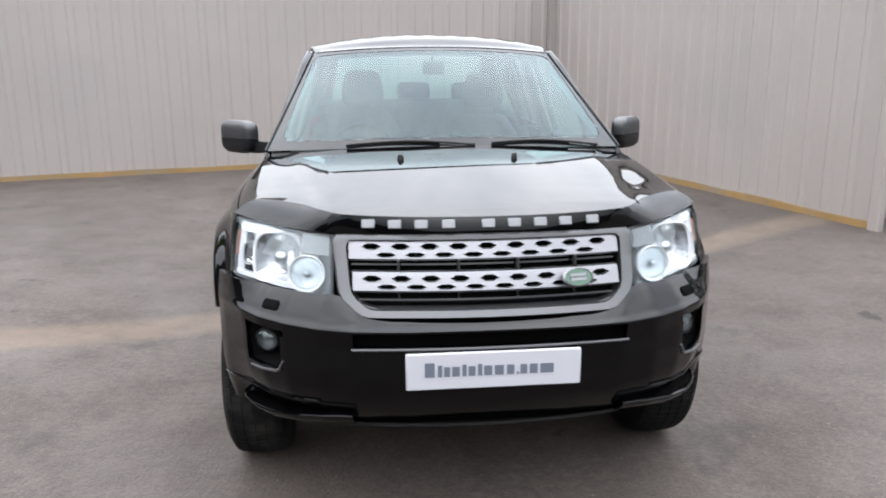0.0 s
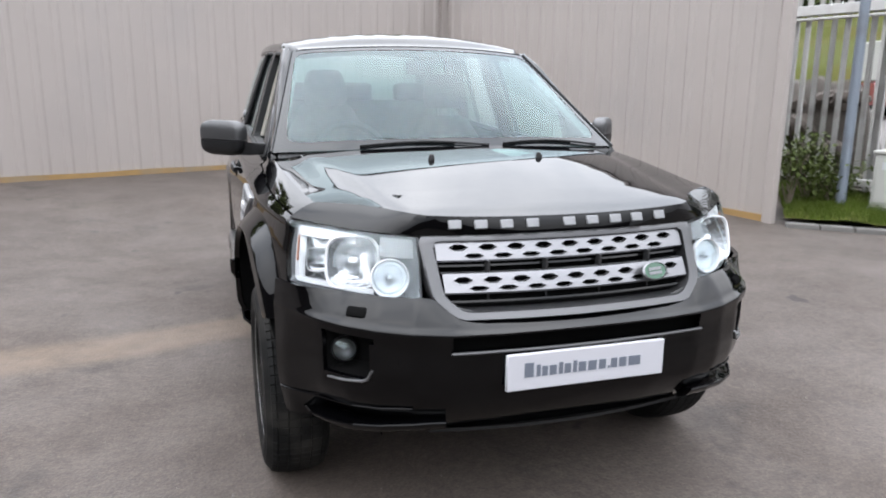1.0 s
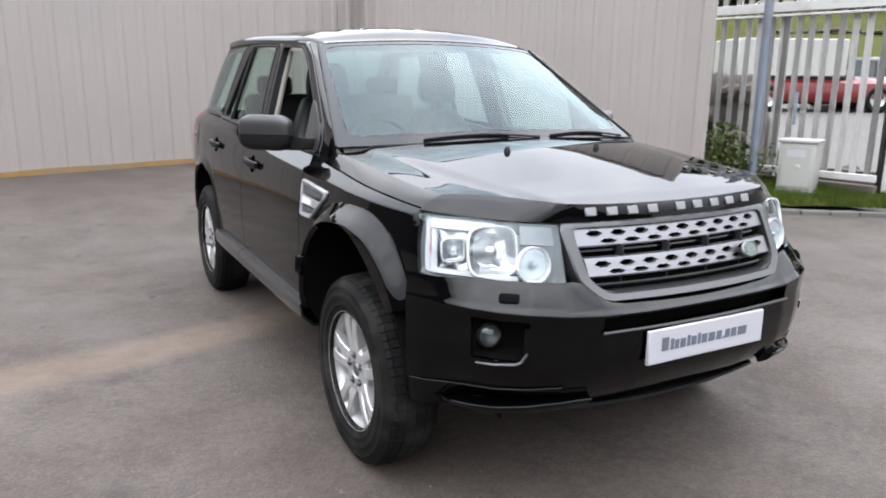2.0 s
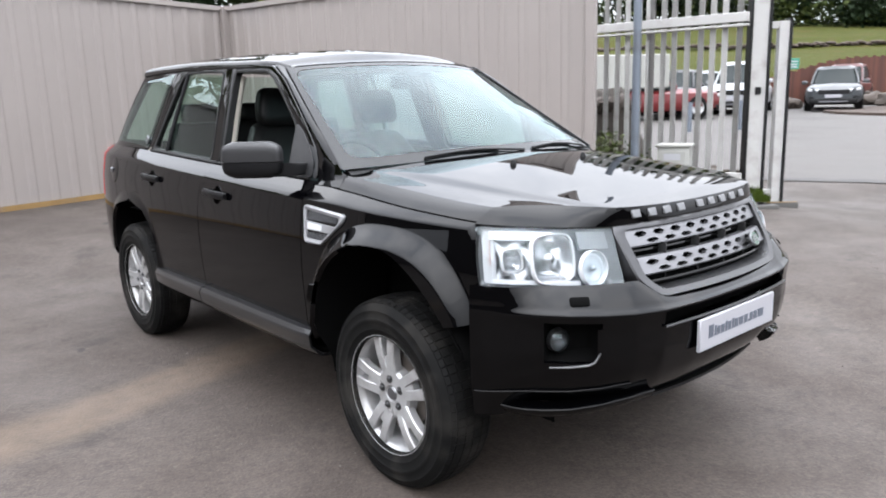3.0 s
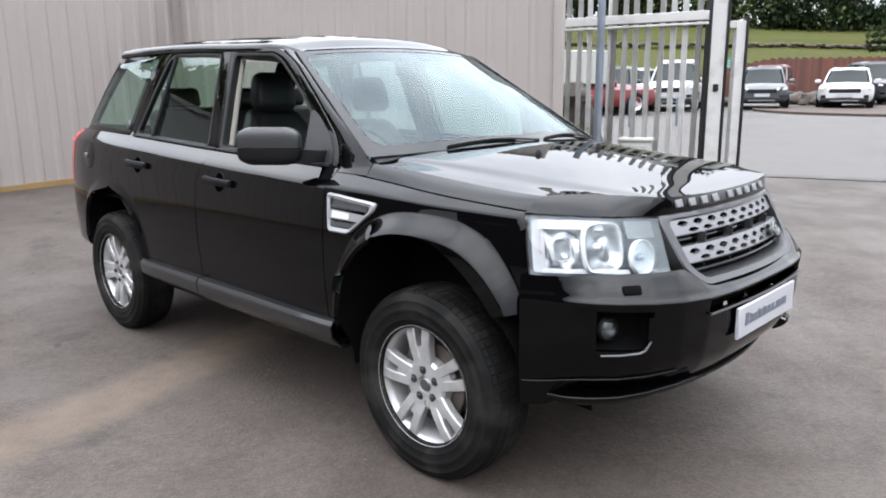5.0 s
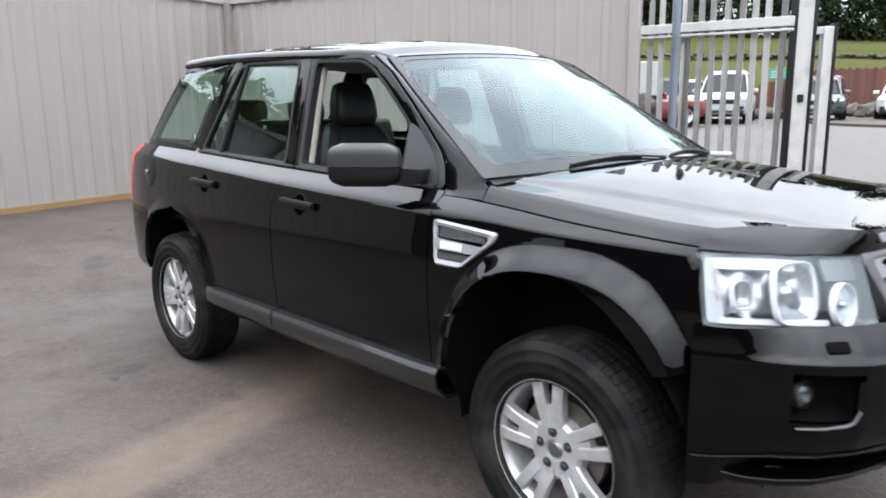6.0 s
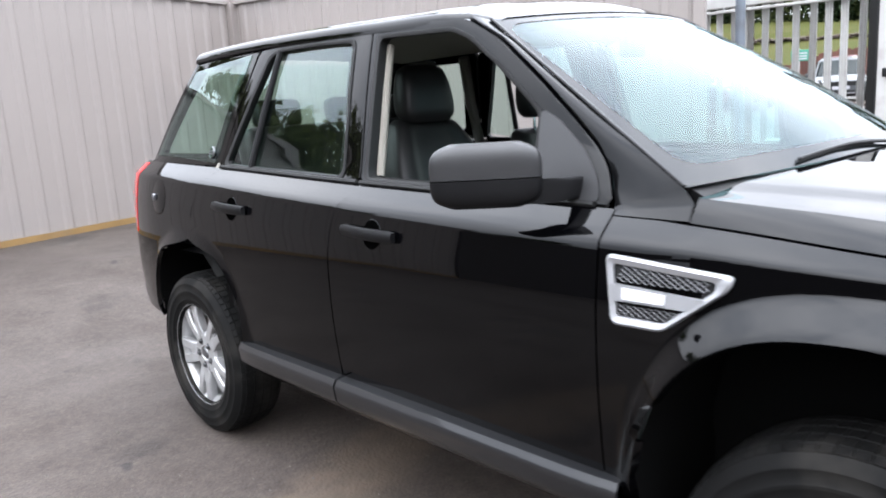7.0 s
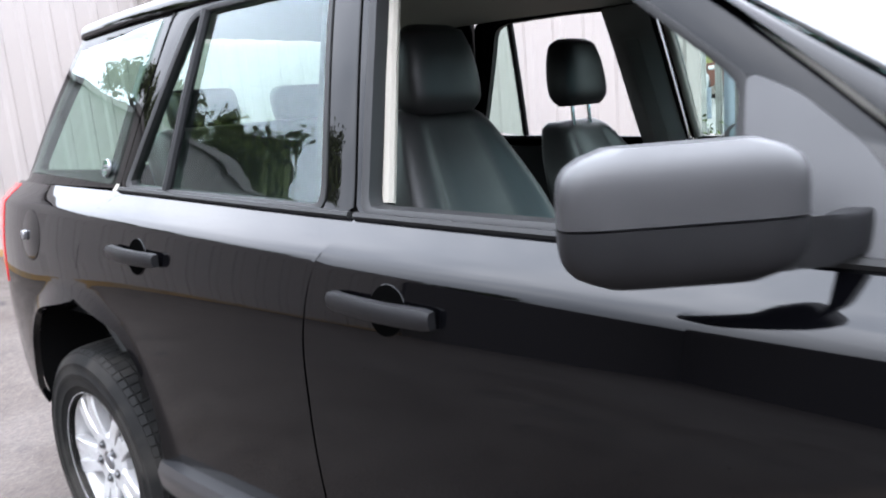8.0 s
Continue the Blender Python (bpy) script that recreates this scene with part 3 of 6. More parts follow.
palisade("palisade_fence", F0, F1, .49, 2.66, ((2.165, 2.265, 0), (2.118, 2.146, 0), (.485, .556, 0)), "galvanised steel palisade fence with pointed pales", .1395, .0175, (1.1,))
for p, w, nm in ((GATE_POST, .088, "gate_post"), (GATE_END, .052, "gate_post")):
    zb = gz(p.x, p.y)
    bm = bmesh.new()
    bm_box(-w, w, -.05, .05, zb + .05, 2.78 if w > .08 else 2.17, .006, 1, bm)
    gp = tagged(done(nm, bm, GALV, m=pose(p.x, p.y, 0, 0, 0, -42)), "tall galvanised box post with black edge strips", "gate post")
    for q in ((-1, 1) if w > .08 else (1,)):
        bm = bmesh.new()
        bm_box(q * (w + .013) - .013, q * (w + .013) + .013, -.070, .055, zb + .05, 2.74 if w > .08 else 2.20, .003, 1, bm)
        done("edge_strip", bm, BLACK_STEEL, gp, "black rubber edge strip")
    if w > .08:
        bm = bmesh.new()
        bm_box(-.03, .03, -.075, -.048, 1.40, 1.48, .006, 1, bm)
        done("lock_box", bm, BLACK_STEEL, gp, "small dark lock box")
d = GATE_END - GATE_POST
bm = bmesh.new()
bm_box(.08, d.length - .05, -.03, .03, 2.09, 2.165, .004, 1, bm)
gr = tagged(done("gate_return", bm, GALV, m=pose(GATE_POST.x, GATE_POST.y, 0, 0, 0, math.degrees(math.atan2(d.y, d.x)))), "short galvanised frame joining the two gate posts", "gate")
bm = bmesh.new()
bm_box(.08, d.length - .05, -.03, .03, .28, .35, .004, 1, bm)
done("bottom_rail", bm, GALV, gr)
bm = bmesh.new()
bm_box(-.20, .17, -.13, .14, -.1, .06, .02, 2, bm)
tagged(done("gate_plinth", bm, KERB, m=pose(5.84, 1.64, gz(5.84, 1.64), 0, 0, -42)), "low concrete plinth with ochre edges under the gate post", "plinth")
bm = bmesh.new()
for q in (-.11,):
    bm_box(-.18, .15, q - .012, q + .012, .058, .066, 0, 1, bm)
tagged(done("plinth_stripe", bm, OCHRE, m=pose(5.84, 1.64, gz(5.84, 1.64), 0, 0, -42), smooth=False), "worn yellow paint line on the plinth", "paint")
pole = tagged(done("steel_pole", bm_tube([(4.776, 2.836, .18), (4.776, 2.836, 1.9), (4.776, 2.836, 2.8)], [.046, .045, .044], 16), GALV_BLUE), "blue-grey galvanised steel pole standing in the grass", "pole")
done("pole_collar", bm_tube([(4.776, 2.836, .26), (4.776, 2.836, .33)], [.066, .055], 16), GALV_BLUE, pole)

# electrical cabinet
bm = bmesh.new()
bm_box(-.175, .175, -.125, .125, .0, .50, .012, 2, bm)
cab = tagged(done("electric_cabinet", bm, CABINET, m=pose(5.07, 2.50, .345, 0, 0, -68)), "small off-white electric cabinet beside the fence", "cabinet")
bm = bmesh.new()
bm_box(-.195, .195, -.145, .145, .50, .535, .012, 2, bm)
done("cabinet_lid", bm, CABINET, cab, "slightly overhanging lid")
bm = bmesh.new()
bm_box(-.14, .14, -.131, -.124, .05, .46, .004, 1, bm)
door = done("cabinet_door", bm, CABINET, cab)
bm = bm_lathe([(0, -.012), (.02, -.010), (.022, 0)], 16, "y")
done("cabinet_lock", bm, GALV, door, "", pose(.02, -.131, .26))
bm = bmesh.new()
bm_box(-.10, .08, -.1325, -.1305, .36, .43, 0, 1, bm)
done("cabinet_label", bm, PLATE, door, "pale label", smooth=False)
bm = bmesh.new()
bm_box(-.20, .20, -.15, .15, -.20, .005, .015, 1, bm)
done("cabinet_plinth", bm, KERB, cab, "concrete base")

# weeds, timbers and rubble at the fence foot


def leaf_cloud(rg, centres, count, size, spread_xyz, verts, faces):
    """Small bent leaves scattered round centres."""
    for k in range(count):
        c = rg.choice(centres)
        p = Vector((c[0] + rg.gauss(0, spread_xyz[0]), c[1] + rg.gauss(0, spread_xyz[1]), c[2] + rg.gauss(0, spread_xyz[2])))
        s = size * rg.uniform(.6, 1.4)
        e = Euler((rg.uniform(-1.2, 1.2), rg.uniform(-1.2, 1.2), rg.uniform(0, 6.28))).to_matrix()
        b = len(verts)
        for q in ((-.5, 0, 0), (0, -.28, .06), (.55, 0, -.05), (0, .28, .06)):
            verts.append(tuple(p + e @ (Vector(q) * s)))
        faces.append((b, b + 1, b + 2, b + 3))


rg = random.Random(21)
for bx, by, bh in ((4.32, 3.02, .62), (4.62, 3.12, .60), (4.78, 2.98, .38)):
    zb = gz(bx, by) + .08
    stems = []
    bm = bmesh.new()
    for k in range(7):
        t = (bx + rg.uniform(-.3, .3), by + rg.uniform(-.15, .15), zb + bh * rg.uniform(.6, 1.0))
        bm_tube([(bx, by, zb - .02), ((bx + t[0]) / 2, (by + t[1]) / 2, zb + bh * .5), t], [.008, .006, .003], 5, bm)
        stems += [t, ((bx + 2 * t[0]) / 3, (by + 2 * t[1]) / 3, zb + bh * .6)]
    shrub = tagged(done("shrub", bm, BARK), "straggly green shrub growing beside the fence", "shrub")
    v, f = [], []
    leaf_cloud(rg, stems, 420, .055, (.08, .08, .09), v, f)
    hung("foliage", mesh_of("foliage", v, f, LEAF_LIGHT, False), shrub, "pale green leaves")
for p, q, z in ((by_fence(-.3, .12), by_fence(2.2, .10), .34), (by_fence(-.3, .34), by_fence(2.1, .32), .46)):
    p, q = Vector(p), Vector(q)
    bm = bmesh.new()
    bm_box(0, (q - p).length, -.05, .05, -.12, .10, .01, 1, bm)
    tagged(done("old_timber", bm, TIMBER, m=pose(p.x, p.y, z, 0, 0, math.degrees(math.atan2((q - p).y, (q - p).x)))), "weathered grey timber lying behind the fence", "timber")


def boulder(x, y, z, r, seed, material=BOULDER, label="rough brown boulder lying on gravel"):
    bm = bmesh.new()
    bmesh.ops.create_icosphere(bm, subdivisions=3, radius=r)
    for v in bm.verts:
        n = noise.noise(v.co * (1.6 / r) + Vector((seed * 7.1, 0, 0))) * .35 + noise.noise(v.co * (4 / r) + Vector((0, seed * 3.3, 0))) * .12
        v.co *= 1 + n
        v.co.z *= .72
    return tagged(done("boulder", bm, material, m=pose(x, y, z, 0, 0, seed * 57), angle=30), label, "boulder", "boulders")


rg = random.Random(8)
for k in range(9):
    t = k / 8
    x, y = by_fence(-.2 + 2.2 * t + rg.uniform(-.1, .1), .95 + rg.uniform(-.15, .15))
    boulder(x, y, gz(x, y) + .15, rg.uniform(.16, .30), k, BOULDER, "brown stone heaped behind the fence")

# heap of soil and rubble behind the fence, against the wall's end
vs, fs = [], []
for i in range(15):
    for j in range(13):
        a, b = i / 14, j / 12
        x, y = by_fence(-.45 + 1.5 * a, .2 + .95 * b)
        h = 1.25 * math.sin(math.pi * min(b * 1.05, 1)) ** .7 * step((1.04 - a) / .4) * step((a + .25) / .2)
        h *= 1 + .22 * noise.noise(Vector((x * 2.6, y * 2.6, 1))) + .10 * noise.noise(Vector((x * 8, y * 8, 2)))
        vs.append((x, y, gz(x, y) - .03 + h))
fs = [(i * 13 + j, (i + 1) * 13 + j, (i + 1) * 13 + j + 1, i * 13 + j + 1) for i in range(14) for j in range(12)]
tagged(hung("soil_mound", mesh_of("soil_mound", vs, fs, SOIL)), "brown mound of bare soil behind the fence", "mound")
rg = random.Random(19)
for k in range(16):
    a, b = rg.uniform(.02, .72), rg.uniform(.02, .42)
    x, y = by_fence(-.45 + 1.5 * a, .2 + .95 * b)
    h = 1.25 * math.sin(math.pi * min(b * 1.05, 1)) ** .7 * step((1.04 - a) / .4)
    boulder(x, y, gz(x, y) + h * .92, rg.uniform(.10, .20), k + 130, BOULDER, "brown stone lying on the soil heap")

# ---------------------------------------------------------------- the black off-road car
# car plan: front axle at y 0, rear axle at y 2.66, nose towards -y, driver's side at -x
car = tagged(new("car"), "shiny black five-door off-road car, front windows down, on asphalt", "car")
car.empty_display_size = 0.2

_prof = herm([(.36, .865), (.42, .885), (.50, .902), (.62, .911), (.72, .914), (.80, .913), (.90, .908), (.97, .901), (1.03, .891), (1.07, .8835), (1.079, .882), (1.084, .879), (1.09, .873), (1.11, .850),
              (1.13, .825), (1.145, .807), (1.152, .801), (1.165, .796), (1.30, .754), (1.45, .708), (1.60, .657), (1.66, .634), (1.70, .617)])
belt = herm([(.4, 1.115), (1.0, 1.13), (1.5, 1.145), (2.4, 1.182), (3.3, 1.205)])
_taper = herm([(-.6, -.155), (-.42, -.080), (-.2, -.034), (0, -.010), (.3, 0), (1.4, 0), (2.4, 0), (2.8, -.01), (3.1, -.03), (3.4, -.09), (3.6, -.16)])
bon_shut = herm([(-.45, 1.036), (-.1, 1.062), (.36, 1.10), (.5, 1.108)])
ARCHES = ((-.01, .445, .564), (2.62, .435, .50))


def arch_point(k, a):
    """A point on the edge of wheel arch k (0 front, 1 rear) at the angle a from the rear."""
    yc, ra, rb = ARCHES[k]
    c, s = math.cos(a), math.sin(a)
    e = 1.16 if k == 0 and c < 0 else .78
    return yc + ra * math.copysign(abs(c) ** e, c), .365 + rb * math.copysign(abs(s) ** e, s)


def side(y, z, flared=True):
    """Half-width of the body at y, z."""
    k = min(max((z - .7) / .3, 0), 1) * min(max((1.62 - z) / .4, 0), 1)
    drop = .5 * (1.104 - bon_shut(y)) * step((z - .80) / .18) * step((.46 - y) / .3)
    x = _prof(z - (belt(y) - 1.145) * k + drop) + _taper(y)
    if flared and z < 1.06:
        for i, (yc, ra, rb) in enumerate(ARCHES):
            e = (abs((y - yc) / (ra * .95 if i == 0 and y < yc else ra)) ** 2.5 + abs((z - .365) / rb) ** 2.5) ** 0.4
            k = min(max(1 - (e - 1.0) / .125, 0), 1)
            x += (.046, .020)[i] * (.7 * k + .3 * step(k)) * step((z - .40) / .15)
    return x


SIDES = ((-1, "driver's"), (1, "passenger's"))


def on_side(y, z, d=0.0, flared=True):
    return (side(y, z, flared) + d, y, z)


# ---- bonnet
bon_front = herm([(0, -.727), (.2, -.722), (.36, -.703), (.468, -.678), (.60, -.605), (.70, -.515), (.765, -.450), (.806, -.402)])
bon_rear = herm([(0, .215), (.5, .275), (.7, .335), (.79, .352)])
bon_low = herm([(0, 1.012), (.468, 1.014), (.6, 1.02), (.70, 1.027), (.80, 1.037)])
bon_mid = herm([(-.75, 1.056), (-.70, 1.063), (-.62, 1.074), (-.45, 1.101), (-.2, 1.140), (0, 1.168), (.2, 1.189), (.45, 1.207)])


fold_side = herm([(-.41, .728), (-.2, .752), (0, .768), (.2, .780), (.36, .786)])
fold_front = herm([(0, -.713), (.25, -.706), (.40, -.690), (.455, -.676), (.50, -.628), (.54, -.565), (.60, -.510), (.66, -.462), (.74, -.402)])
fold_rise = herm([(-.42, 1.083), (-.3, 1.089), (-.2, 1.098), (-.1, 1.108), (0, 1.118), (.1, 1.128), (.2, 1.136), (.3, 1.144), (.4, 1.152)])


def bonnet_top(x, y):
    ax = abs(x)
    plateau = .485 + (y + .65) * .19
    mid = bon_mid(y)
    z = mid - (mid - fold_rise(y)) * (ax / fold_side(y)) ** 2.0
    raised = .005 * step((y + .72) / .12)
    return z + raised * (1 - step((ax - plateau + .02) / .05)) - raised * .4 * math.exp(-((ax - plateau - .05) / .05) ** 2)


def bonnet_point(u, v):
    """u past 1 runs down the side face to the wing, v past 1 down the front lip."""
    uc, vc = max(-1, min(1, u)), min(v, 1)
    x = uc * fold_side(.35 - .76 * vc)
    y = bon_rear(abs(x)) + (fold_front(abs(x)) - bon_rear(abs(x))) * vc
    p = Vector((x, y, bonnet_top(x, y)))
    k = max(abs(u) - 1, v - 1, 0)
    if not k:
        return p
    if v > 1:
        xo = abs(x) / .728 * .806
        q = Vector((xo, bon_front(xo), bon_low(xo)))
    else:
        yo = .352 + (-.405 - .352) * vc
        q = Vector((side(yo, bon_shut(yo), False) - .001, yo, bon_shut(yo) + .001))
    q.x = math.copysign(q.x, u)
    r = p.lerp(q, k)
    return r + Vector((0, -.3, .9)) * .006 * math.sin(math.pi * k)


_us = [-2, -1.98, -1.75, -1.5, -1.25, -1.05] + [math.sin(a * math.pi / 2) for a in lin(-1, 1, 65)] + [1.05, 1.25, 1.5, 1.75, 1.98, 2]
bonnet = sheet("bonnet", bonnet_point, _us, lin(0, .9, 44) + lin(.92, 1, 5) + [1.06, 1.25, 1.5, 1.75, 1.94, 2], (0, -.3, 1), PAINT, car, "black clamshell bonnet with a raised centre", .014, lambda u, v, p: abs(u) > 1 and v > 1)
sharpen(bonnet.data, 17)
for bx in (-.339, -.264, -.188, -.109, .007, .083, .160, .236, .319):
    bm = bmesh.new()
    bm_box(-.020, .020, -.003, .006, -.0135, .0135, .002, 1, bm)
    q = bonnet_point(bx / fold_side(-.41), 1.5)
    done("bonnet_letter_block", bm, LETTER, car, "small raised silver block on the bonnet lip", pose(q.x, q.y - .003, q.z, -20, 0, math.degrees(.10 * bx / .35)))
for s in (-1, 1):
    bm = bm_lathe([(0, .022), (.008, .02), (.012, .010), (.014, 0), (.014, -.01)], 12, "z")
    done("washer_jet", bm, PLASTIC, car, m=pose(s * .225, -.022, bonnet_top(.225, -.022)))

# ---- front bumper
_plan = along([(0, -.885), (.12, -.884), (.25, -.879), (.41, -.860), (.52, -.828), (.62, -.775), (.70, -.71), (.757, -.637), (.804, -.555), (.846, -.480), (.868, -.432)], 120)


def plan_at(s):
    """Plan outline of the nose, s from 0 at the middle to 1 at the arch: place and inward normal."""
    k = min(max(s, 0), 1) * 119
    i = min(int(k), 118)
    f = k - i
    a, b = Vector(_plan[i]), Vector(_plan[i + 1])
    i0, i1 = max(i - 4, 0), min(i + 5, 119)
    d = (Vector(_plan[i1]) - Vector(_plan[i0])).normalized()
    return a.lerp(b, f), Vector((-d.y, d.x))


nose_in = herm([(.34, .20), (.40, .15), (.44, .10), (.48, .055), (.52, .026), (.60, .006), (.70, .002), (.735, -.003), (.741, -.004), (.746, -.001), (.752, .006), (.775, .022), (.80, .040), (.82, .056), (.835, .072), (.85, .100)])


def bumper_point(s, v):
    """v: 0 bottom edge, .7 crease, 1 top edge."""
    p, n = plan_at(abs(s))
    top = .80 + .045 * step((p.x - .30) / .2)
    crease = .757 + .012 * step((p.x - .40) / .4)
    if v < .7:
        z = .40 + (crease - .40) * v / .7
        zi = .40 + .342 * v / .7
    else:
        z = crease + (top + .004 - crease) * (v - .7) / .3
        zi = .742 + .085 * (v - .7) / .3
    q = p + n * nose_in(zi) * (1 - .8 * step((abs(s) - .78) / .2) if v < .7 else 1 - .85 * step((abs(s) - .74) / .16))
    return math.copysign(q.x, s) if s else 0.0, q.y, z


def nose_point(x, z, d=0.0):
    """On the bumper at the half-width x and height z, d metres inwards."""
    i = min(range(120), key=lambda k: abs(_plan[k][0] - abs(x)))
    p, n = plan_at(i / 119)
    q = p + n * (nose_in(z) * (1 - .8 * step((i / 119 - .78) / .2) if z < .742 else 1) + d)
    return Vector((math.copysign(q.x, x), q.y, z))


def slot(s, v, p):
    return abs(p.x) < .415 and .706 < p.z < .752 or .626 < abs(p.x) < .748 and .608 < p.z < .740


sheet("front_bumper", bumper_point, lin(-1, 1, 141), lin(0, .6, 22) + lin(.615, .7, 8) + lin(.715, 1, 14), (0, -1, .1), PAINT, car, "gloss black front bumper", .015, slot)
# box behind the air slot, the slot's depth shade put into its colour
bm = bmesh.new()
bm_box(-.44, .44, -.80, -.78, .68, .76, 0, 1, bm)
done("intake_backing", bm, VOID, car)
bm = bm_tube([(x, -.888 + .14 * x * x, .703) for x in lin(-.415, .415, 15)], .005, 6)
done("intake_bar", bm, GRILLE_GREY, car, "thin grey bar along the lower air slot")
for s, _ in SIDES:
    # recess bowl in glossless near-black, so its shade is in the colour
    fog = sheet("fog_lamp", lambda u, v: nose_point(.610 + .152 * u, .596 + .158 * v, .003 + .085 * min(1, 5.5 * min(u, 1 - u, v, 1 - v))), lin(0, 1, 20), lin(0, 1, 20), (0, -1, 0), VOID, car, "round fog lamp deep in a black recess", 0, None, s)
    turn = Matrix.Translation((s * .684, -.652, .672)) @ Matrix.Rotation(s * radians(14), 4, "Z")
    bm = bm_lathe([(.036, -.004), (.039, .002), (.039, .016), (.034, .004), (.027, .016), (.014, .024), (0, .025)], 28, "y", None, False, False)
    done("reflector", bm, GRILLE_GREY, fog, "silver reflector", turn)
    bm = bm_lathe([(0, -.016), (.018, -.012), (.030, -.006), (.036, .000)], 24, "y")
    done("lens", bm, CLEAR, fog, "clear lens", turn)
    bm = bm_tube([tuple(nose_point(s * x, z, -.002)) for x, z in ((.738, .596), (.700, .599), (.650, .604), (.640, .612), (.622, .642))], [.0028, .004, .0045, .0045, .0035], 8)
    done("trim", bm, SILVER, fog, "thin silver trim under the lamp")
    bm = bmesh.new()
    bm_box(-.032, .032, -.006, .02, -.017, .017, .009, 2, bm)
    q = nose_point(s * .672, .806, -.020)
    done("lamp_washer_cover", bm, VOID, car, "black headlamp washer cover", Matrix.Translation(q) @ Matrix.Rotation(s * radians(38), 4, "Z") @ Matrix.Rotation(radians(-38), 4, "X"))


def valance_point(s, v):
    """The thin blade under the bumper, v from its upper edge down."""
    p, n = plan_at(abs(s))
    z = .480 - .042 * step((p.x - .42) / .42) - .045 * v
    q = p + n * (.026 + .05 * v * v + .03 * step((abs(s) - .84) / .12))
    return math.copysign(q.x, s), q.y, z


for s, _ in SIDES:
    sheet("lower_valance", valance_point, lin(s * .40, s * .93, 44), lin(0, 1, 6), (0, -1, .1), PAINT, car, "black lower bumper lip", .05)
    bm = bm_tube([valance_point(k * s, 0) for k in lin(.40, .925, 32)], .0055, 8)
    done("valance_trim", bm, PAINT, car, "rounded edge of the lower lip")
    bm = bm_tube([nose_point(s * x, .492 + .034 * (.87 - x) / .35, -.001) for x in lin(.52, .866, 26)], .0032, 8)
    done("bumper_crease", bm, PAINT, car, "thin raised crease")
sheet("undertray", lambda u, v: (u * .44, -.78 + v * .4 + .05 * u * u, .405 - .03 * v), lin(-1, 1, 12), lin(0, 1, 4), (0, -.2, -1), PLASTIC, car, "", .01)

# ---- number plate with a row of grey bars for its wording
bm = bmesh.new()
bm_box(-.26, .26, -.897, -.884, .582, .694, .003, 1, bm)
plate = done("number_plate", bm, PLATE, car, "white front plate with one line of grey wording")
x = -.205
for w, h in ((.036, .044), (.016, .036), (.022, .03), (.028, .03), (.016, .036), (.026, .03), (.016, .036), (.03, .03), (.034, .03), (.028, .03), (.008, .008), (.026, .03), (.03, .03), (.05, .03)):
    bm = bmesh.new()
    bm_box(x, x + w * .8, -.8985, -.8965, .622, .622 + h, 0, 1, bm)
    done("wording_bar", bm, INK, plate, smooth=False)
    x += w + .002

# ---- grille


def grille_y(x, z):
    return -.838 + .045 * (x / .43) ** 2 + (z - .822) * .57


def frame_ring(outer, inner, y_of, front, back):
    """A ring between two outlines of equal count, with depth."""
    bm = bmesh.new()
    f_o = [bm.verts.new((x, y_of(x, z) + front + .006, z)) for x, z in outer]
    f_m = [bm.verts.new((x * .99, y_of(x, z) + front, .91 + (z - .91) * .97)) for x, z in outer]
    f_i = [bm.verts.new((x, y_of(x, z) + front + .004, z)) for x, z in inner]
    b_i = [bm.verts.new((x, y_of(x, z) + back, z)) for x, z in inner]
    b_o = [bm.verts.new((x, y_of(x, z) + back, z)) for x, z in outer]
    for p, q in ((b_o, f_o), (f_o, f_m), (f_m, f_i), (f_i, b_i)):
        for i in range(len(p)):
            j = (i + 1) % len(p)
            bm.faces.new((p[i], p[j], q[j], q[i]))
    return bm


def sample_loop(poly, n):
    return along(list(poly) + [poly[0]], n + 1)[:-1]


g_out = sample_loop(rounded([(-.468, 1.012), (.468, 1.012), (.452, .845), (.385, .788), (-.385, .788), (-.452, .845)], .02), 96)
g_in = sample_loop(rounded([(-.428, .998), (.428, .998), (.414, .850), (.362, .808), (-.362, .808), (-.414, .850)], .02), 96)
grille = done("grille", frame_ring(g_out, g_in, grille_y, -.012, .05), GRILLE_GREY, car, "grey grille with two perforated silver bars")
# near-black sheet close behind the bars stands in for the grille's inner shade
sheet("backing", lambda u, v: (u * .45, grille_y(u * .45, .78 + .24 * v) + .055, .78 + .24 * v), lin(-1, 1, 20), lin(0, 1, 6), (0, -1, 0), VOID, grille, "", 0)


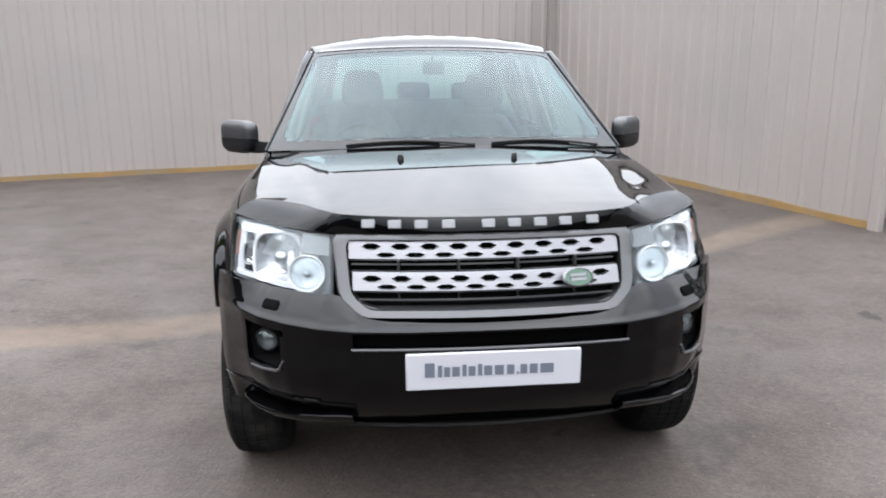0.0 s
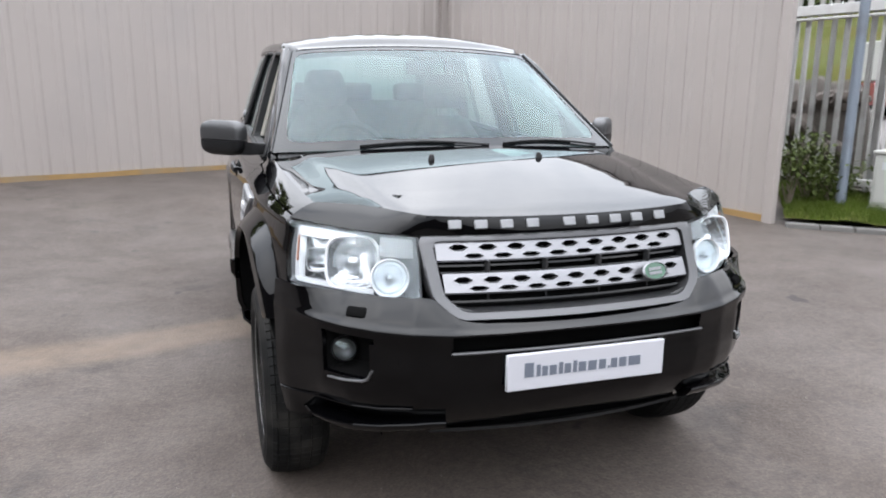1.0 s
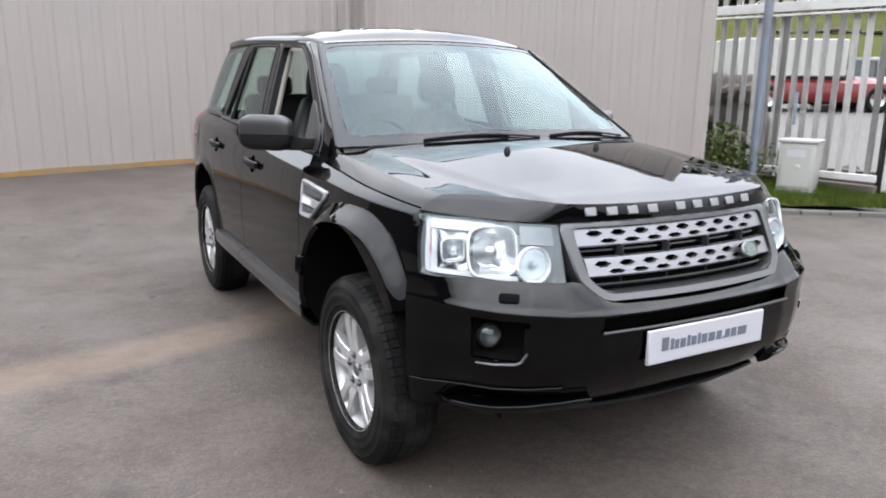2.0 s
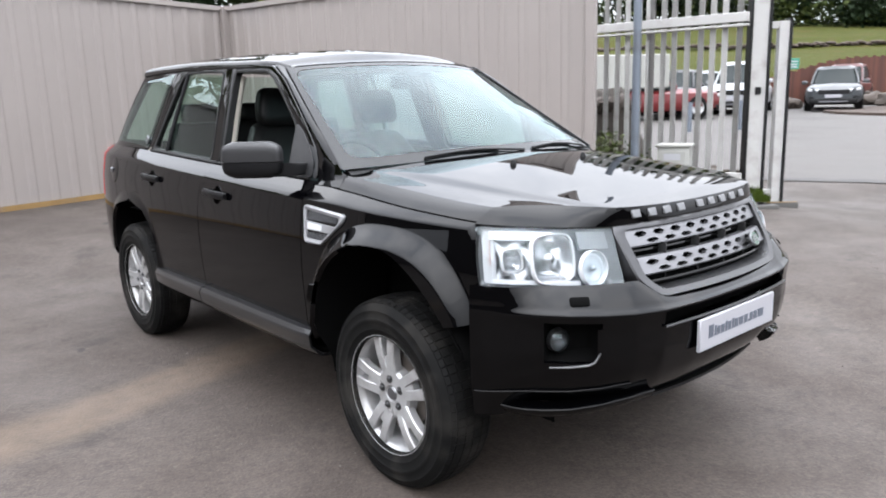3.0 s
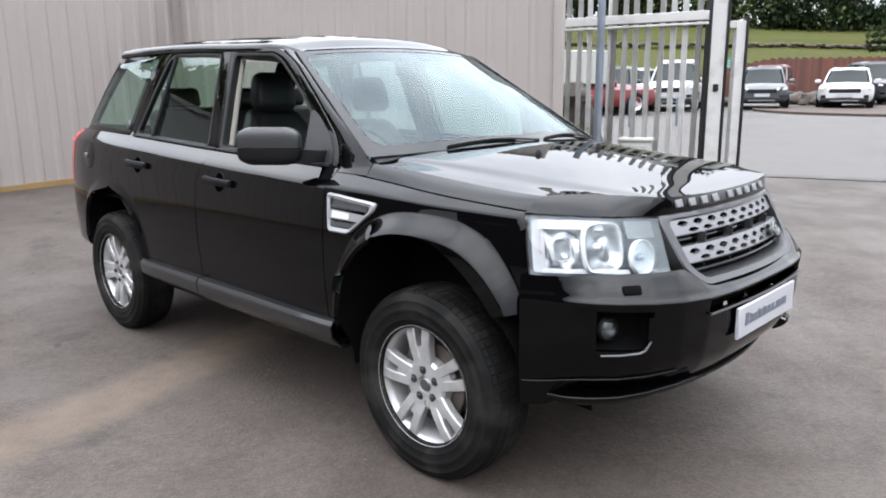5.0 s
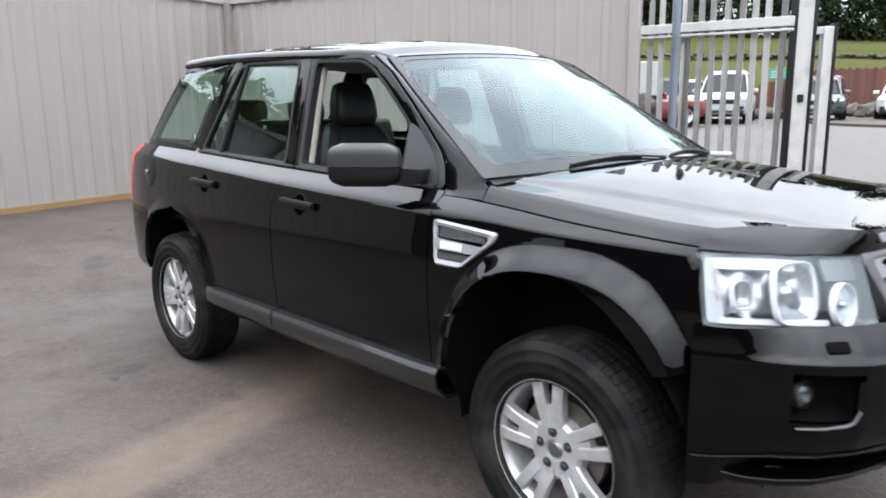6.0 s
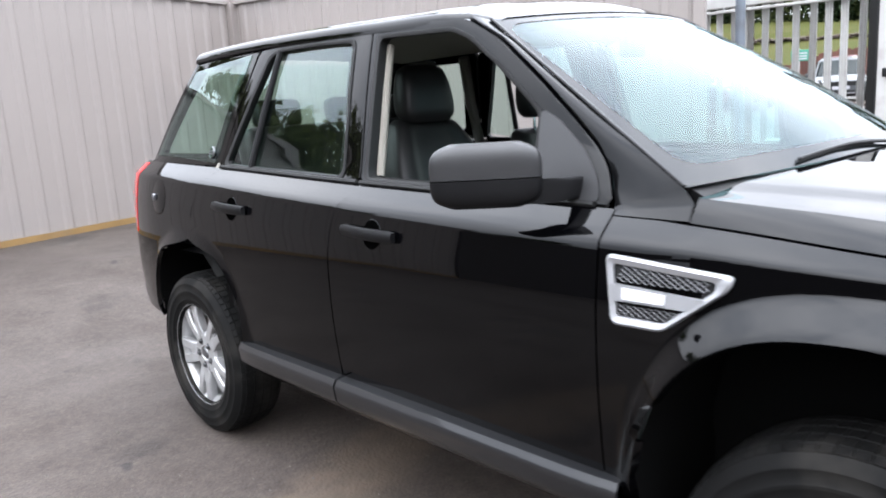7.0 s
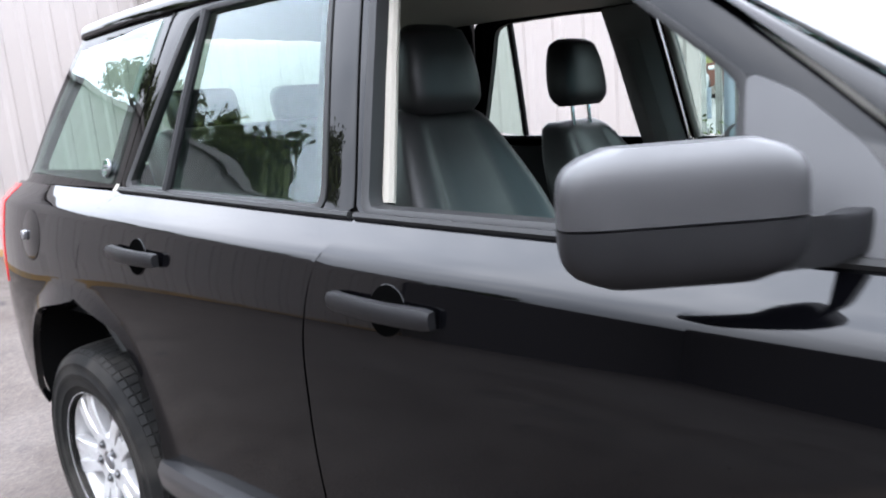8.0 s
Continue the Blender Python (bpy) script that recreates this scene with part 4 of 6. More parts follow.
def perforated_bar(z0, z1, half, parent):
    """A bent bar with an upper and a lower row of six-sided holes."""
    bm = bmesh.new()
    zm = z0 + (z1 - z0) * .46
    pitch = .0875

    def put(x, z, back):
        return bm.verts.new((x, grille_y(x, z) + (.018 if back else .002), z))

    def cell(xa, xb, za, zb, hole):
        cx, cz = (xa + xb) / 2, (za + zb) / 2
        hw, hh, cut = hole
        ring = [(xa, cz), (xa, zb), (xb, zb), (xb, cz), (xb, za), (xa, za)]
        hexa = [(cx - hw, cz), (cx - cut, cz + hh), (cx + cut, cz + hh), (cx + hw, cz), (cx + cut, cz - hh), (cx - cut, cz - hh)]
        R, H, B = [put(*p, False) for p in ring], [put(*p, False) for p in hexa], [put(*p, True) for p in hexa]
        for i in range(6):
            j = (i + 1) % 6
            bm.faces.new((R[i], R[j], H[j], H[i]))
            bm.faces.new((H[i], H[j], B[j], B[i]))

    n = int(2 * half / pitch)
    x0 = -n * pitch / 2
    for i in range(n):
        cell(x0 + i * pitch, x0 + (i + 1) * pitch, zm, z1, (.030, .0088, .012))
    for i in range(n - 1):
        cell(x0 + (i + .5) * pitch, x0 + (i + 1.5) * pitch, z0, zm, (.031, .0068, .014))
    for a, b, za, zb in ((-half, x0, zm, z1), (-x0, half, zm, z1), (-half, x0 + .5 * pitch, z0, zm), (-x0 - .5 * pitch, half, z0, zm)):
        bm.faces.new([put(a, za, False), put(b, za, False), put(b, zb, False), put(a, zb, False)])
    xs = lin(-half, half, 24)
    for z, dz in ((z1, .006), (z0, -.006)):
        front, mid, back = [put(q, z, False) for q in xs], [bm.verts.new((q, grille_y(q, z) + .006, z + dz)) for q in xs], [bm.verts.new((q, grille_y(q, z) + .03, z + dz)) for q in xs]
        for i in range(23):
            bm.faces.new((front[i], front[i + 1], mid[i + 1], mid[i]))
            bm.faces.new((mid[i], mid[i + 1], back[i + 1], back[i]))
    return done("grille_bar", bm, SILVER, parent, "silver bar with two rows of six-sided holes", angle=25)


perforated_bar(.944, .990, .418, grille)
perforated_bar(.858, .902, .408, grille)
for z0, z1 in ((.905, .943), (.82, .853)):
    for gx in (-.27, -.09, .09, .27):
        bm = bmesh.new()
        bm_box(gx - .003, gx + .003, grille_y(gx, .9) + .01, grille_y(gx, .9) + .04, z0, z1, 0, 1, bm)
        done("grille_strut", bm, GRILLE_GREY, grille)
for z in (.827, .922):
    bm = bm_tube([(x, grille_y(x, z) + .03, z) for x in lin(-.41, .41, 13)], .006, 6)
    done("grille_slat", bm, PIANO, grille)


def oval_badge(parent, m, a, b):
    bm = bmesh.new()
    rings = [[bm.verts.new((a * sc * math.cos(t), -d, b * sc * math.sin(t))) for t in [2 * math.pi * i / 32 for i in range(32)]] for sc, d in ((1, 0), (1, .006), (.88, .009), (.86, .006))]
    for p, q in zip(rings, rings[1:]):
        for i in range(32):
            j = (i + 1) % 32
            bm.faces.new((p[i], p[j], q[j], q[i]))
    ob = done("badge", bm, SILVER, parent, "oval green badge with a silver rim", m)
    bm = bmesh.new()
    bm.faces.new([bm.verts.new((a * .86 * math.cos(2 * math.pi * i / 32), -.0062, b * .86 * math.sin(2 * math.pi * i / 32))) for i in range(32)])
    done("badge_face", bm, BADGE_GREEN, ob)
    for z, w in ((.22, .5), (-.22, .5)):
        bm = bmesh.new()
        bm_box(-a * w, a * w, -.0082, -.006, b * (z - .14), b * (z + .14), 0, 1, bm)
        done("badge_bar", bm, SILVER, ob, smooth=False)
    return ob


oval_badge(grille, Matrix.Translation((.268, grille_y(.268, .884) - .016, .884)) @ Matrix.Rotation(radians(12), 4, "Z") @ Matrix.Rotation(radians(-25), 4, "X"), .052, .030)

# ---- headlamps
lamp_lo = along([(.474, -.752), (.56, -.712), (.64, -.658), (.71, -.594), (.765, -.525), (.805, -.47), (.832, -.425)], 60)
lamp_hi = along([(.470, -.690), (.56, -.638), (.64, -.578), (.70, -.508), (.755, -.450), (.785, -.420), (.808, -.397)], 60)


def lamp_point(u, v, d=0.0):
    """On the lens: u from the grille to the wing, v from the bottom up; d inwards."""
    k = u * 59
    i = min(int(k), 58)
    f = k - i
    lo, hi = Vector(lamp_lo[i]).lerp(Vector(lamp_lo[i + 1]), f), Vector(lamp_hi[i]).lerp(Vector(lamp_hi[i + 1]), f)
    z0, z1 = .832 + .014 * u, 1.010 + .022 * u
    p = lo.lerp(hi, v)
    bulge = .012 * math.sin(math.pi * v) * math.sin(math.pi * min(max(u, 0), 1))
    t = (Vector(lamp_lo[min(i + 3, 59)]) - Vector(lamp_lo[max(i - 3, 0)])).normalized()
    n = Vector((t.y, -t.x))
    if n.y > 0:
        n = -n
    p = p + n * (bulge - d)
    z = z0 + (z1 - z0) * v
    w = step((u - .62) / .38)
    x = p.x + (side(p.y, z, False) - .002 - d * .8 - p.x) * w
    return x, p.y, z - d * .3


for s, _ in SIDES:
    lamp = sheet("headlamp", lambda u, v: lamp_point(u, v, .075 * min(1, 5 * min(u + .02, 1.02 - u, v + .03, 1.03 - v))), lin(0, 1, 40), lin(0, 1, 18), (0, -1, 0), LAMP_GREY, car, "clear headlamp with two round reflectors and an amber side plate", .005, None, s)
    lens = sheet("lens", lambda u, v: lamp_point(u, v, .0), lin(0.005, .995, 36), lin(.01, .99, 16), (0, -1, 0), CLEAR, lamp, "clear lens", 0, None, s)
    lens.visible_shadow = False

    def squared(bm, k):
        """Push a round form towards a rounded square."""
        for v in bm.verts:
            q = math.hypot(v.co.x, v.co.z)
            if q > 1e-6:
                f = 1 + k * (((abs(v.co.x) / q) ** 5 + (abs(v.co.z) / q) ** 5) ** -.2 - 1)
                v.co.x, v.co.z = v.co.x * f, v.co.z * f

    def bowl(u, v, r, deep, material, name, ring, dd=.03, square=0.0):
        """A reflector with a bright rim facing out of the lens at u, v."""
        c = Vector(lamp_point(u, v, dd))
        a, b = Vector(lamp_point(u + .05, v, dd)), Vector(lamp_point(u, v + .05, dd))
        nx = (a - c).normalized()
        n = nx.cross(b - c).normalized()
        fwd = (n if n.y < 0 else -n)
        fwd = (fwd + Vector((-.25, -.8, .0))).normalized()
        if s < 0:
            c.x, fwd.x = -c.x, -fwd.x
        m = Matrix.Translation(c) @ (fwd).to_track_quat("-Y", "Z").to_matrix().to_4x4()
        bm = bm_lathe([(r * .97, .004), (r * .90, .010), (r * .78, deep * .42), (r * .62, deep * .66), (r * .42, deep * .86), (r * .2, deep * .97), (0, deep)], 20, "y", None, False, False)
        squared(bm, square)
        ob = done(name, bm, material, lamp, "", m, smooth=False)
        bm = bm_lathe([(r * .96, .003), (r * .985, -.005), (r * 1.03, -.006), (r * 1.055, .0), (r * 1.05, .012)], 40, "y", None, True)
        squared(bm, square)
        done("rim", bm, LAMP_WHITE, ob, "bright rim")
        bm = bm_lathe([(0, -.016), (ring * .5, -.014), (ring * .85, -.006), (ring, .004), (ring * 1.05, .02)], 24, "y")
        done("bulb_cap", bm, LAMP_CHROME, ob, "chrome bulb cap", pose(0, deep * .62, 0))
        return ob

    bowl(.46, .51, .078, .046, LAMP_CHROME, "main_reflector", .026, .026, .75)
    bowl(.735, .46, .036, .032, LAMP_CHROME, "side_reflector", .009, .034, .9)
    inner = bowl(.19, .33, .055, .020, LAMP_WHITE, "inner_reflector", .014, .014)
    dome = done("inner_lens", bm_lathe([(0, -.010), (.020, -.0085), (.038, -.004), (.053, .003)], 28, "y"), CLEAR, inner, "clear round inner lens")
    dome.visible_shadow = False
    sheet("reflector_panel", lambda u, v: lamp_point(.30 + .66 * u, .05 + .88 * v, .064 + .006 * math.cos(u * 26) * math.cos(v * 7)), lin(0, 1, 40), lin(0, 1, 14), (0, -1, 0), LAMP_CHROME, lamp, "rippled chrome reflector", .004, None, s)
    sheet("reflector_rim", lambda u, v: lamp_point(.87 + .11 * u, .05 + .90 * v, .020 + .012 * math.sin(math.pi * u)), lin(0, 1, 8), lin(0, 1, 10), (0, -1, 0), LAMP_WHITE, lamp, "white upright rim", .02, None, s)
    sheet("reflector_rim", lambda u, v: lamp_point(.44 + .43 * u, .80 + .15 * v, .020), lin(0, 1, 12), lin(0, 1, 4), (0, -1, 0), LAMP_WHITE, lamp, "white upper rim", .02, None, s)
    sheet("reflector_rim", lambda u, v: lamp_point(.30 + .58 * u, .045 + .075 * v, .016), lin(0, 1, 14), lin(0, 1, 3), (0, -1, 0), LAMP_WHITE, lamp, "white lower rim", .02, None, s)
    sheet("inner_bezel", lambda u, v: lamp_point(.015 + .25 * u, .66 + .30 * v, .022), lin(0, 1, 8), lin(0, 1, 5), (0, -1, 0), LAMP_GREY, lamp, "grey inner bezel", .012, None, s)
    sheet("amber_reflector", lambda u, v: Vector(lamp_point(.875, .36 + .42 * v, .012)) + Vector((-.66, .75, 0)) * .050 * u, lin(0, 1, 6), lin(0, 1, 6), (-.75, -.66, 0), AMBER, lamp, "amber side reflector", .002, None, s)

# ---- wings, doors, quarters
arch_front = [arch_point(0, a) for a in lin(math.radians(8), math.radians(141), 70)]
wing_top = [(.536, 1.104), (.42, 1.101)] + [(y, bon_shut(y) - .0035) for y in lin(.36, -.405, 14)] + [(-.415, .95), (-.432, .86), (-.446, .80), (-.446, .718)]
w_top = along(wing_top[:16], 58) + along(wing_top[15:], 14)[1:]
w_low = along([(.515, .470), arch_front[0]], 8)[:-1] + along(arch_front, 64)
gap_front = herm([(.47, 1.545), (.8, 1.567), (.95, 1.570), (1.07, 1.545), (1.16, 1.497)])
gap_rear = herm([(.47, 2.195), (.55, 2.19), (.64, 2.20), (.72, 2.235), (.79, 2.30), (.84, 2.40), (.868, 2.54), (.885, 2.612), (.97, 2.575), (1.07, 2.53), (1.14, 2.475), (1.21, 2.395)])
quarter_front = herm([(.47, 3.035), (.60, 3.04), (.70, 3.01), (.78, 2.95), (.84, 2.84), (.868, 2.70), (.885, 2.622), (.97, 2.582), (1.07, 2.537), (1.14, 2.482), (1.21, 2.402)])
for s, _ in SIDES:
    sheet("front_wing", lambda u, v: on_side(*[a + (b - a) * v for a, b in zip(w_low[int(u)], w_top[int(u)])]), list(range(71)), lin(0, .5, 40) + lin(.515, 1, 34), (1, 0, 0), PAINT, car, "black front wing with flared arch", .02, None, s)
    fd = sheet("front_door", lambda u, v: on_side((.520 + .022 * v) + (gap_front(.475 + (belt(1) + .02 - .475) * v) - .003 - .520 - .022 * v) * u, .475 + (belt(.52 + u) - .475) * v, .0), lin(0, 1, 26), lin(0, 1, 40), (1, 0, 0), PAINT, car, "black front door, its window wound down" if s < 0 else "black front door with tinted window", .02, None, s)

    def rear_door_pt(u, v):
        z = .475 + (1.165 - .475) * v
        y = gap_front(z) + .003 + (gap_rear(z) - .003 - gap_front(z) - .003) * u
        return on_side(y, .475 + (belt(y) - .475) * v)

    rd = sheet("rear_door", rear_door_pt, lin(0, 1, 50), lin(0, 1, 60), (1, 0, 0), PAINT, car, "black rear door with tinted window" if s < 0 else "black rear door, its main window wound down", .02, None, s)

    def quarter_pt(u, v):
        z = .475 + (1.195 - .475) * v
        y = quarter_front(z) + .003 + (3.33 + .07 * (1 - v) - quarter_front(z)) * u
        return on_side(y, .475 + (belt(y) - .475) * v)

    sheet("rear_quarter", quarter_pt, lin(0, 1, 60), lin(0, 1, 60), (1, 0, 0), PAINT, car, "black rear quarter panel", .02, None, s)

    # sill
    def sill_pt(u, v):
        y = .47 + (2.20 - .47) * u
        prof = ((.875, .520), (.938, .513), (.951, .490), (.944, .440), (.895, .39), (.80, .385))
        k = v * 5
        i = min(int(k), 4)
        a, b = prof[i], prof[i + 1]
        end = .01 * (abs(2 * u - 1) ** 12)
        return a[0] + (b[0] - a[0]) * (k - i) - end, y, a[1] + (b[1] - a[1]) * (k - i)
    for a, b in ((0.0, .618), (.624, 1.0)):
        sheet("sill_trim", sill_pt, lin(a, b, 20), lin(0, 1, 16), (1, 0, 0), SILL, car, "satin black plastic sill", .01, None, s)

    # arch liners and inner sheets; the wheelhouse shade is put into their black
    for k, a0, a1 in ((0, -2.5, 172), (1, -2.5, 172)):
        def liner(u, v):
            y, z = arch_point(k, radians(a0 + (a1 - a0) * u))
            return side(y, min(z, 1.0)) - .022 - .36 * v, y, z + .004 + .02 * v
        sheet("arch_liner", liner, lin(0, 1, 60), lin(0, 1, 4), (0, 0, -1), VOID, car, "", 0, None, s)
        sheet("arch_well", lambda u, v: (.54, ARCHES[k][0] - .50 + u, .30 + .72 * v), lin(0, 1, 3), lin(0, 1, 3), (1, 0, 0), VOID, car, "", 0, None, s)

    # ---- upper doors, pillars and glass
    f_out = sample_loop(rounded([(.556, 1.124), (.564, 1.150), (.582, 1.205), (.619, 1.256), (.692, 1.319), (.760, 1.374), (.830, 1.429), (.99, 1.546), (1.13, 1.616), (1.53, 1.648), (1.568, 1.646), (1.503, 1.150)], .02), 120)
    f_in = sample_loop(rounded([(.795, 1.138), (.795, 1.336), (.835, 1.370), (.977, 1.478), (1.104, 1.563), (1.19, 1.596), (1.540, 1.612), (1.520, 1.470), (1.486, 1.158)], .022), 120)
    r_out = sample_loop(rounded([(1.511, 1.152), (1.576, 1.648), (1.9, 1.660), (2.22, 1.660), (2.30, 1.63), (2.452, 1.196)], .02), 120)
    r_in = sample_loop(rounded([(1.60, 1.160), (1.662, 1.612), (1.9, 1.624), (2.15, 1.627), (2.215, 1.612), (2.42, 1.194)], .03), 120)

    def ring_panel(name, o, i, material, parent, label, d=0.0, deep=.03):
        """A frame on the body's side between two outlines, best matched in start."""
        k0 = min(range(len(i)), key=lambda k: sum(math.dist(o[(j) % 120], i[(j + k) % 120]) for j in range(0, 120, 6)))
        i = i[k0:] + i[:k0]
        bm = bmesh.new()
        put = lambda y, z, e: bm.verts.new((s * (side(y, z, False) + d + e), y, z))
        loops = [[put(y, z, -deep) for y, z in o], [put(y, z, -.004) for y, z in o], [put(y * .97 + b[0] * .03, z * .97 + b[1] * .03, 0) for (y, z), b in zip(o, i)],
                 [put(y, z, 0) for y, z in [((a[0] + b[0]) / 2, (a[1] + b[1]) / 2) for a, b in zip(o, i)]], [put(y, z, -.003) for y, z in i], [put(y, z, -deep) for y, z in i]]
        for p, q in zip(loops, loops[1:]):
            for a in range(120):
                b = (a + 1) % 120
                bm.faces.new((p[a], p[b], q[b], q[a]))
        return done(name, bm, material, parent, label)

    ring_panel("door_frame", f_out, f_in, PAINT, fd, "black window frame")
    ring_panel("door_frame", r_out, r_in, PIANO, rd, "black window frame")

    def shrunk(loop, k):
        cy, cz = sum(p[0] for p in loop) / len(loop), sum(p[1] for p in loop) / len(loop)
        return [(cy + (y - cy) * k, cz + (z - cz) * k) for y, z in loop]

    ring_panel("window_seal", shrunk(f_in, 1.02), shrunk(f_in, .965), SEAL, fd, "black rubber seal", .001, .04)
    ring_panel("window_seal", shrunk(r_in, 1.02), shrunk(r_in, .97), SEAL, rd, "black rubber seal", .001, .03)

    def pane(name, poly, material, parent, label, d=-.016):
        """A curved pane cut to a convex outline on the body's side, as a fan of strips."""
        zs = sorted({round(p[1], 5) for p in poly})
        z0, z1 = zs[0], zs[-1]

        def span(z):
            hits = []
            for a, b in zip(poly, poly[1:] + poly[:1]):
                if (a[1] - z) * (b[1] - z) <= 0 and abs(a[1] - b[1]) > 1e-9:
                    hits.append(a[0] + (b[0] - a[0]) * (z - a[1]) / (b[1] - a[1]))
            return min(hits), max(hits)

        def at(u, v):
            z = z0 + 1e-4 + (z1 - z0 - 2e-4) * v
            a, b = span(z)
            y = a + (b - a) * u
            return side(y, z, False) + d, y, z
        ob = sheet(name, at, lin(0, 1, 16), lin(0, 1, 16), (1, 0, 0), material, parent, label, 0, None, s)
        ob.visible_shadow = False
        return ob

    if s < 0:
        pane("window_pane", shrunk(r_in, .99), TINT, rd, "tinted rear door window")
    else:
        pane("window_pane", shrunk(f_in, .99), TINT, fd, "tinted front door window")
        pane("window_pane", [(2.212, 1.19), (2.160, 1.618), (2.212, 1.600), (2.405, 1.20)], TINT, rd, "small fixed pane")
    bm = bm_tube([(s * (side(y, z, False) - .006), y, z) for y, z in ((2.208, 1.186), (2.18, 1.40), (2.15, 1.622))], .013, 8)
    done("window_divider", bm, SATIN, rd, "upright window divider")
    dq = [(2.500, 1.203), (2.365, 1.628), (2.86, 1.624), (3.20, 1.206)]
    pane("quarter_window", dq, TINT, car, "tinted rear quarter window", .001)
    d_out = sample_loop([(2.458, 1.19), (2.31, 1.650), (2.90, 1.650), (3.25, 1.200)], 120)
    d_in = sample_loop(rounded([(2.545, 1.240), (2.43, 1.598), (2.835, 1.598), (3.125, 1.240)], .03), 120)
    ring_panel("quarter_window_surround", d_out, d_in, PIANO, car, "gloss black window surround", -.003, .03)
    oval_badge(car, Matrix.Translation((s * (side(2.535, 1.245, False) + .004), 2.535, 1.245)) @ Matrix.Rotation(s * radians(90), 4, "Z") @ Matrix.Rotation(radians(-16), 4, "X"), .020, .026)
    # sail panel ahead of the window
    sail = rounded([(.588, 1.130), (.785, 1.138), (.80, 1.352), (.735, 1.322), (.655, 1.255), (.605, 1.19)], .02)
    bm = bm_prism(sail, lambda y, z, k: (s * (side(y, z, False) + .004 - k), y, z), .03)
    done("sail_panel", bm, SHELL, fd, "matt black mirror mount")
    # waist seal strips
    for ya, yb, par in ((.60, 1.50, fd), (1.515, 2.44, rd)):
        bm = bm_tube([(s * (side(y, belt(y) + .004, False) + .002), y, belt(y) + .006) for y in lin(ya, yb, 16)], .008, 6)
        done("waist_seal", bm, SEAL, par)
    # A pillar between the windscreen and the door
    d_edge = along([(.540, 1.106), (.545, 1.118)], 6)[:-1] + along([(.548, 1.125), (.556, 1.150), (.574, 1.205), (.612, 1.261), (.685, 1.326), (.753, 1.381), (.823, 1.436), (.984, 1.553), (1.125, 1.622)], 25)
    w_edge = along([(.823, .355, 1.103), (.791, .357, 1.148)], 6)[:-1] + along([(.791, .384, 1.168), (.733, .612, 1.312), (.675, .843, 1.459), (.617, 1.073, 1.605)], 25)

    def a_pillar(u, v):
        y, z = d_edge[int(v)]
        p, q = Vector((side(y, z, False) - .004, y, z)), Vector(w_edge[int(v)])
        r = p.lerp(q, u)
        out = Vector((.55, -.6, .45)).normalized()
        r += out * .004 * math.sin(math.pi * (u ** .8)) * step(v / 9)
        return r
    sheet("a_pillar", a_pillar, lin(0, 1, 10), list(range(30)), (1, -.5, .5), PAINT, car, "black windscreen pillar", .02, None, s)
    bm = bm_tube([(s * (x + .001), y - .003, z + .004) for x, y, z in w_edge[5:]], .0045, 6)
    done("screen_seal", bm, PIANO, car)

    # handles
    for y0, y1, zz, par in ((1.230, 1.477, 1.008, fd), (2.095, 2.335, 1.039, rd)):
        ys = lin(y0, y1, 14)
        bm = bmesh.new()
        rings = []
        for i, y in enumerate(ys):
            t = i / 13
            z = zz + (.008 * t)
            lift = .022 + .011 * math.sin(math.pi * t)
            hh = .0175 if .01 < t < .99 else .0145
            c = side(y, z, False)
            rings.append([bm.verts.new((s * (c + dx), y, z + dz)) for dx, dz in ((lift - .016, -hh), (lift - .003, -hh), (lift + .002, -hh * .5), (lift + .002, hh * .5), (lift - .003, hh), (lift - .016, hh))])
        for a, b in zip(rings, rings[1:]):
            for i in range(6):
                j = (i + 1) % 6
                bm.faces.new((a[i], a[j], b[j], b[i]))
        bm.faces.new(rings[0])
        bm.faces.new(rings[-1])
        for y in (y0 + .055, y1 - .030):
            bm_box(min(s * .85, s * (side(y, zz) + .016)), max(s * .85, s * (side(y, zz) + .016)), y - .010, y + .010, zz - .010, zz + .012, .003, 1, bm)
        done("door_handle", bm, SATIN, par, "satin black pull handle")
        # flat black disc on the door skin, painting the shade of the handle hollow
        cy = y0 + .114
        rim = [(cy + .043 * math.cos(a), zz + .044 * math.sin(a)) for a in [2 * math.pi * i / 28 for i in range(28)]]
        bm = bmesh.new()
        bm.faces.new([bm.verts.new((s * (side(y, z, False) + .0025), y, z)) for y, z in rim])
        done("recess_shade_disc", bm, RECESS_SHADE, par)
        done("recess_lip", bm_tube([(s * (side(y, z, False) + .001), y, z) for y, z in rim + rim[:1]], .0014, 6), PAINT, par)

    # wing vent
    vo = rounded([(.512, 1.034), (.222, 1.014), (.232, .985), (.365, .884), (.487, .882)], .018, 3)
    vi = rounded([(.492, 1.015), (.258, .999), (.258, .982), (.362, .902), (.474, .902)], .010, 3)
    bm = bmesh.new()
    put = lambda p, e: bm.verts.new((s * (side(*p) + e), *p))
    loops = [[put(p, -.004) for p in vo], [put(p, .008) for p in vo], [put((a[0] * .7 + b[0] * .3, a[1] * .7 + b[1] * .3), .013) for a, b in zip(vo, vi)], [put(p, .008) for p in vi], [put(p, -.006) for p in vi]]
    for p, q in zip(loops, loops[1:]):
        for a in range(len(p)):
            b = (a + 1) % len(p)
            bm.faces.new((p[a], p[b], q[b], q[a]))
    vent = done("wing_vent", bm, VENT_SILVER, car, "silver-framed side vent with black mesh")
    bm = bmesh.new()
    bm.faces.new([put((y, z), .001) for y, z in vi])
    done("vent_backing", bm, PLASTIC, vent)
    bm = bmesh.new()
